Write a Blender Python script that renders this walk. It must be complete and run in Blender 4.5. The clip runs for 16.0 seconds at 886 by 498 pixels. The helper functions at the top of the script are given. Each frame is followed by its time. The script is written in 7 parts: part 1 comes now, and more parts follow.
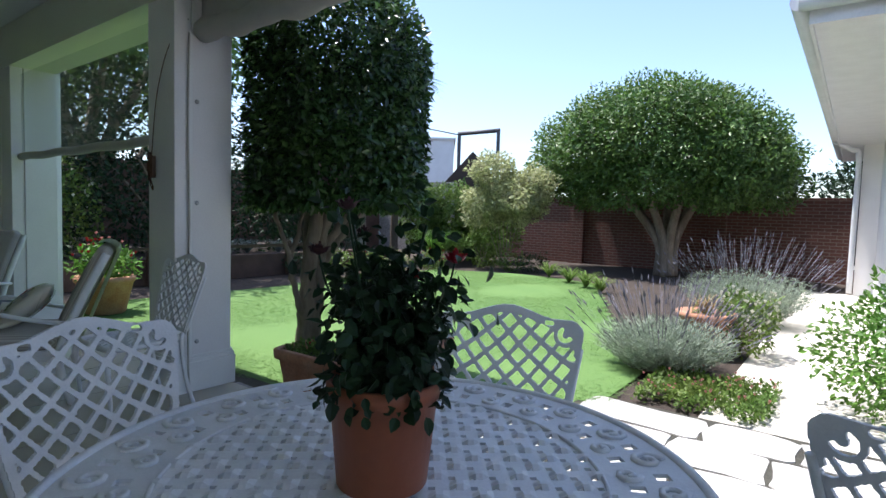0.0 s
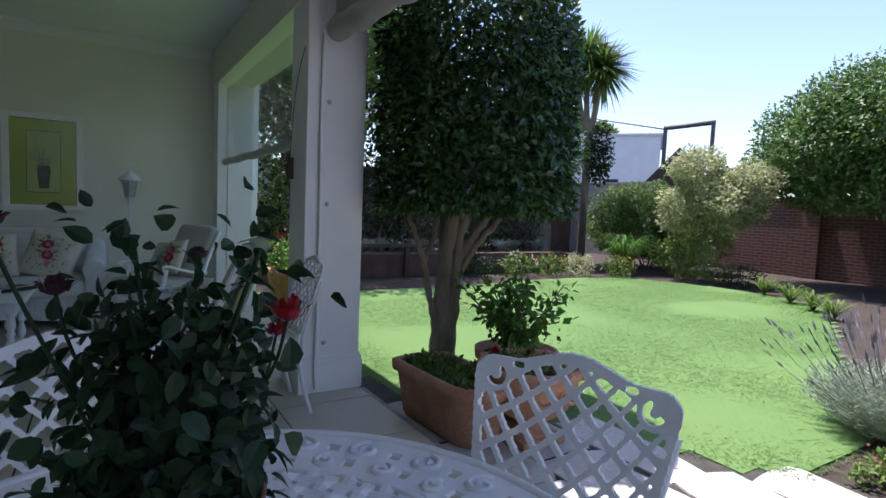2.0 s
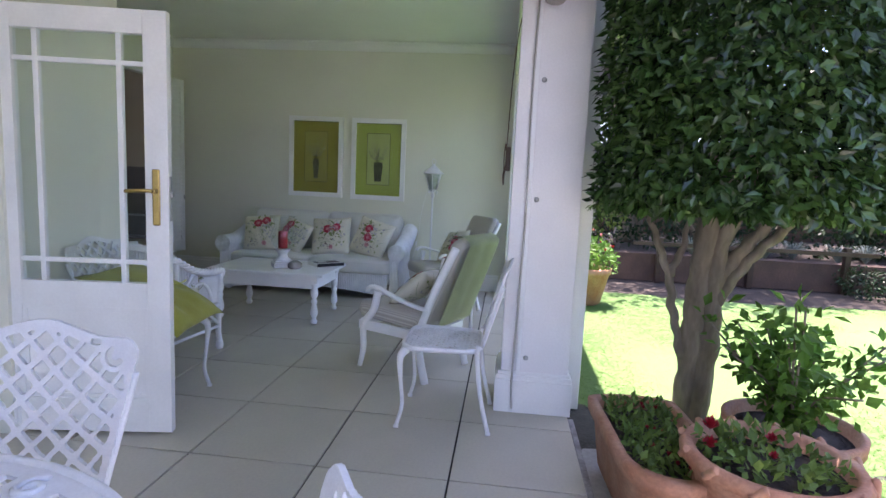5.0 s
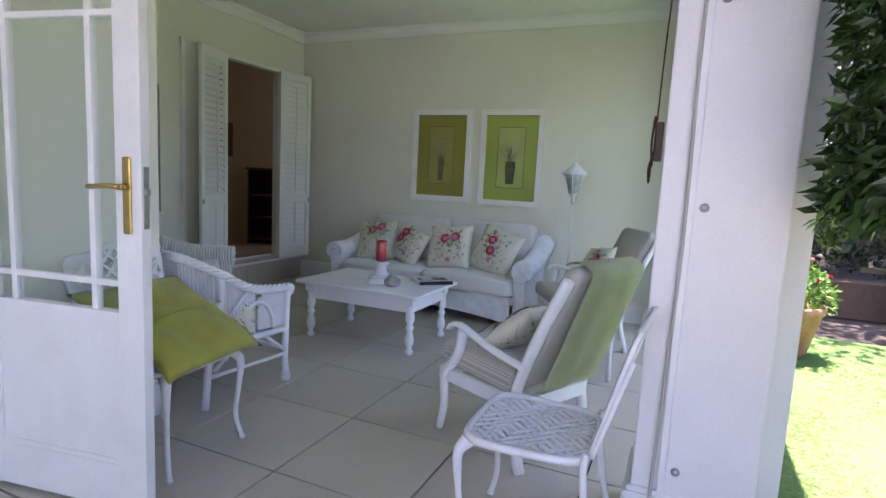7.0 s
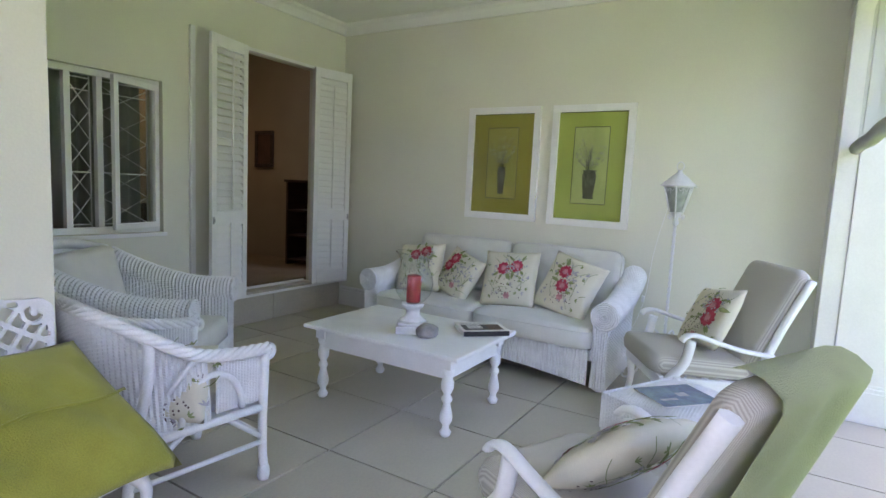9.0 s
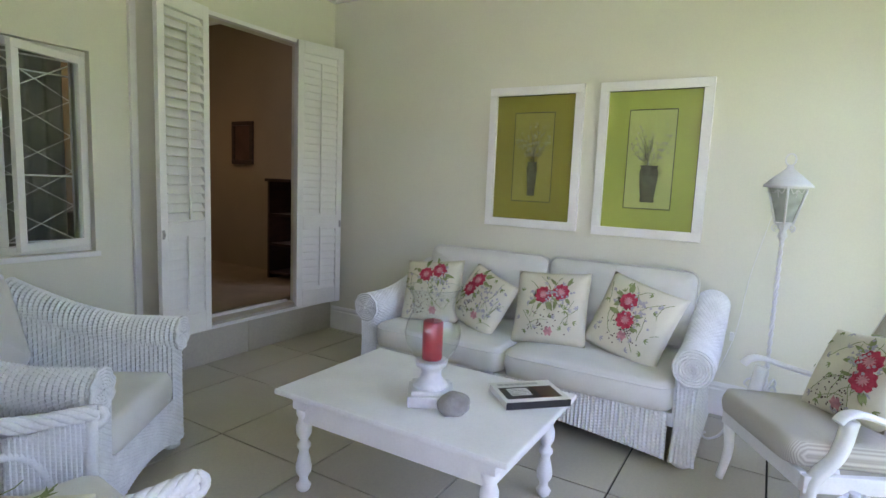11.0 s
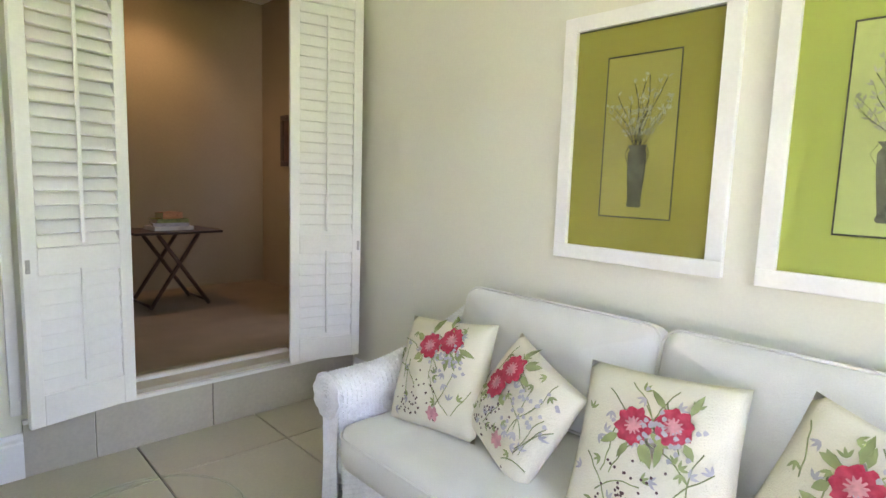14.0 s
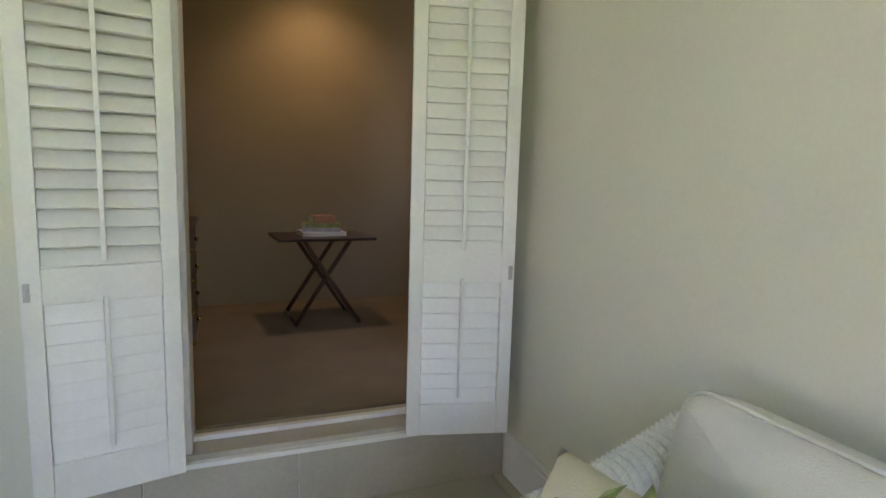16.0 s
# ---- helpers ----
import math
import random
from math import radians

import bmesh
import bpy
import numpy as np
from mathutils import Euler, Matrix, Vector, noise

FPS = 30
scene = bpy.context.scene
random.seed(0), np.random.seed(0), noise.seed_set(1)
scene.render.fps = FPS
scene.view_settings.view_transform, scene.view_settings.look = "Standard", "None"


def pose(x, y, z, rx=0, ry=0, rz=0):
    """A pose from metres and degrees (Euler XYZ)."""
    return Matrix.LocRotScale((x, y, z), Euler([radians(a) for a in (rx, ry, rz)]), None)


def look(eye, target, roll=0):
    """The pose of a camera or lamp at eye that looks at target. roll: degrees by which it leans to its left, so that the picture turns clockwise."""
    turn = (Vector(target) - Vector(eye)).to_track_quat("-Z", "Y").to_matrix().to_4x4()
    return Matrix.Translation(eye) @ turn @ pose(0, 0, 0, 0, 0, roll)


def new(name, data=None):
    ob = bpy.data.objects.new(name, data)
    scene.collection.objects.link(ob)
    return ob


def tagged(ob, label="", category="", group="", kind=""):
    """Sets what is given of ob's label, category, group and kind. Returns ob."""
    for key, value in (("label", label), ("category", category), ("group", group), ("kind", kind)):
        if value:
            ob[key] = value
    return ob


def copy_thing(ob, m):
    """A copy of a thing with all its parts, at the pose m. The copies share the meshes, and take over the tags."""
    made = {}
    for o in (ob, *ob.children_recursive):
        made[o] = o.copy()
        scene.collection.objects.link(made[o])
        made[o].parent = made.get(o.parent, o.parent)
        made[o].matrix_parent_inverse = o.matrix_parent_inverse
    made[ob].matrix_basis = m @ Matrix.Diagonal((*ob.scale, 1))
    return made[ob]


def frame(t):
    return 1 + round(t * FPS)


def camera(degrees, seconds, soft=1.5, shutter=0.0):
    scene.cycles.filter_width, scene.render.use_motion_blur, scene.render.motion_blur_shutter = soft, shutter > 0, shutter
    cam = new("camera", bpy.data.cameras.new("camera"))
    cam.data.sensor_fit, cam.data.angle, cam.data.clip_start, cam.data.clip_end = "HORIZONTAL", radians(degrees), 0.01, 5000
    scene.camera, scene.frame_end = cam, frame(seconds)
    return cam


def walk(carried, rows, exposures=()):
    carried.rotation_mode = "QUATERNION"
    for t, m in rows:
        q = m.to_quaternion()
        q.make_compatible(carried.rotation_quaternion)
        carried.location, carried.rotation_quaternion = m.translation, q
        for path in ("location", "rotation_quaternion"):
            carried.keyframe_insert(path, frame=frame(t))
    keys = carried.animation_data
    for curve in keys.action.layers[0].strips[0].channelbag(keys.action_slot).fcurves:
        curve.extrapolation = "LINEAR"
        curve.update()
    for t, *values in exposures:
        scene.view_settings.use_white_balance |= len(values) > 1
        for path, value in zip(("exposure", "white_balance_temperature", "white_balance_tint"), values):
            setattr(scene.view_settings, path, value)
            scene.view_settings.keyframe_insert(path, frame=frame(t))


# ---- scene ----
cam = camera(78.1, 16.0)
PATH = [
    (0, (0.125, -0.092, 1.199), (-1.08, 1.499, 1.073), 1.7),
    (0.5, (0.103, 0.163, 1.215), (-1.25, 1.631, 1.086), 1.3),
    (1, (0.104, 0.289, 1.227), (-1.391, 1.611, 1.089), 2.0),
    (1.5, (0.118, 0.408, 1.23), (-1.487, 1.593, 1.087), 2.3),
    (2, (0.105, 0.544, 1.234), (-1.589, 1.597, 1.083), 2.4),
    (2.5, (0.153, 0.696, 1.259), (-1.65, 1.545, 1.087), 2.7),
    (3, (0.133, 0.864, 1.251), (-1.773, 1.44, 1.06), 3.0),
    (3.5, (0.086, 1.023, 1.255), (-1.874, 1.362, 1.053), 3.2),
    (4, (0.045, 1.257, 1.278), (-1.937, 1.4, 1.057), 2.8),
    (4.5, (-0.047, 1.446, 1.288), (-2.033, 1.396, 1.057), 2.7),
    (5, (-0.211, 1.59, 1.304), (-2.184, 1.37, 1.057), 2.7),
    (7.5, (-1.62, 1.698, 1.271), (-3.391, 0.8, 1.032), 2.9),
    (8, (-1.89, 1.623, 1.276), (-3.62, 0.647, 1.052), 2.8),
    (8.5, (-2.156, 1.488, 1.283), (-3.861, 0.467, 1.061), 2.8),
    (9, (-2.377, 1.34, 1.292), (-4.077, 0.31, 1.07), 2.8),
    (11.5, (-3.386, 0.572, 1.333), (-5.092, -0.443, 1.09), 2.3),
    (12, (-3.658, 0.473, 1.327), (-5.358, -0.554, 1.091), 2.3),
    (12.5, (-3.929, 0.411, 1.304), (-5.605, -0.656, 1.075), 2.2),
    (13, (-4.222, 0.357, 1.314), (-5.839, -0.797, 1.084), 2.1),
    (13.5, (-4.499, 0.296, 1.314), (-6.002, -1.002, 1.082), 2.0),
    (14, (-4.788, 0.256, 1.33), (-6.163, -1.177, 1.094), 1.9),
    (14.5, (-5.046, 0.153, 1.316), (-6.266, -1.414, 1.082), 1.8),
    (15, (-5.296, -0.012, 1.303), (-6.331, -1.707, 1.067), 1.7),
    (15.5, (-5.5, -0.229, 1.304), (-6.367, -2.014, 1.059), 1.4),
    (16, (-5.631, -0.532, 1.31), (-6.351, -2.381, 1.057), 1.6),
]
EXPOSURES = [(0, 0.96, 6050, 15), (2, 0.91, 6050, 22), (3.5, 1.55, 6350, 29), (5, 2.38, 6450, 32), (7.5, 2.70, 6650, 33), (9, 3.13, 6950, 33), (11.5, 3.53, 7130, 35), (14, 4.30, 7580, 36), (15.5, 3.97, 7560, 34), (16, 3.75, 7500, 33)]
walk(cam, [(t, look(eye, target, roll)) for t, eye, target, roll in PATH], EXPOSURES)

# ---- daylight ----
SUN_EL, SUN_AZ = 72.0, 262.0   # degrees; azimuth clockwise from +y
world = bpy.data.worlds.new("sky")
world.use_nodes = True
scene.world = world
_nt = world.node_tree
_sky = _nt.nodes.new("ShaderNodeTexSky")
_sky.sky_type, _sky.sun_disc = "NISHITA", False
_sky.sun_elevation, _sky.sun_rotation = radians(SUN_EL), radians(SUN_AZ)
_bg = _nt.nodes["Background"]
_bg.inputs["Strength"].default_value = 0.15
_nt.links.new(_sky.outputs[0], _bg.inputs["Color"])
_sd = bpy.data.lights.new("sun", "SUN")
_sd.energy, _sd.angle, _sd.color = 5.0, radians(0.53), (1.0, 0.95, 0.87)
sun = new("sun", _sd)
_sv = Vector((math.sin(radians(SUN_AZ)) * math.cos(radians(SUN_EL)), math.cos(radians(SUN_AZ)) * math.cos(radians(SUN_EL)), math.sin(radians(SUN_EL))))
sun.matrix_world = look(_sv * 30, (0, 0, 0))

# ---- materials ----
def mat(name, col, rough=0.6, metal=0.0, var=0.12, scale=6.0, fine=60.0, bump=0.15, col2=None, spec=0.5, rnd=0.0, coat=0.0, trans=0.0, sheen=0.0, stretch=(1, 1, 1), island=0.0):
    """Procedural surface: base colour with large and fine variation, bump, optional random shift per object or island."""
    m = bpy.data.materials.new(name)
    m.use_nodes = True
    nt = m.node_tree
    N, L = nt.nodes, nt.links
    b = N["Principled BSDF"]
    b.inputs["Roughness"].default_value = rough
    b.inputs["Metallic"].default_value = metal
    b.inputs["Specular IOR Level"].default_value = spec
    b.inputs["Coat Weight"].default_value = coat
    b.inputs["Sheen Weight"].default_value = sheen
    co = N.new("ShaderNodeTexCoord")
    mp = N.new("ShaderNodeMapping")
    mp.inputs["Scale"].default_value = stretch
    L.new(co.outputs["Object"], mp.inputs[0])
    n1 = N.new("ShaderNodeTexNoise"); n1.inputs["Scale"].default_value = scale; n1.inputs["Detail"].default_value = 5
    n2 = N.new("ShaderNodeTexNoise"); n2.inputs["Scale"].default_value = fine; n2.inputs["Detail"].default_value = 3
    for n in (n1, n2):
        L.new(mp.outputs[0], n.inputs["Vector"])
    mx = N.new("ShaderNodeMix"); mx.data_type = "RGBA"
    c2 = col2 or tuple(c * (1 - var * 1.6) for c in col)
    mx.inputs[6].default_value = (*col, 1)
    mx.inputs[7].default_value = (*c2, 1)
    rp = N.new("ShaderNodeMapRange"); rp.inputs[1].default_value, rp.inputs[2].default_value = 0.35, 0.7
    L.new(n1.outputs[0], rp.inputs[0])
    L.new(rp.outputs[0], mx.inputs[0])
    hs = N.new("ShaderNodeHueSaturation")
    L.new(mx.outputs[2], hs.inputs["Color"])
    vr = N.new("ShaderNodeMapRange")
    vr.inputs[1].default_value, vr.inputs[2].default_value = 0.3, 0.7
    vr.inputs[3].default_value, vr.inputs[4].default_value = 1 - var * 0.6, 1 + var * 0.6
    L.new(n2.outputs[0], vr.inputs[0])
    val = vr.outputs[0]
    if rnd or island:
        src = N.new("ShaderNodeObjectInfo").outputs["Random"] if rnd else N.new("ShaderNodeNewGeometry").outputs["Random Per Island"]
        r = rnd or island
        rr = N.new("ShaderNodeMapRange"); rr.inputs[3].default_value, rr.inputs[4].default_value = 1 - r, 1 + r
        L.new(src, rr.inputs[0])
        mu = N.new("ShaderNodeMath"); mu.operation = "MULTIPLY"
        L.new(val, mu.inputs[0]); L.new(rr.outputs[0], mu.inputs[1])
        val = mu.outputs[0]
    L.new(val, hs.inputs["Value"])
    L.new(hs.outputs[0], b.inputs["Base Color"])
    if bump:
        bp = N.new("ShaderNodeBump"); bp.inputs["Strength"].default_value = bump; bp.inputs["Distance"].default_value = 0.01
        L.new(n2.outputs[0], bp.inputs["Height"])
        L.new(bp.outputs[0], b.inputs["Normal"])
    if trans:
        tr = N.new("ShaderNodeBsdfTranslucent")
        L.new(hs.outputs[0], tr.inputs["Color"])
        ms = N.new("ShaderNodeMixShader"); ms.inputs[0].default_value = trans
        L.new(b.outputs[0], ms.inputs[1]); L.new(tr.outputs[0], ms.inputs[2])
        L.new(ms.outputs[0], N["Material Output"].inputs[0])
    return m


def glass_mat(name, tint=(0.95, 0.98, 0.97), gloss=0.5, base=0.03, rough=0.0):
    """Thin clear pane: mostly see-through, with gloss that grows at grazing angles."""
    m = bpy.data.materials.new(name)
    m.use_nodes = True
    N, L = m.node_tree.nodes, m.node_tree.links
    t = N.new("ShaderNodeBsdfTransparent"); t.inputs[0].default_value = (*tint, 1)
    g = N.new("ShaderNodeBsdfGlossy"); g.inputs["Roughness"].default_value = rough
    f = N.new("ShaderNodeLayerWeight"); f.inputs[0].default_value = 0.5
    pw = N.new("ShaderNodeMath"); pw.operation = "POWER"; pw.inputs[1].default_value = 4.0
    sc = N.new("ShaderNodeMath"); sc.operation = "MULTIPLY_ADD"; sc.inputs[1].default_value = gloss; sc.inputs[2].default_value = base
    L.new(f.outputs["Facing"], pw.inputs[0]); L.new(pw.outputs[0], sc.inputs[0])
    ms = N.new("ShaderNodeMixShader")
    L.new(sc.outputs[0], ms.inputs[0]); L.new(t.outputs[0], ms.inputs[1]); L.new(g.outputs[0], ms.inputs[2])
    L.new(ms.outputs[0], N["Material Output"].inputs[0])
    return m


M_WALL = mat("wall_paint", (0.78, 0.775, 0.665), 0.75, var=0.03, scale=1.5, fine=120, bump=0.06)
M_OUTER = mat("outer_plaster", (0.80, 0.79, 0.78), 0.8, var=0.05, scale=2, fine=80, bump=0.2)
M_COL = mat("column_paint", (0.85, 0.83, 0.82), 0.6, var=0.04, scale=3, fine=90, bump=0.05)
M_CEIL = mat("ceiling_paint", (0.84, 0.84, 0.81), 0.8, var=0.03, scale=2, fine=100, bump=0.04)
M_TRIM = mat("white_gloss_paint", (0.87, 0.87, 0.855), 0.35, var=0.04, scale=5, fine=80, bump=0.04)
M_TILE = mat("floor_tile", (0.51, 0.47, 0.375), 0.42, var=0.07, scale=2.2, fine=70, bump=0.03, rnd=0.05)
M_GROUT = mat("grout", (0.05, 0.048, 0.042), 0.9, var=0.2)
M_RISER = mat("riser_tile", (0.52, 0.48, 0.40), 0.4, var=0.08, scale=3, fine=60, bump=0.04)
M_GRASS = mat("lawn_ground", (0.088, 0.175, 0.042), 0.9, var=0.18, scale=0.7, fine=90, bump=0.08, col2=(0.112, 0.20, 0.05))
M_BLADE = mat("grass_blade", (0.115, 0.225, 0.052), 0.6, var=0.2, scale=1.2, col2=(0.14, 0.255, 0.06), bump=0, trans=0.5, island=0.12)
M_SOIL = mat("soil", (0.055, 0.04, 0.03), 0.95, var=0.3, scale=8, fine=70, bump=0.8)
M_SLATE = mat("flagstone", (0.50, 0.48, 0.45), 0.7, var=0.15, scale=4, fine=40, bump=0.35, rnd=0.12)
M_MORTAR = mat("paving_joint", (0.06, 0.058, 0.045), 0.95, var=0.3, scale=10, bump=0.6)
M_WICKER = mat("white_wicker", (0.84, 0.85, 0.86), 0.5, var=0.08, scale=12, fine=140, bump=0.15)
M_IRON = mat("white_cast_metal", (0.80, 0.80, 0.82), 0.42, var=0.06, scale=14, fine=160, bump=0.12)
M_WOODW = mat("white_painted_wood", (0.86, 0.86, 0.86), 0.4, var=0.04, scale=7, fine=90, bump=0.05)
M_CUSH = mat("cream_canvas", (0.74, 0.73, 0.69), 0.9, var=0.05, scale=6, fine=250, bump=0.25, sheen=0.2)
M_LIME = mat("lime_linen", (0.36, 0.36, 0.055), 0.9, var=0.12, scale=7, fine=220, bump=0.35, sheen=0.2)
M_TOWEL = mat("lime_towel", (0.62, 0.65, 0.36), 0.95, var=0.08, scale=8, fine=260, bump=0.5, sheen=0.3)
M_FLORAL = mat("floral_ground", (0.72, 0.68, 0.55), 0.9, var=0.05, scale=8, fine=230, bump=0.25)
M_RED = mat("red_print", (0.40, 0.02, 0.05), 0.85, var=0.3, scale=40, col2=(0.52, 0.06, 0.10), bump=0.1)
M_PINK = mat("pink_print", (0.68, 0.30, 0.32), 0.85, var=0.25, scale=40, bump=0.1)
M_GREENP = mat("green_print", (0.30, 0.36, 0.15), 0.85, var=0.25, scale=30, bump=0.1)
M_GREYP = mat("grey_print", (0.48, 0.46, 0.50), 0.85, var=0.2, scale=30, bump=0.1)
M_DARKP = mat("dark_berry_print", (0.10, 0.05, 0.05), 0.85, bump=0)
M_TERRA = mat("terracotta", (0.40, 0.175, 0.095), 0.75, var=0.25, scale=7, fine=60, bump=0.3, col2=(0.48, 0.28, 0.18))
M_PLPOT = mat("orange_plastic", (0.36, 0.105, 0.045), 0.4, var=0.08, scale=6, bump=0.03)
M_BARK = mat("bark", (0.17, 0.13, 0.095), 0.9, var=0.3, scale=7, fine=35, bump=0.8, stretch=(1, 1, 0.25), col2=(0.26, 0.22, 0.17))
M_LEAF = mat("ficus_leaf", (0.032, 0.078, 0.022), 0.24, spec=0.6, var=0.2, scale=2, bump=0, trans=0.28, island=0.5, col2=(0.06, 0.12, 0.025))
M_LEAFL = mat("light_leaf", (0.10, 0.18, 0.04), 0.5, spec=0.25, var=0.2, scale=2, bump=0, trans=0.35, island=0.4, col2=(0.17, 0.23, 0.05))
M_LEAFB = mat("bright_leaf", (0.085, 0.20, 0.03), 0.45, spec=0.25, var=0.2, scale=2, bump=0, trans=0.35, island=0.4, col2=(0.14, 0.25, 0.045))
M_LEAFV = mat("variegated_leaf", (0.34, 0.38, 0.16), 0.55, spec=0.25, var=0.2, scale=3, bump=0, trans=0.35, island=0.35, col2=(0.45, 0.45, 0.26))
M_LEAFD = mat("dark_leaf", (0.022, 0.05, 0.018), 0.45, spec=0.25, var=0.25, scale=2, bump=0, trans=0.2, island=0.5)
M_LEAFR = mat("rose_leaf", (0.022, 0.05, 0.02), 0.4, spec=0.25, var=0.2, scale=5, bump=0, trans=0.2, island=0.4)
M_LAV = mat("lavender_leaf", (0.30, 0.36, 0.27), 0.75, var=0.15, scale=3, bump=0, trans=0.25, island=0.3)
M_LAVF = mat("lavender_flower", (0.22, 0.21, 0.25), 0.8, var=0.2, scale=8, bump=0, island=0.3)
M_PETALD = mat("withered_petal", (0.06, 0.012, 0.015), 0.7, var=0.3, scale=30, bump=0, island=0.3)
M_PETALR = mat("red_petal", (0.38, 0.008, 0.02), 0.5, var=0.2, scale=15, bump=0, trans=0.2, island=0.3)
M_PETALW = mat("white_petal", (0.72, 0.70, 0.62), 0.6, var=0.1, scale=10, bump=0, trans=0.3)
M_PETALP = mat("pink_petal", (0.62, 0.28, 0.26), 0.6, var=0.2, scale=10, bump=0, trans=0.3)
M_BRICK = mat("garden_brick", (0.12, 0.07, 0.05), 0.85, var=0.25, scale=3, fine=40, bump=0.4, rnd=0.2)
M_DARKWOOD = mat("dark_wood", (0.045, 0.022, 0.014), 0.4, var=0.3, scale=5, fine=50, bump=0.1, stretch=(1, 1, 6))
M_BROWNW = mat("brown_wood", (0.10, 0.05, 0.032), 0.45, var=0.25, scale=5, fine=50, bump=0.1)
M_BRASS = mat("brass", (0.60, 0.43, 0.16), 0.25, metal=1.0, var=0.1, scale=20, bump=0.03)
M_STEEL = mat("steel", (0.50, 0.50, 0.50), 0.3, metal=1.0, var=0.1, scale=20, bump=0.03)
M_GREYMET = mat("painted_steel_beam", (0.10, 0.095, 0.10), 0.6, var=0.15, scale=6)
M_ROOMW = mat("ochre_wall", (0.33, 0.27, 0.18), 0.8, var=0.05, scale=2, bump=0.05)
M_CARPET = mat("tan_carpet", (0.22, 0.175, 0.11), 0.98, var=0.1, scale=4, fine=220, bump=0.5)
M_CANDLE = mat("red_wax", (0.42, 0.02, 0.035), 0.35, var=0.1, scale=9, coat=0.2, bump=0.03)
M_STONE = mat("grey_stone", (0.36, 0.34, 0.33), 0.8, var=0.25, scale=18, fine=70, bump=0.6)
M_LIMEWASH = mat("limewash", (0.74, 0.74, 0.75), 0.7, var=0.12, scale=9, fine=45, bump=0.15, col2=(0.58, 0.58, 0.61))
M_BLACK = mat("black_card", (0.02, 0.02, 0.022), 0.4, var=0.1)
M_PAPER = mat("paper", (0.75, 0.74, 0.71), 0.7, var=0.04, fine=200)
M_BLUE = mat("magazine_cover", (0.06, 0.09, 0.22), 0.3, var=0.4, scale=12, col2=(0.12, 0.22, 0.28), bump=0.02, coat=0.4)
M_OLIVE = mat("olive_mount", (0.33, 0.31, 0.055), 0.8, var=0.08, scale=2, fine=130, bump=0.05)
M_LIMEM = mat("lime_mount", (0.42, 0.50, 0.11), 0.8, var=0.08, scale=2, fine=130, bump=0.05)
M_OLIVEI = mat("olive_print", (0.38, 0.36, 0.09), 0.8, var=0.08, scale=3, bump=0.03)
M_LIMEI = mat("lime_print", (0.49, 0.57, 0.21), 0.8, var=0.08, scale=3, bump=0.03)
M_INK = mat("print_ink", (0.085, 0.09, 0.06), 0.8, var=0.3, scale=30, bump=0)
M_VASE = mat("vase_print", (0.14, 0.15, 0.095), 0.8, var=0.35, scale=25, bump=0)
M_INKG = mat("print_ink_pale", (0.50, 0.53, 0.34), 0.8, var=0.3, scale=30, bump=0)
M_CORD = mat("brown_cord", (0.10, 0.05, 0.03), 0.9, var=0.2, scale=40, bump=0.3)
M_CANVAS = mat("blind_canvas", (0.60, 0.58, 0.53), 0.85, var=0.06, scale=4, fine=240, bump=0.2, trans=0.25)
M_ROOFT = mat("roof_tile", (0.22, 0.16, 0.13), 0.85, var=0.2, scale=5, bump=0.4, rnd=0.15)
M_GRAVEL = mat("pale_path", (0.62, 0.58, 0.50), 0.9, var=0.15, scale=10, fine=70, bump=0.5)
M_PLASTB = mat("painted_gutter", (0.74, 0.75, 0.76), 0.5, var=0.05)
M_GLASS = glass_mat("clear_glass")
M_PGLASS = glass_mat("picture_glass", (0.98, 0.98, 0.97), 0.25, 0.015, 0.15)
M_HGLASS = glass_mat("hurricane_glass", (0.93, 0.95, 0.94), 0.9, 0.05)
M_PVC = glass_mat("clear_blind_sheet", (0.93, 0.95, 0.95), rough=0.03)

# ---- mesh helpers ----
def BM():
    return bmesh.new()


def box(bm, x0, y0, z0, x1, y1, z1, m=None, bev=0.0):
    mm = Matrix.Translation(((x0 + x1) / 2, (y0 + y1) / 2, (z0 + z1) / 2)) @ Matrix.Diagonal((abs(x1 - x0), abs(y1 - y0), abs(z1 - z0), 1))
    if m is not None:
        mm = m @ mm
    r = bmesh.ops.create_cube(bm, size=1, matrix=mm)
    if bev:
        es = list({e for v in r["verts"] for e in v.link_edges})
        bmesh.ops.bevel(bm, geom=es, offset=bev, segments=2, affect="EDGES", profile=0.6)
    return bm


def lathe(bm, prof, seg=20, m=None, cap=True):
    """Turned solid from (radius, height) rows about z."""
    m = m or Matrix()
    rings = []
    for r, z in prof:
        rings.append([bm.verts.new(m @ Vector((r * math.cos(2 * math.pi * i / seg), r * math.sin(2 * math.pi * i / seg), z))) for i in range(seg)])
    for a, b in zip(rings, rings[1:]):
        for i in range(seg):
            f = bm.faces.new((a[i], a[(i + 1) % seg], b[(i + 1) % seg], b[i]))
            f.smooth = True
    if cap:
        bm.faces.new(rings[0][::-1])
        bm.faces.new(rings[-1])
    return bm


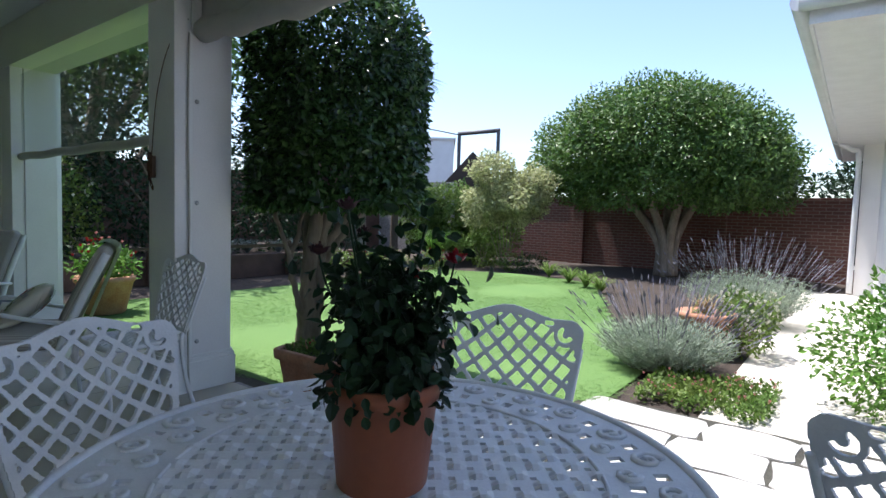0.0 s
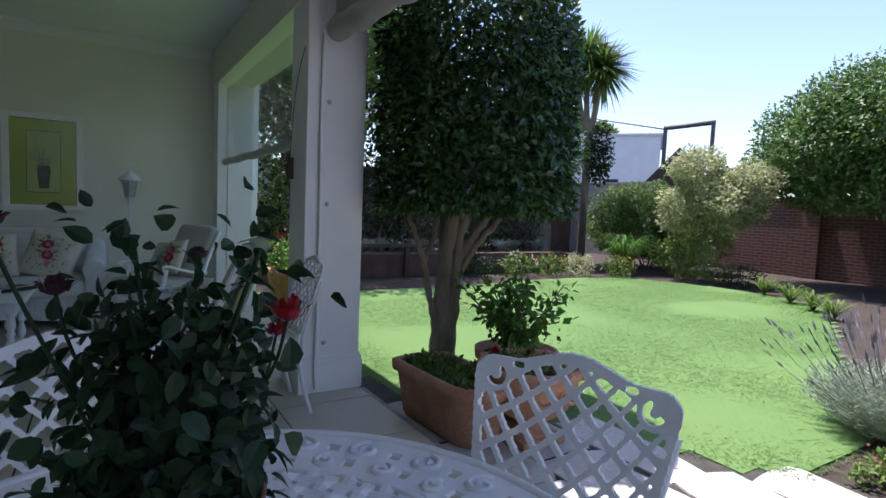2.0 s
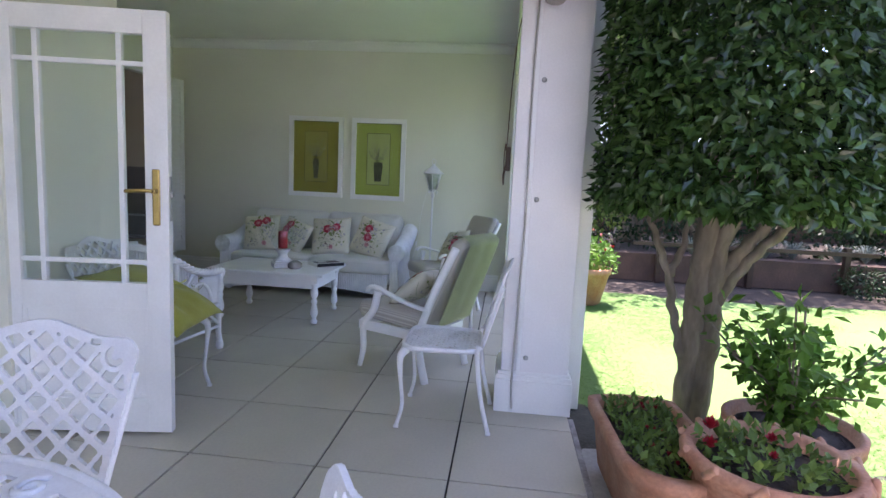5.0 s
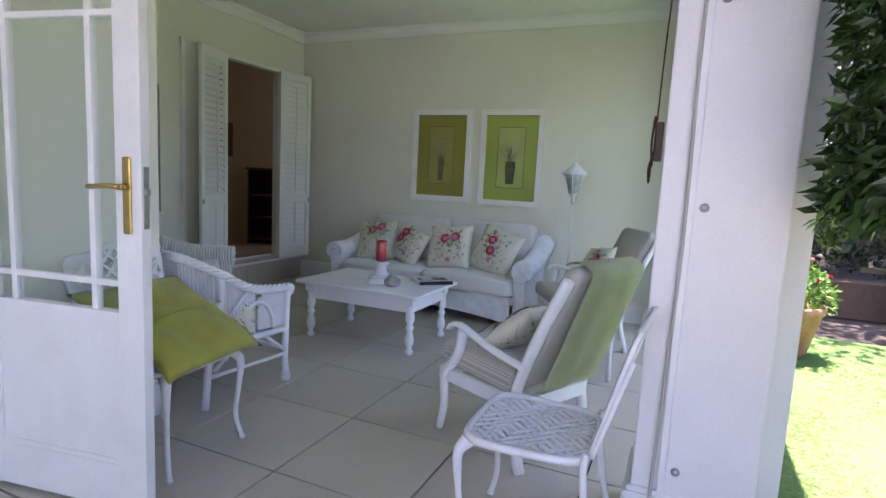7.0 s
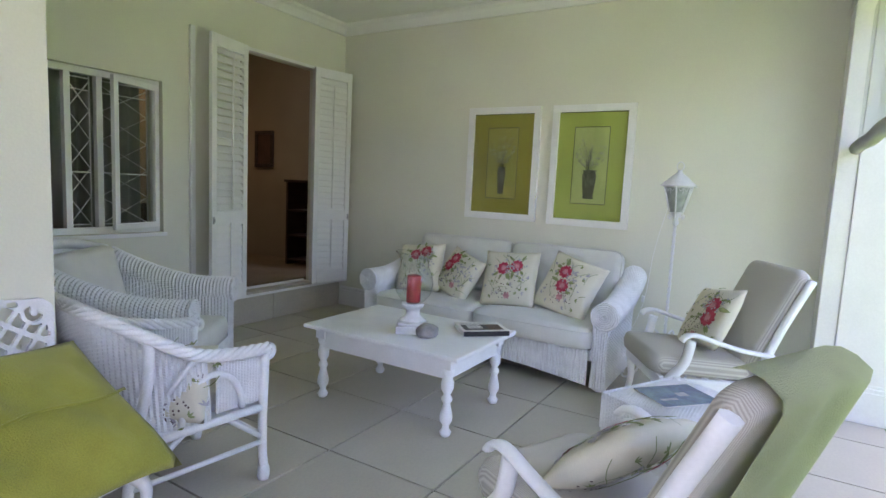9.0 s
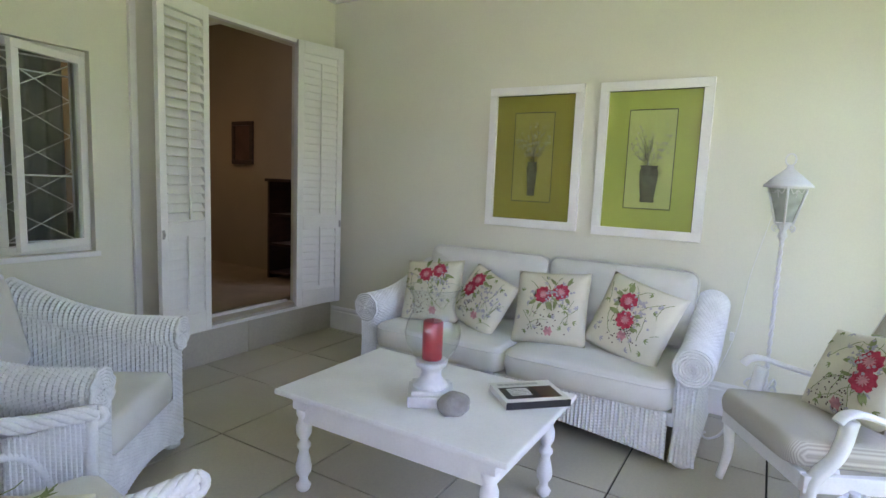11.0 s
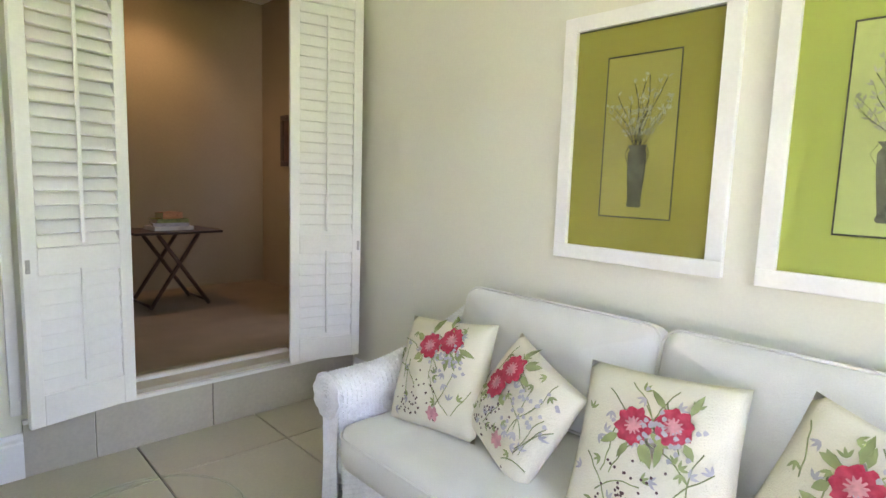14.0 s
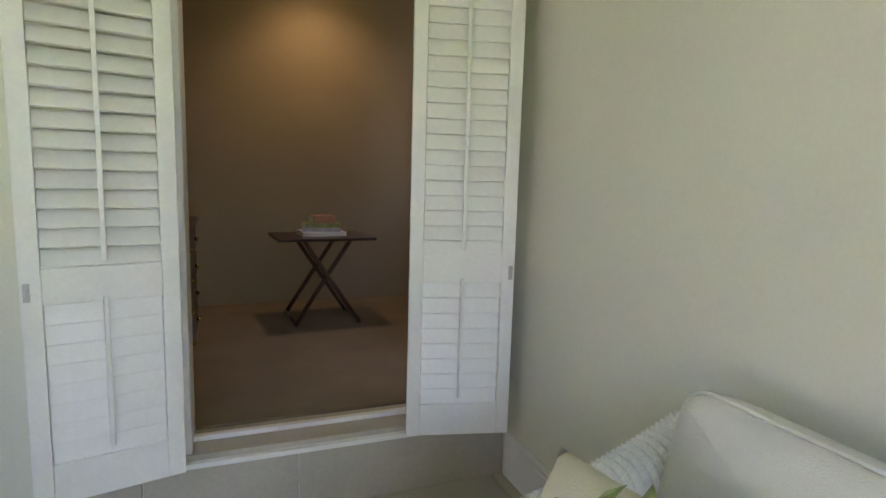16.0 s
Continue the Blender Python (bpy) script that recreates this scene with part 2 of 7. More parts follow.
def tube(bm, pts, r, seg=8, flat=1.0, cap=True, closed=False):
    """Round (or flattened) rod through points; r may be a list."""
    pts = [Vector(p) for p in pts]
    n = len(pts)
    rs = r if isinstance(r, (list, tuple)) else [r] * n
    rings, up = [], None
    for i, p in enumerate(pts):
        a = pts[(i - 1) % n] if closed or i else pts[0]
        b = pts[(i + 1) % n] if closed or i < n - 1 else pts[-1]
        d = (b - a).normalized()
        if up is None:
            up = d.orthogonal().normalized() if abs(d.z) > 0.95 else Vector((0, 0, 1))
        s = d.cross(up)
        s = s.normalized() if s.length > 1e-5 else d.orthogonal().normalized()
        u = s.cross(d).normalized()
        up = u
        rings.append([bm.verts.new(p + s * (rs[i] * math.cos(2 * math.pi * k / seg)) + u * (rs[i] * flat * math.sin(2 * math.pi * k / seg))) for k in range(seg)])
    pairs = list(zip(rings, rings[1:])) + ([(rings[-1], rings[0])] if closed else [])
    for a, b in pairs:
        for k in range(seg):
            f = bm.faces.new((a[k], a[(k + 1) % seg], b[(k + 1) % seg], b[k]))
            f.smooth = True
    if cap and not closed:
        bm.faces.new(rings[0][::-1])
        bm.faces.new(rings[-1])
    return bm


def spline(pts, n=8):
    """Smooth points through the given ones."""
    P = [Vector(p) for p in pts]
    P = [P[0] * 2 - P[1]] + P + [P[-1] * 2 - P[-2]]
    out = []
    for i in range(1, len(P) - 2):
        for k in range(n):
            t = k / n
            a, b, c, d = P[i - 1:i + 3]
            out.append(0.5 * ((2 * b) + (c - a) * t + (2 * a - 5 * b + 4 * c - d) * t * t + (3 * b - a - 3 * c + d) * t ** 3))
    out.append(P[-2])
    return out


def mesh_of(bm, name):
    bmesh.ops.recalc_face_normals(bm, faces=bm.faces)
    me = bpy.data.meshes.new(name)
    bm.to_mesh(me)
    bm.free()
    return me


def part(name, bm, material, parent=None, label="", m=None):
    ob = new(name, mesh_of(bm, name))
    ob.data.materials.append(material)
    if parent is not None:
        ob.parent = parent
    if m is not None:
        ob.matrix_basis = m
    if label:
        ob["label"] = label
    return ob


def thing(name, m, label, category, group="", kind=""):
    ob = new(name)
    ob.empty_display_size = 0.1
    ob.matrix_basis = m
    return tagged(ob, label, category, group, kind)


def setting(name, bm, material, label, category):
    ob = part(name, bm, material)
    return tagged(ob, label, category, "", "structure")


def smooth(ob):
    ob.data.polygons.foreach_set("use_smooth", [True] * len(ob.data.polygons))
    return ob


# ---- the house ----
XA, YB, YP, XP, ZC = -6.77, -2.61, -0.69, -3.24, 2.885   # picture wall, back wall, front wall, recess corner, ceiling
YE = 2.01                                              # edge of the tiled floor

bm = BM()
box(bm, XA - 0.25, YB - 0.3, -0.3, 3.2, YE, -0.012)
floor = setting("floor", bm, M_GROUT, "tiled patio floor with dark grout lines", "floor")

# back wall with door opening and window opening
DX0, DX1, DZ0, DZ1 = -6.37, -5.45, 0.29, 2.40
WX0, WX1, WZ0, WZ1 = -4.80, -3.38, 0.86, 1.97
bm = BM()
y0, y1 = YB - 0.22, YB
box(bm, XA, y0, -0.012, DX0 - 0.13, y1, ZC)
box(bm, DX1, y0, -0.012, WX0, y1, ZC)
box(bm, WX1, y0, -0.012, XP + 0.2, y1, ZC)
box(bm, DX0 - 0.13, y0, DZ1, DX1, y1, ZC)
box(bm, DX0 - 0.13, y0, -0.012, DX1, y1, DZ0 - 0.03)
box(bm, WX0, y0, WZ1, WX1, y1, ZC)
box(bm, WX0, y0, -0.012, WX1, y1, WZ0)
setting("wall_back", bm, M_WALL, "cream painted patio back wall", "wall")
bm = BM(); box(bm, XA - 0.25, YB - 0.22, -0.012, XA, YE, 3.1)
setting("wall_pictures", bm, M_WALL, "cream painted wall behind the sofa", "wall")
bm = BM(); box(bm, XP, YB, -0.012, XP + 0.2, YP - 0.2, ZC)
setting("wall_recess", bm, M_WALL, "cream painted side wall of the recess", "wall")
bm = BM()
box(bm, XP, YP - 0.2, -0.012, -2.46, YP, ZC)
box(bm, -2.46, YP - 0.2, 2.12, -0.9, YP, ZC)
box(bm, -0.9, YP - 0.2, -0.012, 3.2, YP, ZC)
box(bm, -2.46, YP - 0.3, -0.012, -0.9, YP - 0.2, 2.2)
setting("wall_front", bm, M_WALL, "cream painted house wall beside the patio", "wall")
bm = BM(); box(bm, XA - 0.25, YB - 0.22, ZC, 1.9, YE + 0.1, ZC + 0.12)
setting("ceiling", bm, M_CEIL, "pale painted patio ceiling", "ceiling")

# cornice
def cornice(bm, p, q, nrm):
    p, q, nrm = Vector(p), Vector(q), Vector(nrm)
    prof = [(0, -0.10), (0.018, -0.10), (0.03, -0.075), (0.055, -0.04), (0.085, -0.022), (0.085, 0), (0, 0)]
    a = [bm.verts.new(p + nrm * u + Vector((0, 0, ZC + w - 0.002))) for u, w in prof]
    b = [bm.verts.new(q + nrm * u + Vector((0, 0, ZC + w - 0.002))) for u, w in prof]
    for i in range(len(prof)):
        j = (i + 1) % len(prof)
        bm.faces.new((a[i], a[j], b[j], b[i]))
    bm.faces.new(a); bm.faces.new(b[::-1])

bm = BM()
cornice(bm, (XA + 0.002, YB, 0), (XA + 0.002, 1.58, 0), (1, 0, 0))
cornice(bm, (XA, YB + 0.002, 0), (XP, YB + 0.002, 0), (0, 1, 0))
cornice(bm, (XP, YP + 0.002, 0), (3.0, YP + 0.002, 0), (0, 1, 0))
cornice(bm, (XP - 0.002, YB, 0), (XP - 0.002, YP, 0), (-1, 0, 0))
setting("trim_cornice", bm, M_CEIL, "moulded white plaster cornice", "cornice")

# skirting boards
def skirt(bm, p, q, nrm, h=0.2):
    p, q, nrm = Vector(p), Vector(q), Vector(nrm)
    prof = [(0, 0), (0.018, 0), (0.018, h * 0.78), (0.012, h * 0.82), (0.014, h * 0.9), (0.006, h), (0, h)]
    a = [bm.verts.new(p + nrm * (u + 0.002) + Vector((0, 0, w))) for u, w in prof]
    b = [bm.verts.new(q + nrm * (u + 0.002) + Vector((0, 0, w))) for u, w in prof]
    for i in range(len(prof)):
        j = (i + 1) % len(prof)
        bm.faces.new((a[i], a[j], b[j], b[i]))
    bm.faces.new(a); bm.faces.new(b[::-1])

bm = BM()
skirt(bm, (XA, YB + 0.02, 0), (XA, 1.55, 0), (1, 0, 0))
skirt(bm, (-5.05, YB, 0), (XP, YB, 0), (0, 1, 0))
skirt(bm, (XP - 0.02, YP, 0), (-2.46, YP, 0), (0, 1, 0))
skirt(bm, (-0.9, YP, 0), (3.0, YP, 0), (0, 1, 0))
skirt(bm, (XP, YB, 0), (XP, YP + 0.02, 0), (-1, 0, 0))
setting("baseboard", bm, M_TRIM, "white moulded skirting board", "skirting")

# tiled riser under the door, stone nosing and metal threshold
bm = BM()
for x0, x1 in ((XA + 0.02, -5.86), (-5.855, -5.32), (-5.315, -5.05)):
    box(bm, x0, YB, 0.001, x1, YB + 0.016, DZ0 - 0.05, bev=0.002)
setting("trim_riser", bm, M_RISER, "grey-beige tiled riser under the doorway", "riser")
bm = BM()
box(bm, XA + 0.02, YB, DZ0 - 0.05, -5.05, YB + 0.024, DZ0 - 0.03, bev=0.004)
setting("trim_nosing", bm, M_TRIM, "pale nosing strip on the door step", "nosing")
bm = BM(); box(bm, DX0 + 0.005, YB - 0.215, DZ0 - 0.03, DX1 - 0.005, YB - 0.002, DZ0 - 0.008)
setting("trim_sill", bm, M_RISER, "beige stone door sill", "sill")
bm = BM(); box(bm, DX0 + 0.005, YB - 0.14, DZ0 - 0.008, DX1 - 0.005, YB - 0.11, DZ0 + 0.012, bev=0.004)
setting("trim_threshold", bm, M_TRIM, "white metal door threshold", "threshold")
# door lining
bm = BM()
box(bm, DX0 - 0.129, YB - 0.045, DZ0, DX0 + 0.012, YB + 0.006, DZ1, bev=0.003)
box(bm, DX1 - 0.03, YB - 0.2, DZ0, DX1, YB + 0.006, DZ1, bev=0.003)
box(bm, DX0 + 0.013, YB - 0.045, DZ1 - 0.03, DX1 - 0.03, YB + 0.006, DZ1, bev=0.003)
box(bm, DX1 + 0.40, YB + 0.002, DZ0, DX1 + 0.44, YB + 0.03, DZ1 + 0.03, bev=0.004)
setting("door_frame", bm, M_TRIM, "white painted door lining", "door frame")

# columns
def column(name, x0, x1):
    """Patio column: a broad pier with a narrow rebate strip on its garden side, skirted at the foot."""
    bm = BM()
    box(bm, x0, 1.615, 0.0, x1, 1.72, ZC, bev=0.006)
    box(bm, x0, 1.7205, 0.0, x1 + 0.012, 1.995, ZC, bev=0.006)
    box(bm, x0, 1.9955, GZ, x0 + 0.12, 2.10, ZC - 0.2, bev=0.006)
    setting(name, bm, M_COL, "cream plastered square patio column", "column")
    bm = BM()
    for k, (h0, h1, d) in enumerate(((0, 0.195, 0.03), (0.195, 0.22, 0.024), (0.22, 0.24, 0.014))):
        box(bm, x0 - d, 1.615 - d, h0 + 0.001, x1 + d, 1.995 + d * 0.9, h1 + 0.001, bev=0.003)
    setting(name + "_base", bm, M_TRIM, "white moulded skirting round the column", "skirting")


GZ = -0.05   # level of the garden
column("column_1", -3.62, -3.28)
column("column_2", XA + 0.002, -6.45)
column("column_3", 1.55, 1.88)
bm = BM(); box(bm, XA + 0.002, 1.605, 2.50, 1.88, YE - 0.015, ZC + 0.001)
setting("beam", bm, M_WALL, "cream plastered beam over the open side", "beam")
# roof and eave
bm = BM()
box(bm, XA - 0.6, YE + 0.112, 2.66, 2.1, YE + 0.13, 2.70)
box(bm, XA - 0.6, YE + 0.13, 2.62, 2.1, YE + 0.15, 2.80)
box(bm, XA - 0.6, YE - 0.01, 2.70, 2.1, YE + 0.129, 2.74)
setting("eave", bm, M_PLASTB, "white painted eave board", "eave")
bm = BM()
v = [bm.verts.new(p) for p in ((XA - 0.6, YE + 0.18, 2.84), (2.1, YE + 0.18, 2.84), (2.1, -3.0, 4.6), (XA - 0.6, -3.0, 4.6), (XA - 0.6, -7.5, 2.9), (2.1, -7.5, 2.9))]
bm.faces.new((v[0], v[1], v[2], v[3])); bm.faces.new((v[3], v[2], v[5], v[4]))
r = bmesh.ops.solidify(bm, geom=bm.faces[:], thickness=0.06)
setting("roof", bm, M_ROOFT, "brown tiled house roof", "roof")

# inner room
IX, IY, IZ = -7.3, -5.02, 0.292
bm = BM(); box(bm, IX, IY, IZ - 0.1, -3.6, YB - 0.222, IZ)
setting("floor_room", bm, M_CARPET, "tan carpeted floor of the inner room", "floor")
bm = BM()
box(bm, IX - 0.1, IY - 0.1, IZ - 0.1, -3.5, IY, 3.0)
box(bm, IX - 0.1, IY, IZ - 0.1, IX, YB - 0.222, 3.0)
box(bm, -3.6, IY, IZ - 0.1, -3.5, YB - 0.222, 3.0)
setting("wall_room", bm, M_ROOMW, "ochre painted walls of the inner room", "wall")
bm = BM(); box(bm, IX - 0.1, IY - 0.1, 3.0, -3.5, YB - 0.222, 3.1)
setting("ceiling_room", bm, M_CEIL, "white ceiling of the inner room", "ceiling")

# ---- shared makers ----
def weave(name, f, nu, nv, amp, material, parent, label="", m=None, off=0.0, fine="v"):
    """A woven skin over f(u, v), u and v in 0..1: stakes one way, twice as many thin strands the other way."""
    nu, nv = (nu, int(nv * 2.2)) if fine == "v" else (int(nu * 2.2), nv)
    U, V = nu * 2 + 1, nv * 2 + 1
    P = [[Vector(f(i / (U - 1), j / (V - 1))) for j in range(V)] for i in range(U)]
    vs = []
    for i in range(U):
        for j in range(V):
            du = P[min(i + 1, U - 1)][j] - P[max(i - 1, 0)][j]
            dv = P[i][min(j + 1, V - 1)] - P[i][max(j - 1, 0)]
            n = du.cross(dv)
            n = n.normalized() if n.length > 1e-9 else Vector((0, 0, 1))
            rib, strand, side = (i, j, i // 2) if fine == "v" else (j, i, j // 2)
            h = -1.3 if rib % 2 == 0 else (0.55 + 0.45 * (-1) ** (strand // 2 + side) if strand % 2 else 0.1)
            vs.append(P[i][j] + n * (amp * h + off))
    fs = [(i * V + j, (i + 1) * V + j, (i + 1) * V + j + 1, i * V + j + 1) for i in range(U - 1) for j in range(V - 1)]
    me = bpy.data.meshes.new(name)
    me.from_pydata(vs, [], fs)
    ob = new(name, me)
    me.materials.append(material)
    ob.parent = parent
    if m is not None:
        ob.matrix_basis = m
    if label:
        ob["label"] = label
    return ob


def pillow_bm(w, d, t, n=14, puff=0.75, seed=0, wob=0.006, square=0.5):
    """A stuffed pad in the xy plane with pinched edges."""
    bm = BM()
    rng = random.Random(seed)
    ph = [rng.uniform(0, 6.28) for _ in range(4)]
    top, bot = {}, {}
    for i in range(n + 1):
        for j in range(n + 1):
            a, b = 2 * i / n - 1, 2 * j / n - 1
            e = max(0.0, (1 - abs(a) ** 2.6) * (1 - abs(b) ** 2.6))
            h = t / 2 * e ** square
            k = 1 - 0.05 * puff * (1 - abs(a)) * abs(b) - 0.0
            x = a * w / 2 * (1 - 0.06 * puff * (1 - b * b) * abs(a) ** 3)
            y = b * d / 2 * (1 - 0.06 * puff * (1 - a * a) * abs(b) ** 3)
            wv = wob * (math.sin(7 * a + ph[0]) * math.sin(6 * b + ph[1]) + 0.5 * math.sin(13 * a + ph[2] + 4 * b)) * e
            top[i, j] = bm.verts.new((x, y, h + wv))
            bot[i, j] = top[i, j] if i in (0, n) or j in (0, n) else bm.verts.new((x, y, -h))
    for i in range(n):
        for j in range(n):
            bm.faces.new((top[i, j], top[i + 1, j], top[i + 1, j + 1], top[i, j + 1])).smooth = True
            q = (bot[i, j], bot[i, j + 1], bot[i + 1, j + 1], bot[i + 1, j])
            bm.faces.new(q).smooth = True
    return bm


def pad_bm(w, d, t, r=0.03, crown=0.02, n=10, seed=0):
    """A boxed upholstery cushion with soft edges and a slightly crowned top, z from 0."""
    bm = BM()
    rng = random.Random(seed)
    p1, p2 = rng.uniform(0, 6), rng.uniform(0, 6)
    prof = [(-r * 0.9, 0), (-r * 0.2, r * 0.3), (0, r), (0.004, t * 0.5), (0, t - r), (-r * 0.3, t - r * 0.25), (-r, t)]
    def ring(o, z):
        pts = []
        c = min(w, d) * 0.09 + 0.02
        for k in range(4):
            sx, sy = ((1, 1), (-1, 1), (-1, -1), (1, -1))[k]
            for s in range(5):
                a = math.pi / 2 * (k + s / 4)
                pts.append((sx * (w / 2 - c) + (c + o) * math.cos(a), sy * (d / 2 - c) + (c + o) * math.sin(a), z))
        return [bm.verts.new(p) for p in pts]
    rs = [ring(o, z) for o, z in prof]
    L = len(rs[0])
    for a, b in zip(rs, rs[1:]):
        for i in range(L):
            bm.faces.new((a[i], a[(i + 1) % L], b[(i + 1) % L], b[i])).smooth = True
    last = rs[-1]
    for s in (0.75, 0.45, 0.2):
        nr = [bm.verts.new((v.co.x * s, v.co.y * s, t + crown * (1 - s * s) + 0.004 * math.sin(9 * v.co.x + p1) * math.sin(8 * v.co.y + p2))) for v in rs[-1]]
        for i in range(L):
            bm.faces.new((last[i], last[(i + 1) % L], nr[(i + 1) % L], nr[i])).smooth = True
        last = nr
    bm.faces.new(last).smooth = True
    bm.faces.new(rs[0][::-1])
    return bm


def pad_piping(w, d, z, r=0.005):
    c = min(w, d) * 0.09 + 0.02
    pts = []
    for k in range(4):
        sx, sy = ((1, 1), (-1, 1), (-1, -1), (1, -1))[k]
        for s in range(5):
            a = math.pi / 2 * (k + s / 4)
            pts.append((sx * (w / 2 - c) + c * math.cos(a), sy * (d / 2 - c) + c * math.sin(a), z))
    return tube(BM(), pts, r, 6, closed=True)


def blob(bm, x, y, r, n, lobes, depth, z, rng, rot=0.0):
    """A flat petalled patch."""
    c = bm.verts.new((x, y, z(x, y)))
    ring = []
    for i in range(n):
        a = 2 * math.pi * i / n
        q = r * (1 - depth + depth * abs(math.cos(lobes * a / 2 + rot))) * rng.uniform(0.93, 1.07)
        px, py = x + q * math.cos(a), y + q * math.sin(a)
        ring.append(bm.verts.new((px, py, z(px, py))))
    for i in range(n):
        bm.faces.new((c, ring[i], ring[(i + 1) % n]))


def leafpatch(bm, x, y, l, w, ang, z):
    pts = [(0, 0), (0.35, 0.5), (0.7, 0.38), (1, 0), (0.7, -0.38), (0.35, -0.5)]
    vs = []
    for u, v in pts:
        px = x + u * l * math.cos(ang) - v * w * math.sin(ang)
        py = y + u * l * math.sin(ang) + v * w * math.cos(ang)
        vs.append(bm.verts.new((px, py, z(px, py))))
    bm.faces.new(vs)


def floral_pillow(m, seed, label, size=0.42, thick=0.15, blooms=((0.0, 0.06), (0.09, 0.09)), wash=M_FLORAL, print_main=M_RED):
    """Scatter cushion with a printed spray of flowers on its face."""
    root = thing("scatter_cushion", m, label, "cushion", "floral scatter cushions")
    part("cover", pillow_bm(size, size, thick, 18, seed=seed), wash, root)
    rng = random.Random(seed)
    def z(x, y, lift=0.0025):
        a, b = min(1, abs(2 * x / size)), min(1, abs(2 * y / size))
        e = max(0.0, (1 - a ** 2.6) * (1 - b ** 2.6))
        return thick / 2 * e ** 0.5 + 0.009 * e ** 0.5 + lift
    bm, bp, bg, bd, bgy = BM(), BM(), BM(), BM(), BM()
    for x, y in blooms:
        blob(bm, x, y, 0.052, 34, 9, 0.24, z, rng, rng.uniform(0, 3))
        blob(bp, x, y, 0.026, 36, 11, 0.6, lambda px, py: z(px, py, 0.0045), rng)
        for k in range(5):
            a = rng.uniform(0, 6.28)
            leafpatch(bg, x + 0.045 * math.cos(a), y + 0.045 * math.sin(a), rng.uniform(0.04, 0.075), rng.uniform(0.015, 0.03), a + rng.uniform(-0.5, 0.5), lambda px, py: z(px, py, 0.0015))
    for k in range(26):
        x, y = rng.uniform(-0.17, 0.17), rng.uniform(-0.17, 0.17)
        a = rng.uniform(0, 6.28)
        for q in range(3):
            leafpatch(bg if k % 2 else bgy, x, y, 0.025, 0.008, a + q * 0.7, lambda px, py: z(px, py, 0.001))
    for k in range(13):
        x, y, a = rng.uniform(-0.14, 0.14), rng.uniform(-0.16, 0.1), rng.uniform(0.6, 2.5)
        pts = []
        for s in range(7):
            pts.append((x, y, z(x, y, 0.0006)))
            x, y, a = x + 0.022 * math.cos(a), y + 0.022 * math.sin(a), a + rng.uniform(-0.35, 0.35)
        pts = [p for p in pts if abs(p[0]) < 0.185 and abs(p[1]) < 0.185]
        if len(pts) > 2:
            tube(bg, pts, 0.0016, 4, flat=0.3)
    x0, y0 = rng.uniform(-0.1, 0.1), rng.uniform(-0.13, -0.05)
    for k in range(44):
        x, y = x0 + rng.gauss(0, 0.05), y0 + rng.gauss(0, 0.045)
        if abs(x) < 0.17 and abs(y) < 0.17:
            blob(bd, x, y, 0.0042, 6, 1, 0.0, lambda px, py: z(px, py, 0.002), rng)
    blob(bp, -x0, y0 - 0.03, 0.03, 16, 6, 0.5, z, rng)
    for k in range(34):
        x, y = -x0 + rng.gauss(0.03, 0.04), 0.06 + rng.gauss(0, 0.035)
        if abs(x) < 0.17 and abs(y) < 0.17:
            blob(bgy, x, y, 0.008, 7, 3, 0.4, z, rng)
    part("red_print", bm, print_main, root, "large crimson printed blooms")
    part("pink_print", bp, M_PINK, root, "pink printed flower hearts")["kind"] = "stuff"
    part("leaf_print", bg, M_GREENP, root, "sage green printed leaves")["kind"] = "stuff"
    part("berry_print", bd, M_DARKP, root, "tiny dark printed berries")["kind"] = "stuff"
    part("grey_print", bgy, M_GREYP, root, "mauve grey printed sprigs")["kind"] = "stuff"
    return root


# ---- white wicker sofa ----
def roll_arm(root, x, y0, y1, side, h=0.60, r=0.085, zb=0.03):
    """Rolled wicker arm running from back y0 to front y1 at local x; rises towards the back."""
    arm_len = y1 - y0
    def top(v):
        return h + 0.17 * max(0.0, 1 - v / 0.75) ** 1.6
    def skin(u, v):
        a = radians(-90 + 360 * u)
        y = y0 + arm_len * v
        return (x + side * (0.02 + r * math.sin(a) * 1.0), y, top(v) - r + r * math.cos(a))
    arm = weave("arm", skin, 25, int(arm_len / 0.021), 0.0068, M_WICKER, root, fine="u")
    def panel(u, v):
        y = y0 + arm_len * (0.02 + 0.96 * v)
        return (x + side * (0.055 - 0.02 * math.sin(math.pi * u)), y, zb + (top(v) - r - zb) * u)
    weave("outer_panel", panel, 20, int(arm_len / 0.021), 0.0068, M_WICKER, root, fine="u")
    def inner(u, v):
        y = y0 + arm_len * (0.02 + 0.96 * v)
        return (x - side * 0.045, y, 0.22 + (top(v) - r - 0.22) * u)
    weave("inner_panel", inner, 14, int(arm_len / 0.021), 0.0068, M_WICKER, root, fine="u")
    def front(u, v):
        w = 0.06 - 0.012 * math.sin(math.pi * v)
        return (x + side * (0.005 + (u - 0.5) * 2 * w), y1 - 0.01, zb + (h - r - zb) * v)
    weave("front_panel", front, 6, 22, 0.0062, M_WICKER, root)
    bm = BM()
    for k in range(6):
        rr = r * (1 - k / 6.2)
        tube(bm, [(x + side * 0.02 + rr * math.cos(a), y1 + 0.004 + 0.004 * math.sin(9 * a), h - r + rr * math.sin(a)) for a in [2 * math.pi * i / 28 for i in range(28)]], 0.0075, 6, closed=True)
    part("scroll_end", bm, M_WICKER, root, "coiled round wicker arm end")


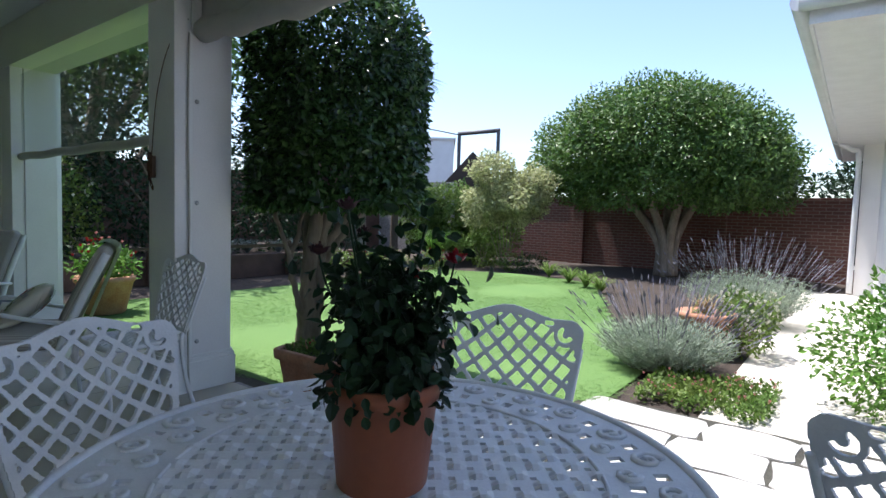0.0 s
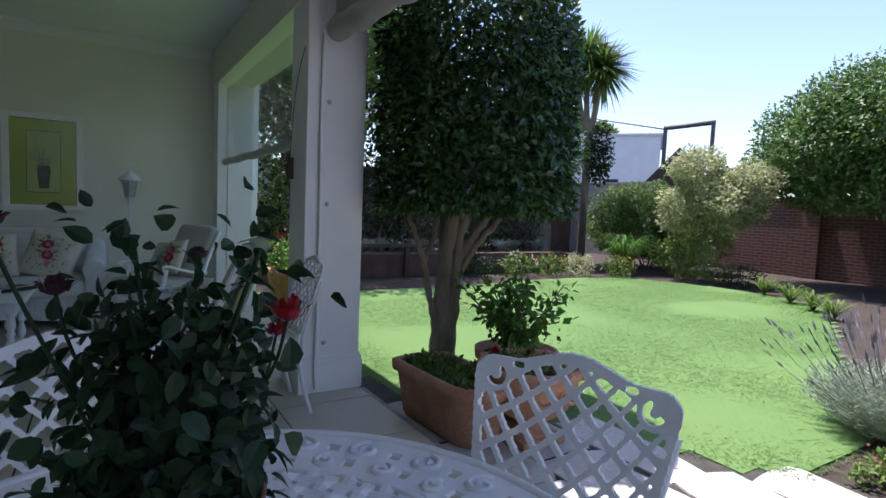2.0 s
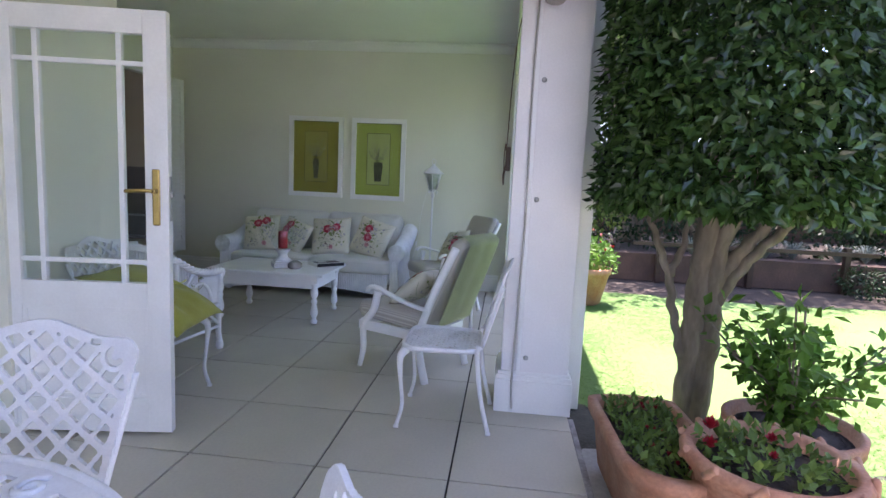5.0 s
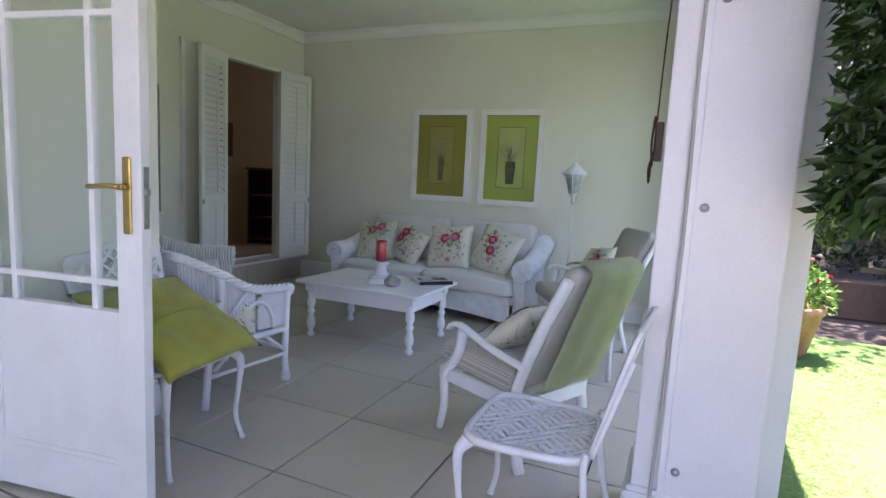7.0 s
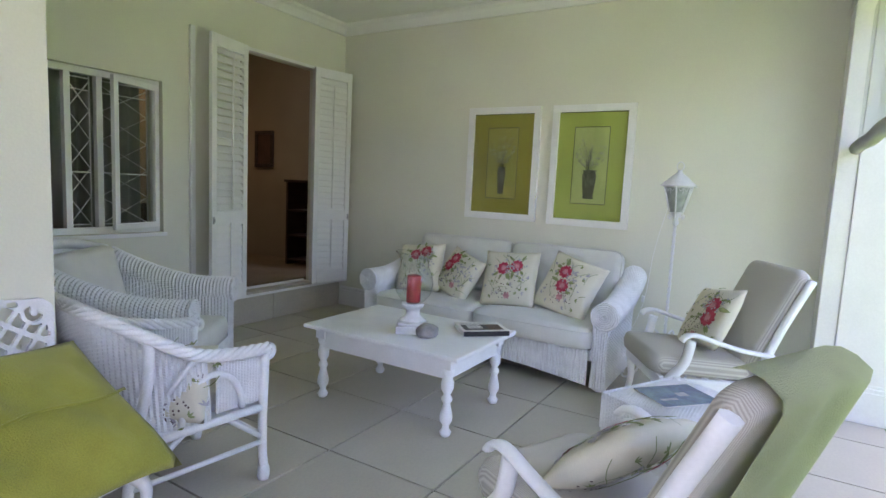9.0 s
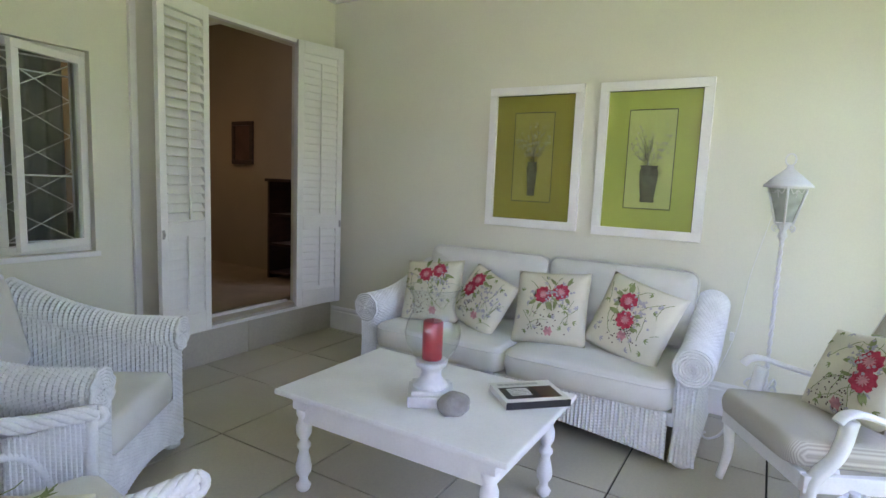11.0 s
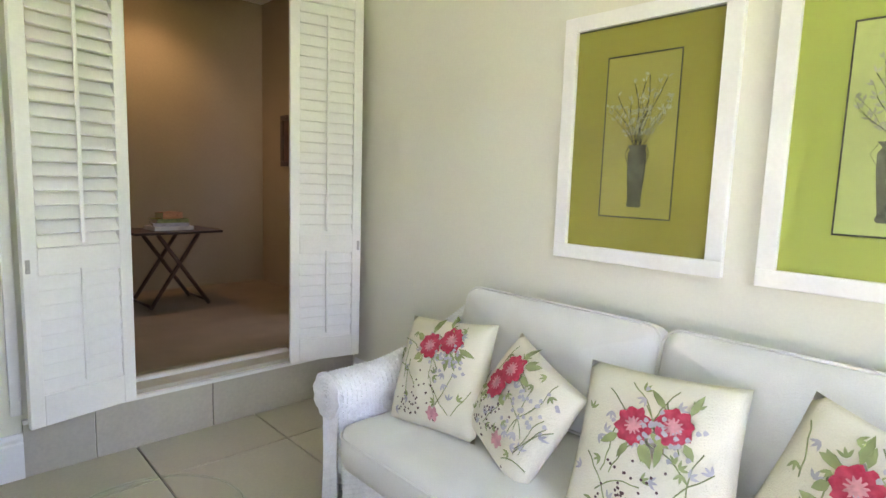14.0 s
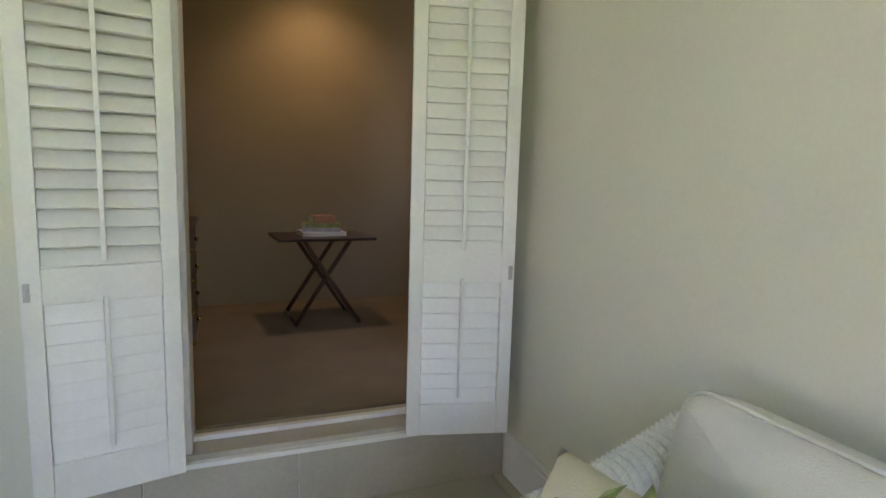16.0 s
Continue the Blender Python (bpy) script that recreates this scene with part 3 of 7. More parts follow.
def wicker_sofa(m):
    # local: width along x, faces +y
    root = thing("wicker_sofa", m, "white wicker two-seat sofa with cream canvas cushions", "sofa")
    W, y0, y1 = 0.95, -0.42, 0.42
    for s in (-1, 1):
        roll_arm(root, s * W, y0 + 0.05, y1, s)
    def apron(u, v):
        x = -W + 0.07 + (2 * W - 0.14) * u
        dip = 0.07 * math.sin(math.pi * u)
        return (x, y1 - 0.02, 0.035 + dip + (0.27 - 0.035 - dip) * v)
    weave("front_apron", apron, 86, 11, 0.0062, M_WICKER, root)
    def back(u, v):
        x = -W + 2 * W * u
        return (x, y0 + 0.02 - 0.05 * v, 0.05 + (0.72 - 0.05) * v)
    weave("back_panel", back, 90, 34, 0.0055, M_WICKER, root)
    bm = BM(); box(bm, -W + 0.04, y0 + 0.05, 0.2, W - 0.04, y1 - 0.03, 0.27, bev=0.01)
    part("seat_deck", bm, M_WICKER, root)
    for s in (-1, 1):
        for y in (y0 + 0.1, y1 - 0.07):
            bm = BM(); lathe(bm, [(0.028, 0), (0.045, 0.012), (0.047, 0.028), (0.03, 0.045), (0.03, 0.1)], 14)
            part("bun_foot", bm, M_WICKER, root, m=pose(s * (W + 0.0), y, 0))
    cw = W - 0.055
    for k, s in enumerate((-1, 1)):
        c = part("seat_cushion", pad_bm(cw, 0.74, 0.155, 0.04, 0.02, seed=k), M_CUSH, root, "cream canvas seat cushion", pose(s * cw / 2 * 1.004, 0.075, 0.272))
        part("piping", pad_piping(cw, 0.74, 0.125), M_CUSH, c)
        c = part("back_cushion", pad_bm(cw, 0.44, 0.17, 0.05, 0.035, seed=k + 5), M_CUSH, root, "cream canvas back cushion", pose(s * cw / 2 * 1.004, -0.30, 0.44, -76, 0, 0) @ pose(0, -0.2, 0))
        part("piping", pad_piping(cw, 0.44, 0.135), M_CUSH, c)
    return root


SOFA = pose(-6.29, -0.51, 0, 0, 0, -90)
wicker_sofa(SOFA)
for k, (x, rz, sz, bl) in enumerate(((-0.66, 6, 0.42, ((-0.02, 0.09), (0.07, 0.12))), (-0.28, -18, 0.38, ((-0.08, 0.03), (-0.06, 0.10))), (0.16, 4, 0.44, ((-0.03, 0.06), (0.07, 0.08))), (0.63, -14, 0.44, ((-0.04, 0.08), (-0.01, -0.02))))):
    # local sofa x runs to -y; mirrored so that the row follows the wall
    floral_pillow(SOFA @ pose(-x, 0.10, 0.435 + sz * 0.42, -66, 0, rz * 0.6) @ pose(0, 0, 0.02, 0, 0, 180 + rz), 11 + k, "cream scatter cushion with crimson flower print on the sofa", sz, 0.15, bl)

# ---- coffee table ----
def turned_leg(h, r):
    prof = [(0.55, 0), (0.8, 0.02), (0.95, 0.06), (0.6, 0.1), (0.5, 0.14), (0.95, 0.2), (1.0, 0.26), (0.8, 0.34), (0.55, 0.42), (0.85, 0.46), (0.85, 0.49), (0.5, 0.53), (0.95, 0.6), (1.0, 0.68), (0.7, 0.76), (0.95, 0.8), (0.95, 0.84), (0.75, 0.86)]
    bm = BM(); lathe(bm, [(a * r, b * h) for a, b in prof], 18)
    box(bm, -r, -r, h * 0.86, r, r, h, bev=0.004)
    return bm


root = thing("coffee_table", pose(-5.03, -0.465, 0), "low white painted wooden coffee table with turned legs", "coffee table")
bm = BM(); box(bm, -0.36, -0.53, 0.430, 0.36, 0.53, 0.455, bev=0.009)
part("tabletop", bm, M_WOODW, root)
bm = BM()
box(bm, -0.28, -0.452, 0.315, 0.28, -0.432, 0.430); box(bm, -0.28, 0.432, 0.315, 0.28, 0.452, 0.430)
box(bm, -0.30, -0.435, 0.315, -0.28, 0.435, 0.428); box(bm, 0.28, -0.435, 0.315, 0.30, 0.435, 0.428)
part("apron", bm, M_WOODW, root)
for sx in (-1, 1):
    for sy in (-1, 1):
        part("leg", turned_leg(0.428, 0.034), M_WOODW, root, m=pose(sx * 0.28, sy * 0.435, 0))

# candle in hurricane glass on a pedestal
root = thing("hurricane_lantern", pose(-4.958, -0.408, 0.4555, 0, 0, 32) @ Matrix.Scale(1.3, 4), "red pillar candle in a hurricane glass on a white pedestal", "candle holder")
bm = BM()
box(bm, -0.070, -0.070, 0, 0.070, 0.070, 0.034, bev=0.004)
box(bm, -0.060, -0.060, 0.034, 0.060, 0.060, 0.048, bev=0.005)
lathe(bm, [(0.056, 0.048), (0.052, 0.056), (0.036, 0.070), (0.030, 0.088), (0.034, 0.104), (0.047, 0.112), (0.050, 0.122), (0.050, 0.130)], 26)
part("pedestal", bm, M_LIMEWASH, root, "white limewashed turned pedestal")
bm = BM(); lathe(bm, [(0.0295, 0.133), (0.0315, 0.137), (0.0315, 0.248), (0.028, 0.253), (0.018, 0.249)], 28)
tube(bm, [(0, 0, 0.249), (0.002, 0, 0.262)], 0.0015, 6)
part("candle", bm, M_CANDLE, root, "red wax pillar candle")
bm = BM(); lathe(bm, [(0.042, 0.131), (0.060, 0.148), (0.080, 0.180), (0.087, 0.215), (0.080, 0.250), (0.068, 0.278), (0.062, 0.300), (0.064, 0.325), (0.074, 0.345), (0.086, 0.358)], 40, cap=False)
g = part("glass_shade", bm, M_HGLASS, root, "clear bulbous glass shade"); g.visible_shadow = False
bm = BM(); tube(bm, [(0.086 * math.cos(2 * math.pi * i / 40), 0.086 * math.sin(2 * math.pi * i / 40), 0.358) for i in range(40)], 0.0012, 5, closed=True)
g = part("glass_rim", bm, M_HGLASS, root, "rounded glass rim"); g.visible_shadow = False

# carved stone
bm = BM(); bmesh.ops.create_icosphere(bm, subdivisions=3, radius=1)
for v in bm.verts:
    k = 1 + 0.12 * noise.noise(v.co * 3) + 0.06 * noise.noise(v.co * 8)
    v.co = Vector((v.co.x * 0.058 * k, v.co.y * 0.048 * k, max(-0.022, v.co.z * 0.036 * k)))
    if v.co.z > 0.0:
        v.co.z += 0.006 * math.cos(math.atan2(v.co.y, v.co.x) * 7) * (1 - v.co.z / 0.05)
ob = smooth(part("carved_stone", bm, M_STONE, None, m=pose(-4.915, -0.275, 0.484) @ Matrix.Scale(1.25, 4)))
tagged(ob, "small grey carved stone rose on the coffee table", "stone ornament")

# book
root = thing("hardcover_book", pose(-5.22, -0.09, 0.456, 0, 0, 45), "hardcover book with a pale photo cover on the coffee table", "book")
bm = BM(); box(bm, -0.105, -0.135, 0.003, 0.100, 0.135, 0.027); part("pages", bm, M_PAPER, root)
bm = BM(); box(bm, -0.110, -0.138, 0.0, 0.105, 0.138, 0.003, bev=0.001); box(bm, -0.110, -0.138, 0.027, 0.105, 0.138, 0.030, bev=0.001)
part("cover", bm, M_PAPER, root, "pale printed book cover")
bm = BM(); box(bm, 0.1055, -0.138, 0.0005, 0.109, 0.138, 0.0295, bev=0.001); part("spine", bm, M_BLACK, root, "dark book spine")
bm = BM(); box(bm, -0.045, -0.12, 0.0302, 0.075, 0.03, 0.0309); part("cover_photo", bm, M_BLACK, root, "dark photograph on the cover")
bm = BM(); box(bm, -0.045, 0.03, 0.0302, 0.075, 0.115, 0.0308)
part("cover_field", bm, M_BROWNW, root, "brown field on the cover")
bm = BM()
for k in range(6):
    box(bm, -0.03 + 0.013 * k, -0.09, 0.031, -0.022 + 0.013 * k, 0.0, 0.0314)
part("photo_detail", bm, M_PAPER, root, "white stair shape in the photograph")
bm = BM()
for k, (a, b) in enumerate(((-0.11, -0.085), (-0.08, -0.06), (-0.055, -0.035), (-0.03, -0.005), (0.0, 0.02), (0.025, 0.04), (0.045, 0.07))):
    box(bm, -0.088, a, 0.0302, -0.068, b, 0.0308)
part("title_bar", bm, M_STEEL, root, "grey title lettering bars")

# ---- framed pictures ----
def framed_picture(y0, y1, z0, z1, mount, inner, label, seed, vase):
    root = thing("framed_picture", pose(XA, (y0 + y1) / 2, (z0 + z1) / 2), label, "picture", "pair of pictures over the sofa")
    w, h = (y1 - y0) / 2, (z1 - z0) / 2
    fw = 0.057
    bm = BM()
    for a, b, c, d in ((-w, w, h - fw, h), (-w, w, -h, -h + fw), (-w, -w + fw, -h + fw, h - fw), (w - fw, w, -h + fw, h - fw)):
        box(bm, 0.001, a, c, 0.032, b, d, bev=0.003)
    part("frame", bm, M_TRIM, root, "wide white picture frame")
    bm = BM(); box(bm, 0.002, -w + fw, -h + fw, 0.012, w - fw, h - fw)
    part("mount", bm, mount, root)
    iw, ih = w * 0.43, h * 0.635
    cz = 0.004
    bm = BM(); box(bm, 0.0122, -iw, -ih + cz, 0.0135, iw, ih + cz)
    part("print", bm, inner, root)
    bm = BM()
    for a, b, c, d in ((-iw, iw, ih - 0.006, ih), (-iw, iw, -ih, -ih + 0.006), (-iw, -iw + 0.005, -ih, ih), (iw - 0.005, iw, -ih, ih)):
        box(bm, 0.0136, a, c + cz, 0.0146, b, d + cz)
    for a, b, c, d in ((-w + fw, w - fw, h - fw - 0.006, h - fw), (w - fw - 0.005, w - fw, -h + fw, h - fw)):
        box(bm, 0.0122, a, c, 0.0132, b, d)
    part("ruled_border", bm, M_INK, root, "fine dark ruled line")
    bm = BM()
    vw, vh = vase
    rows = [(0.7, 0), (0.85, 0.04), (0.75, 0.1), (1.0, 0.6), (1.05, 0.85), (0.85, 0.93), (1.1, 1.0)]
    zb = -ih * 0.86 + cz
    L = [bm.verts.new((0.0142, -vw * a, zb + vh * b)) for a, b in rows]
    R = [bm.verts.new((0.0142, vw * a, zb + vh * b)) for a, b in rows]
    for i in range(len(rows) - 1):
        bm.faces.new((L[i], R[i], R[i + 1], L[i + 1]))
    if vw > 0.03:
        for s in (-1, 1):
            tube(bm, [(0.0144, s * vw * 1.0, zb + vh * 0.7), (0.0144, s * vw * 1.35, zb + vh * 0.85), (0.0144, s * vw * 1.0, zb + vh * 0.98)], 0.003, 4, flat=0.2)
    part("printed_vase", bm, M_VASE, root, "dark printed vase")
    rng = random.Random(seed)
    bm = BM()
    bl = BM()
    for k in range(22):
        a = rng.uniform(-0.75, 0.75)
        l = rng.uniform(0.45, 1.0) * 0.27
        pts = [(0.0143, vw * 0.5 * a + math.sin(a) * l * t + 0.01 * math.sin(5 * t + k), zb + vh + math.cos(a) * l * t) for t in (0, 0.25, 0.5, 0.75, 1)]
        pts = [p for p in pts if abs(p[1]) < iw - 0.012 and p[2] < ih + cz - 0.012]
        if len(pts) > 1:
            tube(bm, pts, 0.0013, 4, flat=0.3)
            for p in pts[1:]:
                for q in range(2):
                    leafpatch2(bl, 0.0147, p[1], p[2], 0.024, 0.008, rng.uniform(0.2, 2.9))
    part("printed_twig", bm, M_INK, root, "thin printed twigs")
    part("printed_bud", bl, M_INKG, root, "pale printed buds")["kind"] = "stuff"
    bm = BM(); box(bm, 0.0165, -w + fw - 0.004, -h + fw - 0.004, 0.0178, w - fw + 0.004, h - fw + 0.004)
    g = part("glazing", bm, M_PGLASS, root, "clear picture glass"); g.visible_shadow = False
    return root


def leafpatch2(bm, x, y, z, l, w, ang):
    vs = []
    for u, v in ((0, 0), (0.5, 0.5), (1, 0), (0.5, -0.5)):
        vs.append(bm.verts.new((x, y + u * l * math.cos(ang) - v * w * math.sin(ang), z + u * l * math.sin(ang) + v * w * math.cos(ang))))
    bm.faces.new(vs)


framed_picture(-1.095, -0.415, 1.042, 2.01, M_OLIVE, M_OLIVEI, "white-framed olive print of twigs in a tall vase", 3, (0.036, 0.235))
framed_picture(-0.31, 0.355, 1.035, 2.008, M_LIMEM, M_LIMEI, "white-framed lime print of twigs in a wide vase", 4, (0.054, 0.23))

# ---- floor lamp ----
root = thing("floor_lamp", pose(-6.34, 0.76, 0) @ Matrix.Diagonal((1, 1, 0.962, 1)), "white wrought-iron lantern floor lamp on scrolled tripod", "floor lamp")
def scroll(p, d, r, turns=1.4, n=26, grow=0.9):
    """Flat spiral that starts at p and curls in the vertical plane of d."""
    out = []
    d = Vector((d[0], d[1], 0)).normalized()
    for i in range(n):
        a = -math.pi / 2 + 2 * math.pi * turns * i / n
        q = r * (1 - grow * i / n)
        out.append(Vector(p) + d * (q * math.cos(a)) + Vector((0, 0, r + q * math.sin(a))))
    return out
for k in range(3):
    a = radians(30 + 120 * k)
    d = Vector((math.cos(a), math.sin(a), 0))
    bm = BM()
    tube(bm, spline([d * 0.03 + Vector((0, 0, 0.34)), d * 0.06 + Vector((0, 0, 0.27)), d * 0.13 + Vector((0, 0, 0.16)), d * 0.18 + Vector((0, 0, 0.05)), d * 0.24 + Vector((0, 0, 0.008)), d * 0.27 + Vector((0, 0, 0.03)), d * 0.25 + Vector((0, 0, 0.045))], 6), 0.007, 8)
    tube(bm, scroll(d * 0.14 + Vector((0, 0, 0.15)), d, 0.035), 0.005, 6)
    tube(bm, spline([d * 0.02 + Vector((0, 0, 0.26)), d * 0.03 + Vector((0, 0, 0.36)), d * 0.07 + Vector((0, 0, 0.40)), d * 0.095 + Vector((0, 0, 0.37)), d * 0.075 + Vector((0, 0, 0.35))], 6), 0.0055, 7)
    part("leg", bm, M_IRON, root)
bm = BM(); box(bm, -0.05, -0.05, 0.2, 0.05, 0.05, 0.206, bev=0.002); part("tripod_plate", bm, M_IRON, root)
bm = BM()
for s in (0, math.pi):
    tube(bm, [(0.006 * math.cos(s + 0.9 * i), 0.006 * math.sin(s + 0.9 * i), 0.2 + 0.0125 * i) for i in range(78)], 0.0065, 6)
lathe(bm, [(0.008, 1.15), (0.022, 1.18), (0.014, 1.21), (0.03, 1.235), (0.04, 1.25)], 12)
part("stem", bm, M_IRON, root, "twisted white iron stem")
bm = BM()
for k in range(6):
    a, b = radians(60 * k), radians(60 * k + 60)
    p0, p1 = Vector((0.045 * math.cos(a), 0.045 * math.sin(a), 1.250)), Vector((0.095 * math.cos(a), 0.095 * math.sin(a), 1.430))
    q0, q1 = Vector((0.045 * math.cos(b), 0.045 * math.sin(b), 1.250)), Vector((0.095 * math.cos(b), 0.095 * math.sin(b), 1.430))
    tube(bm, [p0, p1], 0.0055, 6); tube(bm, [p0, q0], 0.005, 6); tube(bm, [p1, q1], 0.0065, 6)
    mid = (p1 + q1) / 2
    t = (q1 - p1).normalized()
    for s in (-1, 1):
        tube(bm, spline([mid + t * s * 0.035, mid + t * s * 0.02 - Vector((0, 0, 0.03)), mid - Vector((0, 0, 0.012)) * 1, mid - Vector((0, 0, 0.05)) - Vector((mid.x, mid.y, 0)) * 0.12], 4), 0.0022, 5)
    tube(bm, scroll(Vector((0.04 * math.cos(a), 0.04 * math.sin(a), 1.205)), (math.cos(a), math.sin(a)), 0.02), 0.003, 5)
part("lantern_frame", bm, M_IRON, root)
bm = BM(); lathe(bm, [(0.125, 1.432), (0.12, 1.442), (0.06, 1.495), (0.02, 1.525), (0.014, 1.545)], 6, pose(0, 0, 0))
tube(bm, [(0.0, 0.022 * math.cos(a), 1.572 + 0.03 * math.sin(a)) for a in [2 * math.pi * i / 16 for i in range(16)]], 0.004, 6, closed=True)
part("lantern_roof", bm, M_IRON, root, "hexagonal white lantern roof with ring")
bm = BM(); lathe(bm, [(0.042, 1.253), (0.091, 1.427)], 6, cap=False)
M_LGLASS = mat("ribbed_lamp_glass", (0.62, 0.67, 0.64), 0.2, var=0.15, scale=30, trans=0.4, bump=0.2)
part("lantern_glass", bm, M_LGLASS, root, "grey-green obscured lamp glass")
bm = BM(); tube(bm, spline([(0.02, -0.05, 1.3), (0.0, -0.12, 0.95), (-0.05, -0.16, 0.62), (-0.1, -0.24, 0.36), (-0.2, -0.36, 0.2), (-0.3, -0.42, 0.012)], 6), 0.0022, 5)
box(bm, -0.065, -0.185, 0.575, -0.05, -0.165, 0.625, bev=0.004)
part("cord", bm, M_TRIM, root, "thin white lamp flex with inline switch")

# ---- reclining wooden armchairs ----
def recliner(m, label, towel=False, pillow_seed=1):
    root = thing("wooden_armchair", m, label, "armchair", "white wooden armchairs")
    for s in (-1, 1):
        x = s * 0.255
        bm = BM(); tube(bm, spline([(x, 0.262, 0.0), (x, 0.232, 0.14), (x, 0.235, 0.3), (x, 0.15, 0.42), (x, 0.12, 0.55)], 5), [0.017 + 0.010 * min(1, i / 12) for i in range(21)], 8)
        part("front_leg", bm, M_WOODW, root)
        bm = BM(); tube(bm, spline([(x, -0.29, 0.0), (x, -0.235, 0.2), (x, -0.235, 0.34), (x, -0.34, 0.62), (x, -0.475, 0.90)], 5), 0.026, 8, flat=0.8)
        part("back_post", bm, M_WOODW, root)
        bm = BM(); tube(bm, spline([(x * 1.08, -0.30, 0.49), (x * 1.08, -0.15, 0.51), (x * 1.1, 0.0, 0.55), (x * 1.1, 0.11, 0.582), (x * 1.1, 0.165, 0.575), (x * 1.1, 0.19, 0.55)], 6), 0.026, 8, flat=0.5)
        part("armrest", bm, M_WOODW, root)
        bm = BM(); box(bm, x - 0.013, -0.25, 0.27, x + 0.013, 0.27, 0.335, bev=0.004)
        part("side_rail", bm, M_WOODW, root)
    bm = BM(); box(bm, -0.245, 0.245, 0.275, 0.245, 0.272, 0.34, bev=0.004); box(bm, -0.245, -0.26, 0.25, 0.245, -0.235, 0.32, bev=0.004)
    part("cross_rail", bm, M_WOODW, root)
    part("seat_cushion", pad_bm(0.49, 0.57, 0.11, 0.035, 0.02, seed=3), M_TICK, root, "oatmeal striped ticking seat cushion", pose(0, 0.035, 0.335, 3, 0, 0))
    part("back_cushion", pad_bm(0.47, 0.62, 0.085, 0.03, 0.02, seed=4), M_TICK, root, "oatmeal striped ticking back cushion", pose(0, -0.225, 0.40, 115, 0, 0) @ pose(0, 0.285, -0.045, 0, 0, 0) @ pose(0, 0, 0, 0, 180, 0) @ pose(0, 0, -0.085))
    return root


M_TICK = mat("ticking", (0.56, 0.52, 0.45), 0.9, var=0.06, scale=5, fine=200, bump=0.2)
_n, _l = M_TICK.node_tree.nodes, M_TICK.node_tree.links
_w = _n.new("ShaderNodeTexWave"); _w.inputs["Scale"].default_value = 62; _w.bands_direction = "X"
_tc = _n.new("ShaderNodeTexCoord"); _l.new(_tc.outputs["Object"], _w.inputs[0])
_mx = _n.new("ShaderNodeMix"); _mx.data_type = "RGBA"; _mx.inputs[6].default_value = (0.41, 0.38, 0.33, 1); _mx.inputs[7].default_value = (0.60, 0.57, 0.51, 1)
_l.new(_w.outputs["Fac"], _mx.inputs[0]); _l.new(_mx.outputs[2], _n["Principled BSDF"].inputs["Base Color"])

FM = pose(-3.92, 0.99, 0, 0, 0, 154)
recliner(FM, "white wooden armchair with oatmeal ticking cushions and lime towel")
def towel(u, v):
    # down the back of the chair, over its top edge
    w = 0.40 * (u - 0.5)
    if v < 0.18:
        t = v / 0.18
        return (0.03 + w, -0.385 - 0.145 * t, 0.945 + 0.035 * math.sin(math.pi * t) - 0.02 * t)
    t = (v - 0.18) / 0.82
    return (0.03 + w * (1 + 0.05 * t), -0.53 + 0.21 * t + 0.006 * math.sin(14 * u), 0.925 - 0.56 * t)
bm = BM()
G = [[bm.verts.new(towel(i / 16, j / 24)) for j in range(25)] for i in range(17)]
for i in range(16):
    for j in range(24):
        bm.faces.new((G[i][j], G[i + 1][j], G[i + 1][j + 1], G[i][j + 1])).smooth = True
bmesh.ops.solidify(bm, geom=bm.faces[:], thickness=0.008)
ob = part("bath_towel", bm, M_TOWEL, None, m=FM)
tagged(ob, "lime and white towel draped over the armchair back", "towel")
floral_pillow(FM @ pose(0.02, -0.06, 0.525, -42, 0, 0) @ pose(0, 0, 0.05, 0, 0, 188), 31, "cream scatter cushion with crimson flower print on the armchair", 0.36, 0.12, ((0.05, 0.06),))
_fp = [o for o in bpy.data.objects if o.name.startswith('scatter_cushion') and o.get('label', '').endswith('print on the armchair')][-1]
for o in list(_fp.children):
    if o.name.split('.')[0] != 'cover':
        c = new(o.name.split('.')[0], o.data)
        c.parent = _fp
        c.matrix_basis = Matrix.Diagonal((-1, 1, -1, 1))
        for key in ('label', 'kind'):
            if key in o:
                c[key] = o[key]
GM = pose(-5.82, 0.98, 0, 0, 0, -150) @ Matrix.Diagonal((1.12, 1, 1, 1))
recliner(GM, "white wooden armchair with plain oatmeal ticking cushions")
floral_pillow(GM @ pose(-0.02, -0.13, 0.60, -62, 0, 0) @ pose(0, 0, 0.05, 0, 0, 190), 32, "cream scatter cushion with crimson flowers and berries on the armchair", 0.38, 0.12, ((0.08, 0.05), (0.09, -0.03)))

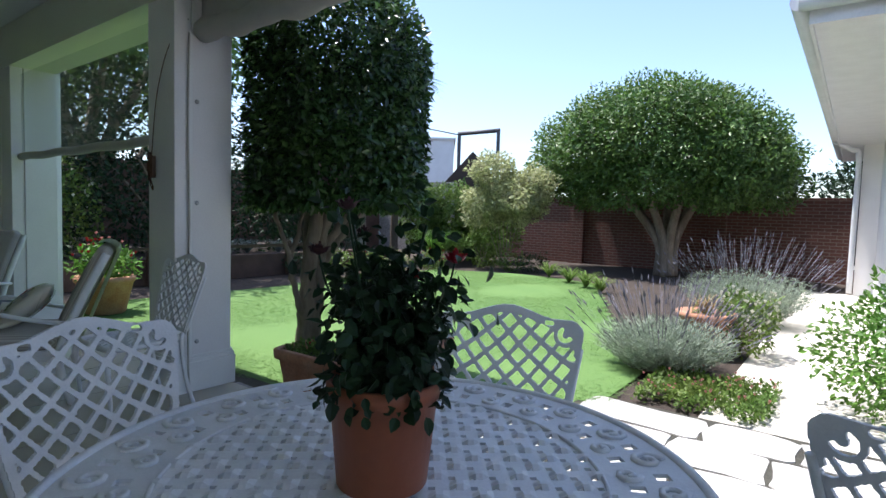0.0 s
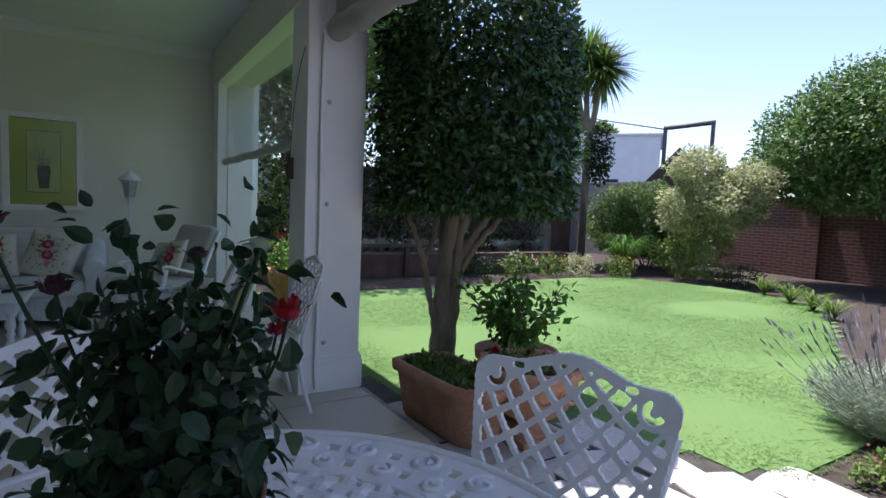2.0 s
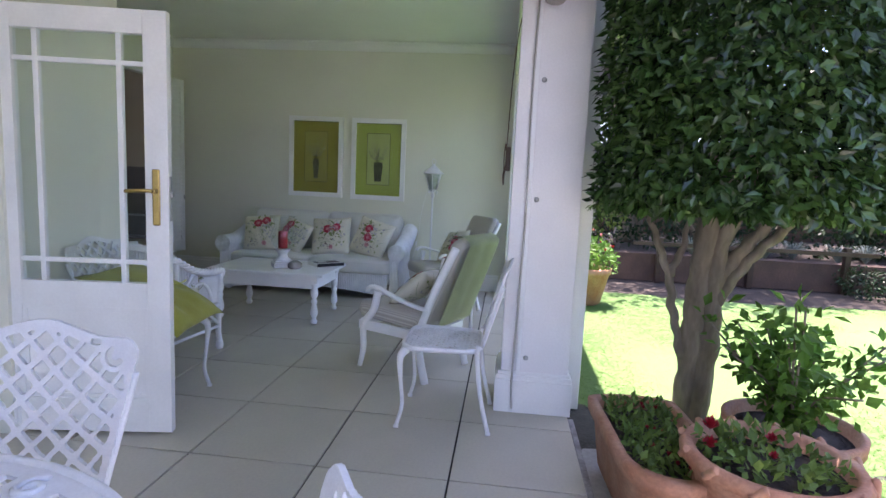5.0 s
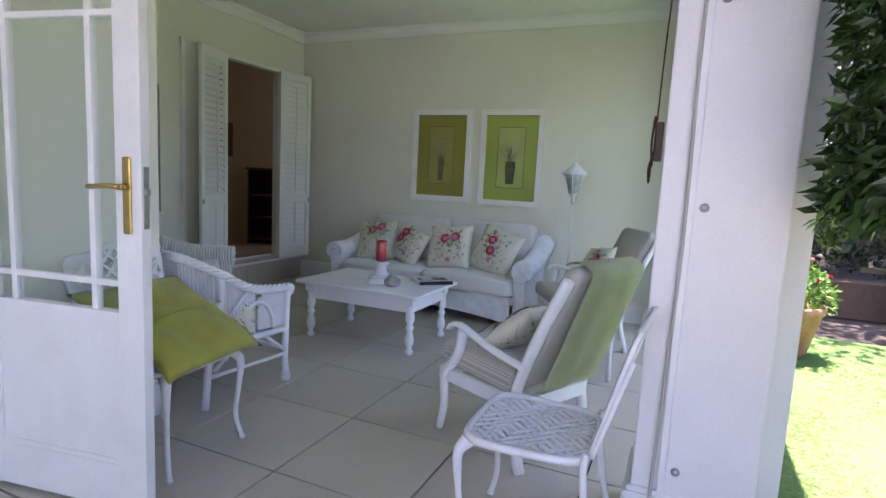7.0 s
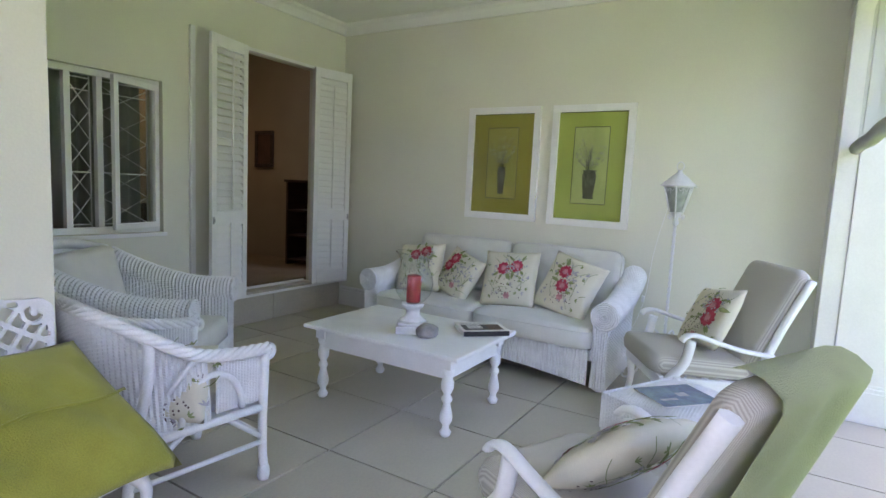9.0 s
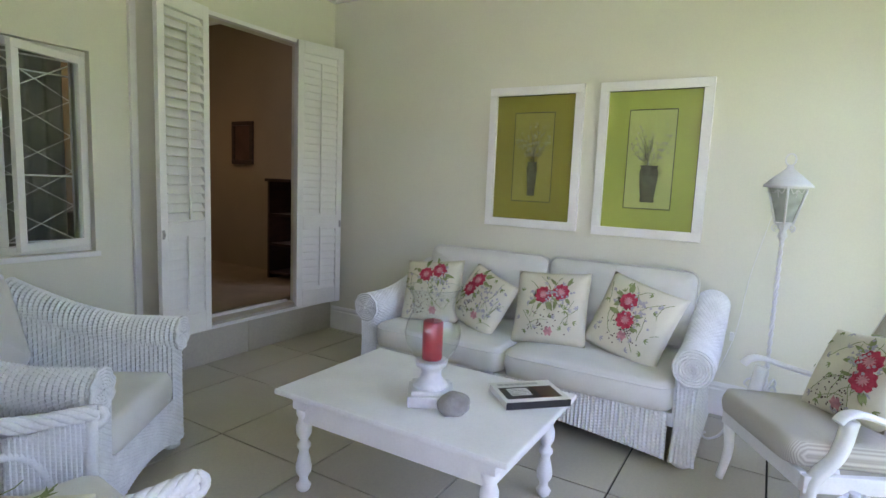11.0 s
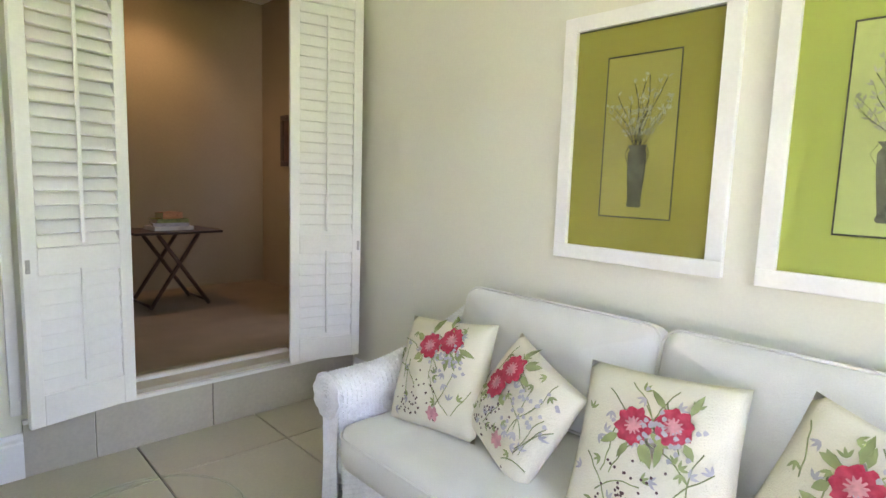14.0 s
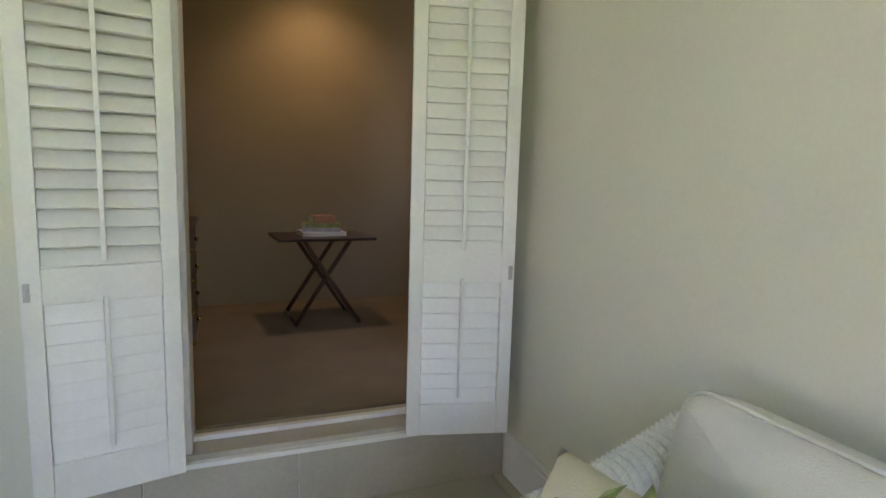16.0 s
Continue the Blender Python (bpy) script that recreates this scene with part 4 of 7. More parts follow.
# ---- small wicker table and magazine ----
HM = pose(-4.86, 1.06, 0, 0, 0, -28)
root = thing("wicker_side_table", HM, "small white wicker side table with rounded top", "side table")
def htop(u, v):
    return (-0.25 + 0.5 * u, -0.2 + 0.4 * v, 0.45 - 0.02 * (abs(2 * u - 1) ** 6 + abs(2 * v - 1) ** 6))
weave("tabletop", htop, 32, 26, 0.0045, M_WICKER, root)
for nm, f in (("side_panel", lambda u, v: (-0.25 + 0.5 * u, 0.2, 0.28 + 0.16 * v)), ("side_panel", lambda u, v: (0.25 - 0.5 * u, -0.2, 0.28 + 0.16 * v)),
              ("end_panel", lambda u, v: (0.25, 0.2 - 0.4 * u, 0.28 + 0.16 * v)), ("end_panel", lambda u, v: (-0.25, -0.2 + 0.4 * u, 0.28 + 0.16 * v))):
    weave(nm, f, 28, 9, 0.0045, M_WICKER, root)
for sx in (-1, 1):
    for sy in (-1, 1):
        bm = BM(); tube(bm, [(sx * 0.24, sy * 0.19, 0), (sx * 0.235, sy * 0.185, 0.2), (sx * 0.24, sy * 0.19, 0.44)], 0.016, 8)
        part("leg", bm, M_WICKER, root)
root = thing("magazine", HM @ pose(0.02, 0.0, 0.456, 0, 0, -14), "glossy blue magazine on the wicker side table", "magazine")
bm = BM(); box(bm, -0.14, -0.105, 0, 0.14, 0.105, 0.005, bev=0.001); part("pages", bm, M_PAPER, root)
bm = BM(); box(bm, -0.141, -0.106, 0.005, 0.141, 0.106, 0.0062); part("cover", bm, M_BLUE, root, "blue and green cover")
bm = BM(); box(bm, -0.05, -0.02, 0.0064, 0.0, 0.02, 0.0068); box(bm, 0.03, 0.03, 0.0064, 0.11, 0.05, 0.0068); part("cover_patch", bm, M_GREYP, root, "pale printed patches")

# ---- open-armed wicker chair ----
IM = pose(-3.66, -0.76, 0, 0, 0, 84)
root = thing("wicker_armchair", IM, "white open-frame wicker armchair with floral round cushion", "armchair")
# +y is the front; rim runs over the back and down to the arms
rim = spline([(-0.29, 0.30, 0.585), (-0.31, 0.12, 0.60), (-0.32, -0.04, 0.635), (-0.30, -0.20, 0.725), (-0.18, -0.32, 0.80), (0, -0.35, 0.815), (0.18, -0.32, 0.80), (0.30, -0.20, 0.725), (0.32, -0.04, 0.635), (0.31, 0.12, 0.60), (0.29, 0.30, 0.585)], 8)
bm = BM()
for k in range(5):
    tube(bm, [p + Vector((0.016 * math.cos(0.7 * i + k * 1.26), 0.0, 0.016 * math.sin(0.7 * i + k * 1.26))) for i, p in enumerate(rim)], 0.012, 6)
for s in (-1, 1):
    tube(bm, [(s * 0.29 + 0.0, 0.30 + 0.022 * math.sin(a), 0.57 + 0.024 * math.cos(a)) for a in [i * 0.5 for i in range(12)]], 0.016, 6)
part("rolled_rim", bm, M_WICKER, root, "braided white wicker rim")
def iback(u, v):
    a = math.pi * (u - 0.5)
    zt = 0.56 + 0.235 * math.cos(a * 0.95) ** 0.8
    return (0.295 * math.sin(a) * (1 + 0.05 * v), 0.05 - 0.38 * math.cos(a) - 0.03 * v + 0.0, 0.34 + (zt - 0.34) * v)
weave("back_panel", iback, 56, 28, 0.0062, M_WICKER, root)
for s in (-1, 1):
    def side(u, v, s=s):
        return (s * 0.285, 0.07 + 0.215 * u, 0.36 + 0.215 * v)
    weave("arm_panel", side, 16, 16, 0.0055, M_WICKER, root)
    bm = BM(); tube(bm, spline([(s * 0.29, 0.285, 0.57), (s * 0.285, 0.28, 0.35), (s * 0.27, 0.29, 0.15), (s * 0.28, 0.29, 0.06)], 5), 0.02, 8)
    lathe(bm, [(0.022, 0), (0.028, 0.02), (0.026, 0.05), (0.018, 0.07)], 10, pose(s * 0.28, 0.29, 0))
    part("front_leg", bm, M_WICKER, root)
    bm = BM(); tube(bm, spline([(s * 0.27, -0.27, 0), (s * 0.27, -0.24, 0.3), (s * 0.30, -0.2, 0.55), (s * 0.3, -0.19, 0.71)], 5), 0.02, 8)
    part("back_leg", bm, M_WICKER, root)
    bm = BM(); tube(bm, [(s * 0.275, 0.28, 0.17), (s * 0.275, -0.25, 0.17)], 0.011, 7)
    tube(bm, [(s * 0.28, 0.27, 0.2), (s * 0.28, 0.12, 0.32)], 0.011, 7)
    tube(bm, [(s * 0.28, -0.22, 0.2), (s * 0.28, -0.06, 0.32)], 0.011, 7)
    tube(bm, [(s * 0.295, 0.05 + 0.0 - 0.125 * math.cos(a), 0.36 + 0.17 * math.sin(a)) for a in [math.pi * i / 14 for i in range(15)]], 0.013, 7)
    tube(bm, [(s * 0.30, -0.13, 0.5), (s * 0.315, -0.02, 0.63)], 0.011, 7)
    part("side_brace", bm, M_WICKER, root)
bm = BM(); tube(bm, [(-0.27, 0.285, 0.2), (0.27, 0.285, 0.2)], 0.011, 7); tube(bm, [(-0.28, 0.29, 0.33), (0.28, 0.29, 0.33)], 0.018, 8); tube(bm, [(-0.28, -0.24, 0.33), (0.28, -0.24, 0.33)], 0.018, 8)
for s in (-1, 1):
    tube(bm, [(s * 0.285, -0.24, 0.33), (s * 0.285, 0.29, 0.33)], 0.018, 8)
part("seat_frame", bm, M_WICKER, root)
bm = BM(); box(bm, -0.27, -0.23, 0.325, 0.27, 0.28, 0.342); part("seat_web", bm, M_WICKER, root)
part("seat_cushion", pad_bm(0.50, 0.50, 0.09, 0.035, 0.02, seed=9), M_CUSH, root, "white floral seat cushion", pose(0, 0.03, 0.343))
floral_pillow(IM @ pose(0.19, -0.06, 0.50, 60, 0, 40), 44, "white cushion with blue and crimson flowers in the wicker armchair", 0.30, 0.12, ((0.03, 0.02),), M_FLORAL, M_BLUE)

# ---- big wicker armchair ----
JM = pose(-4.17, -1.77, 0, 0, 0, 36)
root = thing("wicker_armchair", JM, "white wicker armchair with rolled arms and cream seat cushion", "armchair")
for s in (-1, 1):
    roll_arm(root, s * 0.34, -0.36, 0.40, s, 0.64, 0.075)
def jback(u, v):
    a = (u - 0.5) * 2
    return (-0.38 + 0.76 * u, -0.36 - 0.10 * v - 0.05 * (1 - a * a), 0.05 + (0.74 + 0.07 * (1 - a * a)) * v)
weave("back_panel", jback, 36, 32, 0.0062, M_WICKER, root)
weave("front_apron", lambda u, v: (-0.29 + 0.58 * u, 0.385, 0.05 + 0.05 * math.sin(math.pi * u) * (1 - v) + 0.22 * v), 32, 12, 0.0055, M_WICKER, root)
bm = BM(); tube(bm, spline([(-0.36, -0.40, 0.80), (-0.2, -0.49, 0.845), (0, -0.515, 0.86), (0.2, -0.49, 0.845), (0.36, -0.40, 0.80)], 6), 0.03, 10); part("back_rim", bm, M_WICKER, root)
bm = BM(); box(bm, -0.32, -0.36, 0.2, 0.32, 0.37, 0.26, bev=0.01); part("seat_deck", bm, M_WICKER, root)
part("seat_cushion", pad_bm(0.58, 0.70, 0.15, 0.04, 0.025, seed=12), M_CUSH, root, "cream canvas seat cushion", pose(0, 0.05, 0.262))
part("back_cushion", pad_bm(0.56, 0.42, 0.13, 0.045, 0.03, seed=13), M_CUSH, root, "cream canvas back cushion", pose(0, -0.33, 0.42, -76, 0, 0) @ pose(0, -0.2, 0))
for sx in (-1, 1):
    for y in (-0.3, 0.35):
        bm = BM(); lathe(bm, [(0.028, 0), (0.042, 0.012), (0.042, 0.03), (0.03, 0.045), (0.03, 0.1)], 14)
        part("bun_foot", bm, M_WICKER, root, m=pose(sx * 0.34, y, 0))

# ---- cast metal chairs ----
def cast_back():
    """Pierced cast back as one plate: broad frame, curved lattice and scrolled corners."""
    st = 0.0035
    def half(h):
        return 0.188 + 0.058 * min(1.0, h / 0.36)
    def top(u):
        q = min(1.0, abs(u) / 0.165)
        return 0.405 + 0.036 * math.cos(q * math.pi / 2) ** 2
    def solid(u, h):
        a = abs(u)
        w, t = half(h), top(u)
        if h < 0 or a > w or h > t:
            return False
        cu, ch = a - (w - 0.045), h - 0.36
        if cu > 0 and ch > 0 and math.hypot(cu, ch) > 0.046:
            return False
        # openings of the corner scroll
        du, dh = a - 0.188, h - 0.360
        rad, ang = math.hypot(du, dh), math.atan2(dh, du)
        if 0.011 < rad < 0.024 and not -0.3 < ang < 1.9:
            return False
        if math.hypot(a - 0.214, h - 0.292) < 0.0085 or math.hypot((a - 0.135) * 0.6, h - 0.392) < 0.0085:
            return False
        if math.hypot(du, dh) < 0.038:
            return True
        if h < 0.022 or a > w - 0.022 or h > t - 0.027:
            return True
        hb = h - 1.1 * u * u
        for g in (-1, 1):
            d = ((u - g * hb) / 1.414 + 0.013) % 0.050
            if d < 0.0155:
                return True
        return False
    bm = BM()
    vv = {}
    def vert(i, j):
        if (i, j) not in vv:
            u, h = i * st, j * st
            v = h / 0.385
            vv[i, j] = bm.verts.new((u, -0.205 - 0.11 * v - 0.018 * (1 - (u / 0.24) ** 2), 0.47 + h))
        return vv[i, j]
    for i in range(-72, 72):
        for j in range(0, 128):
            if solid((i + 0.5) * st, (j + 0.5) * st):
                bm.faces.new((vert(i, j), vert(i + 1, j), vert(i + 1, j + 1), vert(i, j + 1)))
    for k in range(3):
        bmesh.ops.smooth_vert(bm, verts=[v for v in bm.verts if v.is_boundary], factor=0.5, use_axis_x=True, use_axis_y=True, use_axis_z=True)
    r = bmesh.ops.extrude_face_region(bm, geom=bm.faces[:])
    for v in r["geom"]:
        if isinstance(v, bmesh.types.BMVert):
            v.co.y -= 0.011
    return bm


def cast_chair(m, label):
    """Lattice-back cast aluminium chair; faces +y."""
    root = thing("cast_chair", m, label, "chair", "white cast metal patio chairs")
    part("lattice_back", cast_back(), M_IRON, root)
    for s in (-1, 1):
        bm = BM(); tube(bm, [(s * (0.184 + 0.058 * min(1, h / 0.36)), -0.222 - 0.11 * h / 0.385, 0.46 + h) for h in [0.03 * i for i in range(12)]], 0.009, 6)
        part("back_post", bm, M_IRON, root)
    for s in (-1, 1):
        bm = BM(); tube(bm, spline([(s * 0.185, -0.205, 0.47), (s * 0.185, -0.20, 0.40), (s * 0.19, -0.225, 0.2), (s * 0.205, -0.275, 0.005)], 6), 0.0125, 7)
        lathe(bm, [(0.015, 0), (0.015, 0.012)], 8, pose(s * 0.205, -0.275, 0))
        part("back_leg", bm, M_IRON, root)
        bm = BM(); tube(bm, spline([(s * 0.195, 0.175, 0.425), (s * 0.215, 0.20, 0.38), (s * 0.21, 0.195, 0.26), (s * 0.20, 0.185, 0.12), (s * 0.215, 0.21, 0.008)], 6), [0.026 - 0.015 * min(1, i / 12) for i in range(25)], 8)
        lathe(bm, [(0.015, 0), (0.015, 0.012)], 8, pose(s * 0.215, 0.21, 0))
        part("front_leg", bm, M_IRON, root)
    def rim(a):
        ca, sa = math.cos(a), math.sin(a)
        k = (abs(ca) ** 5 + abs(sa) ** 5) ** (-1 / 5)
        return (0.215 * k * ca * (1 + 0.06 * sa), -0.005 + 0.205 * k * sa, 0.437)
    bm = BM(); tube(bm, [rim(2 * math.pi * i / 40) for i in range(40)], 0.013, 6, closed=True, flat=1.2)
    part("seat_rim", bm, M_IRON, root)
    bm = BM()
    for sgn in (-1, 1):
        for k in range(-9, 10):
            run = []
            for i in range(25):
                q = i / 24 - 0.5
                x, y = (k * 0.042 + sgn * q * 0.42) , q * 0.42
                if abs(x) < 0.205 and abs(y) < 0.2:
                    run.append((x, y - 0.005, 0.437 + 0.003 * math.cos(i + k)))
            if len(run) > 2:
                tube(bm, run, 0.012, 4, flat=0.35, cap=False)
    part("seat_lattice", bm, M_IRON, root)
    return root


_c = cast_chair(pose(-1.09, 0.51, 0, 0, 0, -80), "white cast metal lattice-back chair drawn up to the table")
copy_thing(_c, pose(-0.645, 1.14, 0, 0, 0, -158))["label"] = "white cast metal lattice-back chair on the garden side of the table"
copy_thing(_c, pose(0.39, 1.325, 0, 0, 0, -14.5))["label"] = "white cast metal lattice-back chair standing at the paving"
copy_thing(_c, pose(-3.14, 1.29, 0, 0, 0, 180))["label"] = "white cast metal chair standing with its back to the column"
copy_thing(_c, pose(-3.0, -0.33, 0, 0, 0, 4))["label"] = "white cast metal chair with a lime cushion against the wall"

# lime cushion hanging over the seat of the chair by the wall
bm = pillow_bm(0.56, 0.60, 0.07, 20, seed=5, wob=0.012)
for v in bm.verts:
    v.co.z -= 0.5 * max(0.0, v.co.y - 0.14) ** 1.5 + 0.10 * max(0.0, abs(v.co.x) - 0.2)
    v.co.z -= 0.004 * math.sin(20 * v.co.x + 3 * v.co.y)
root = thing("seat_cushion", pose(-3.0, -0.31, 0.61, -25, 0, 5), "lime green linen cushion slung over a chair seat", "cushion")
part("cover", bm, M_LIME, root)
bm = BM(); tube(bm, [(-0.25 + 0.05 * i, 0.02 + 0.012 * math.sin(i), 0.047 - 0.06 * max(0, abs(-0.25 + 0.05 * i) - 0.2)) for i in range(11)], 0.006, 6, flat=0.6)
part("seam", bm, M_LIME, root)

# ---- round cast metal table ----
root = thing("round_table", pose(-0.545, 0.64, 0), "round white cast metal patio table with pierced top", "table")
R = 0.585
def sink(bm, t=0.008):
    """Give a flat sheet its thickness downwards."""
    r = bmesh.ops.extrude_face_region(bm, geom=bm.faces[:])
    for v in r["geom"]:
        if isinstance(v, bmesh.types.BMVert):
            v.co.z -= t
bm = BM()
c, N = 0.0125, 33
vv = {}
def gv(i, j):
    if (i, j) not in vv:
        x, y = i * c, j * c
        a, b = (i // 3 + j // 3) % 2, 0
        h = 0.0065 if (i % 3 and j % 3) and a else 0.0
        vv[i, j] = bm.verts.new((x, y, 0.722 + h))
    return vv[i, j]
for i in range(-N, N):
    for j in range(-N, N):
        if math.hypot((i + 0.5) * c, (j + 0.5) * c) < 0.405 and not (i % 3 == 0 and j % 3 == 0):
            bm.faces.new((gv(i, j), gv(i + 1, j), gv(i + 1, j + 1), gv(i, j + 1)))
sink(bm)
part("woven_centre", bm, M_IRON, root, "pierced basket-weave table centre", pose(0, 0, 0, 0, 0, 40))
bm = BM()
S = 120
radii = [0.395, 0.41, 0.44, 0.47, 0.50, 0.53, 0.56, 0.575, 0.585]
rings = [[bm.verts.new((r * math.cos(2 * math.pi * i / S), r * math.sin(2 * math.pi * i / S), 0.7215)) for i in range(S)] for r in radii]
for k in range(len(radii) - 1):
    for i in range(S):
        if k in (2, 4) and i % 5 == (0 if k == 2 else 2):
            continue
        bm.faces.new((rings[k][i], rings[k][(i + 1) % S], rings[k + 1][(i + 1) % S], rings[k + 1][i]))
sink(bm)
part("rim_plate", bm, M_IRON, root)
bm = BM()
for i in range(24):
    a0 = 2 * math.pi * i / 24
    sg = 1 if i % 2 else -1
    for (rc, rr, tw) in ((0.515, 0.034, 1.7), (0.45, 0.024, 1.5)):
        cx, cy = rc * math.cos(a0 + 0.13 * (rc < 0.5)), rc * math.sin(a0 + 0.13 * (rc < 0.5))
        tube(bm, [(cx + rr * (1 - q / 15) * math.cos(a0 + sg * 0.72 * q), cy + rr * (1 - q / 15) * math.sin(a0 + sg * 0.72 * q), 0.7225) for q in range(int(8 * tw))], 0.0075, 5, flat=0.9)
tube(bm, [(0.578 * math.cos(2 * math.pi * i / 96), 0.578 * math.sin(2 * math.pi * i / 96), 0.719) for i in range(96)], 0.011, 7, closed=True)
tube(bm, [(0.40 * math.cos(2 * math.pi * i / 80), 0.40 * math.sin(2 * math.pi * i / 80), 0.7235) for i in range(80)], 0.005, 5, closed=True)
part("scrollwork", bm, M_IRON, root, "raised scrollwork round the rim")
for k in range(4):
    a = radians(20 + 90 * k)
    d = Vector((math.cos(a), math.sin(a), 0))
    bm = BM(); tube(bm, spline([d * 0.30 + Vector((0, 0, 0.71)), d * 0.22 + Vector((0, 0, 0.55)), d * 0.16 + Vector((0, 0, 0.3)), d * 0.28 + Vector((0, 0, 0.06)), d * 0.33 + Vector((0, 0, 0.008))], 6), 0.018, 8)
    part("leg", bm, M_IRON, root)

# ---- leafy things ----
def leaf_cloud(n, place, size, rng, fold=0.25, droop=0.0, aspect=0.5, tip=True):
    """Many single leaves, each a folded blade, at place(rng) -> (point, outward)."""
    vs, fs = [], []
    for _ in range(n):
        p, out = place(rng)
        out = Vector(out)
        d = Vector((rng.gauss(0, 1), rng.gauss(0, 1), rng.gauss(0, 1) - droop)) + out * 0.9
        d = d.normalized() if d.length > 1e-6 else Vector((0, 0, 1))
        up = (out + Vector((rng.gauss(0, .5), rng.gauss(0, .5), rng.gauss(0, .5) + 0.5)))
        s = d.cross(up)
        s = s.normalized() if s.length > 1e-6 else d.orthogonal().normalized()
        u = s.cross(d)
        l = size * rng.uniform(0.65, 1.3)
        w = l * aspect * 0.5
        b = len(vs)
        p = Vector(p)
        if not tip:
            ring = [(0.0, 0.0), (0.18, 0.72), (0.48, 1.0), (0.78, 0.62), (1.0, 0.0)]
            vs += [p + d * l * k - u * l * 0.18 * k * k for k, q in ring]
            vs += [p + d * l * k + s * w * q * g + u * (w * q * fold - l * 0.18 * k * k) for g in (1, -1) for k, q in ring[1:4]]
            fs += [(b, b + 5, b + 1), (b + 1, b + 5, b + 6, b + 2), (b + 2, b + 6, b + 7, b + 3), (b + 3, b + 7, b + 4),
                   (b, b + 1, b + 8), (b + 1, b + 2, b + 9, b + 8), (b + 2, b + 3, b + 10, b + 9), (b + 3, b + 4, b + 10)]
            continue
        vs += [p, p + d * l * 0.45 + s * w + u * w * fold, p + d * l, p + d * l * 0.45 - s * w + u * w * fold, p + d * l * 0.5]
        fs += [(b, b + 1, b + 2, b + 4), (b, b + 4, b + 2, b + 3)]
    return vs, fs


def leaf_part(name, vs, fs, material, parent, label=""):
    me = bpy.data.meshes.new(name)
    me.from_pydata(vs, [], fs)
    me.materials.append(material)
    ob = new(name, me)
    ob.parent = parent
    if label:
        ob["label"] = label
    return ob


def petals(bm, p, r, rng, layers=3):
    """A many-petalled bloom."""
    for L in range(layers):
        n = 5 + L
        for k in range(n):
            a = 2 * math.pi * k / n + L * 0.5
            rr = r * (0.35 + 0.2 * L)
            up = 1.15 - 0.28 * L
            d = Vector((math.cos(a), math.sin(a), 0))
            s = Vector((-math.sin(a), math.cos(a), 0))
            b = Vector(p)
            q = [b, b + d * rr * 0.6 + s * rr * 0.5 + Vector((0, 0, r * up * 0.7)), b + d * rr + Vector((0, 0, r * up)), b + d * rr * 0.6 - s * rr * 0.5 + Vector((0, 0, r * up * 0.7))]
            bm.faces.new([bm.verts.new(v) for v in q])


def rose_head(bm, p, r, rng):
    """Cupped rose: rings of rounded petals, the outer ones opening."""
    for L, n in enumerate((3, 4, 5, 6)):
        q = r * (0.3 + 0.22 * L)
        for k in range(n):
            a0 = 2 * math.pi * (k + 0.37 * L) / n + rng.gauss(0, 0.1)
            top = r * (1.35 - 0.16 * L) * rng.uniform(0.9, 1.08)
            rows = []
            for (f, h, wd) in ((0.25, 0.0, 0.5), (0.85, 0.35, 1.0), (1.0, 0.75, 1.0), (1.05 + 0.09 * L, 1.0, 0.6)):
                rows.append([bm.verts.new(Vector(p) + Vector((q * f * math.cos(a0 + g * wd * 3.6 / n), q * f * math.sin(a0 + g * wd * 3.6 / n), top * h))) for g in (-0.5, -0.17, 0.17, 0.5)])
            for i in range(3):
                for j in range(3):
                    bm.faces.new((rows[i][j], rows[i][j + 1], rows[i + 1][j + 1], rows[i + 1][j]))


rng = random.Random(7)
root = thing("potted_rose", pose(-0.52, 0.60, 0.727), "potted dark-leaved red rose on the round table", "potted plant")
bm = BM(); lathe(bm, [(0.078, 0.0), (0.080, 0.003), (0.094, 0.155), (0.099, 0.157), (0.101, 0.185), (0.095, 0.187), (0.091, 0.16), (0.088, 0.155)], 32)
part("plastic_pot", bm, M_PLPOT, root, "terracotta-coloured plastic pot")
bm = BM(); lathe(bm, [(0.0, 0.158), (0.091, 0.158), (0.0, 0.162)], 20, cap=False); part("soil", bm, M_SOIL, root)
stems = []
for k in range(15):
    a, t = rng.uniform(0, 6.28), rng.uniform(0.02, 0.13)
    hgt = rng.uniform(0.15, 0.30)
    e = Vector((t * math.cos(a), t * math.sin(a), 0.16 + hgt))
    pts = spline([(0.02 * math.cos(a), 0.02 * math.sin(a), 0.16), (0.5 * e.x, 0.5 * e.y, 0.16 + hgt * 0.5), e], 5)
    stems.append(pts)
    part("stem", tube(BM(), pts, 0.0028, 5), M_LEAFD, root)
def rose_at(r):
    q = r.choice(stems)
    p = q[r.randrange(2, len(q))]
    o = Vector((p.x, p.y, 0.02))
    return p + Vector((r.gauss(0, 0.03), r.gauss(0, 0.03), r.gauss(0, 0.025))), o.normalized()
vs, fs = leaf_cloud(1500, rose_at, 0.026, rng, 0.3, 0.5, 0.66, False)
def skirt_at(r):
    a = r.uniform(0, 6.28)
    q = r.uniform(0.05, 0.112)
    return Vector((q * math.cos(a), q * math.sin(a), r.uniform(0.15, 0.26))), Vector((math.cos(a), math.sin(a), -0.2))
v2, f2 = leaf_cloud(460, skirt_at, 0.027, rng, 0.3, 0.8, 0.66, False)
b0 = len(vs)
leaf_part("foliage", vs + v2, fs + [tuple(i + b0 for i in f) for f in f2], M_LEAFR, root, "dense dark green rose leaves")
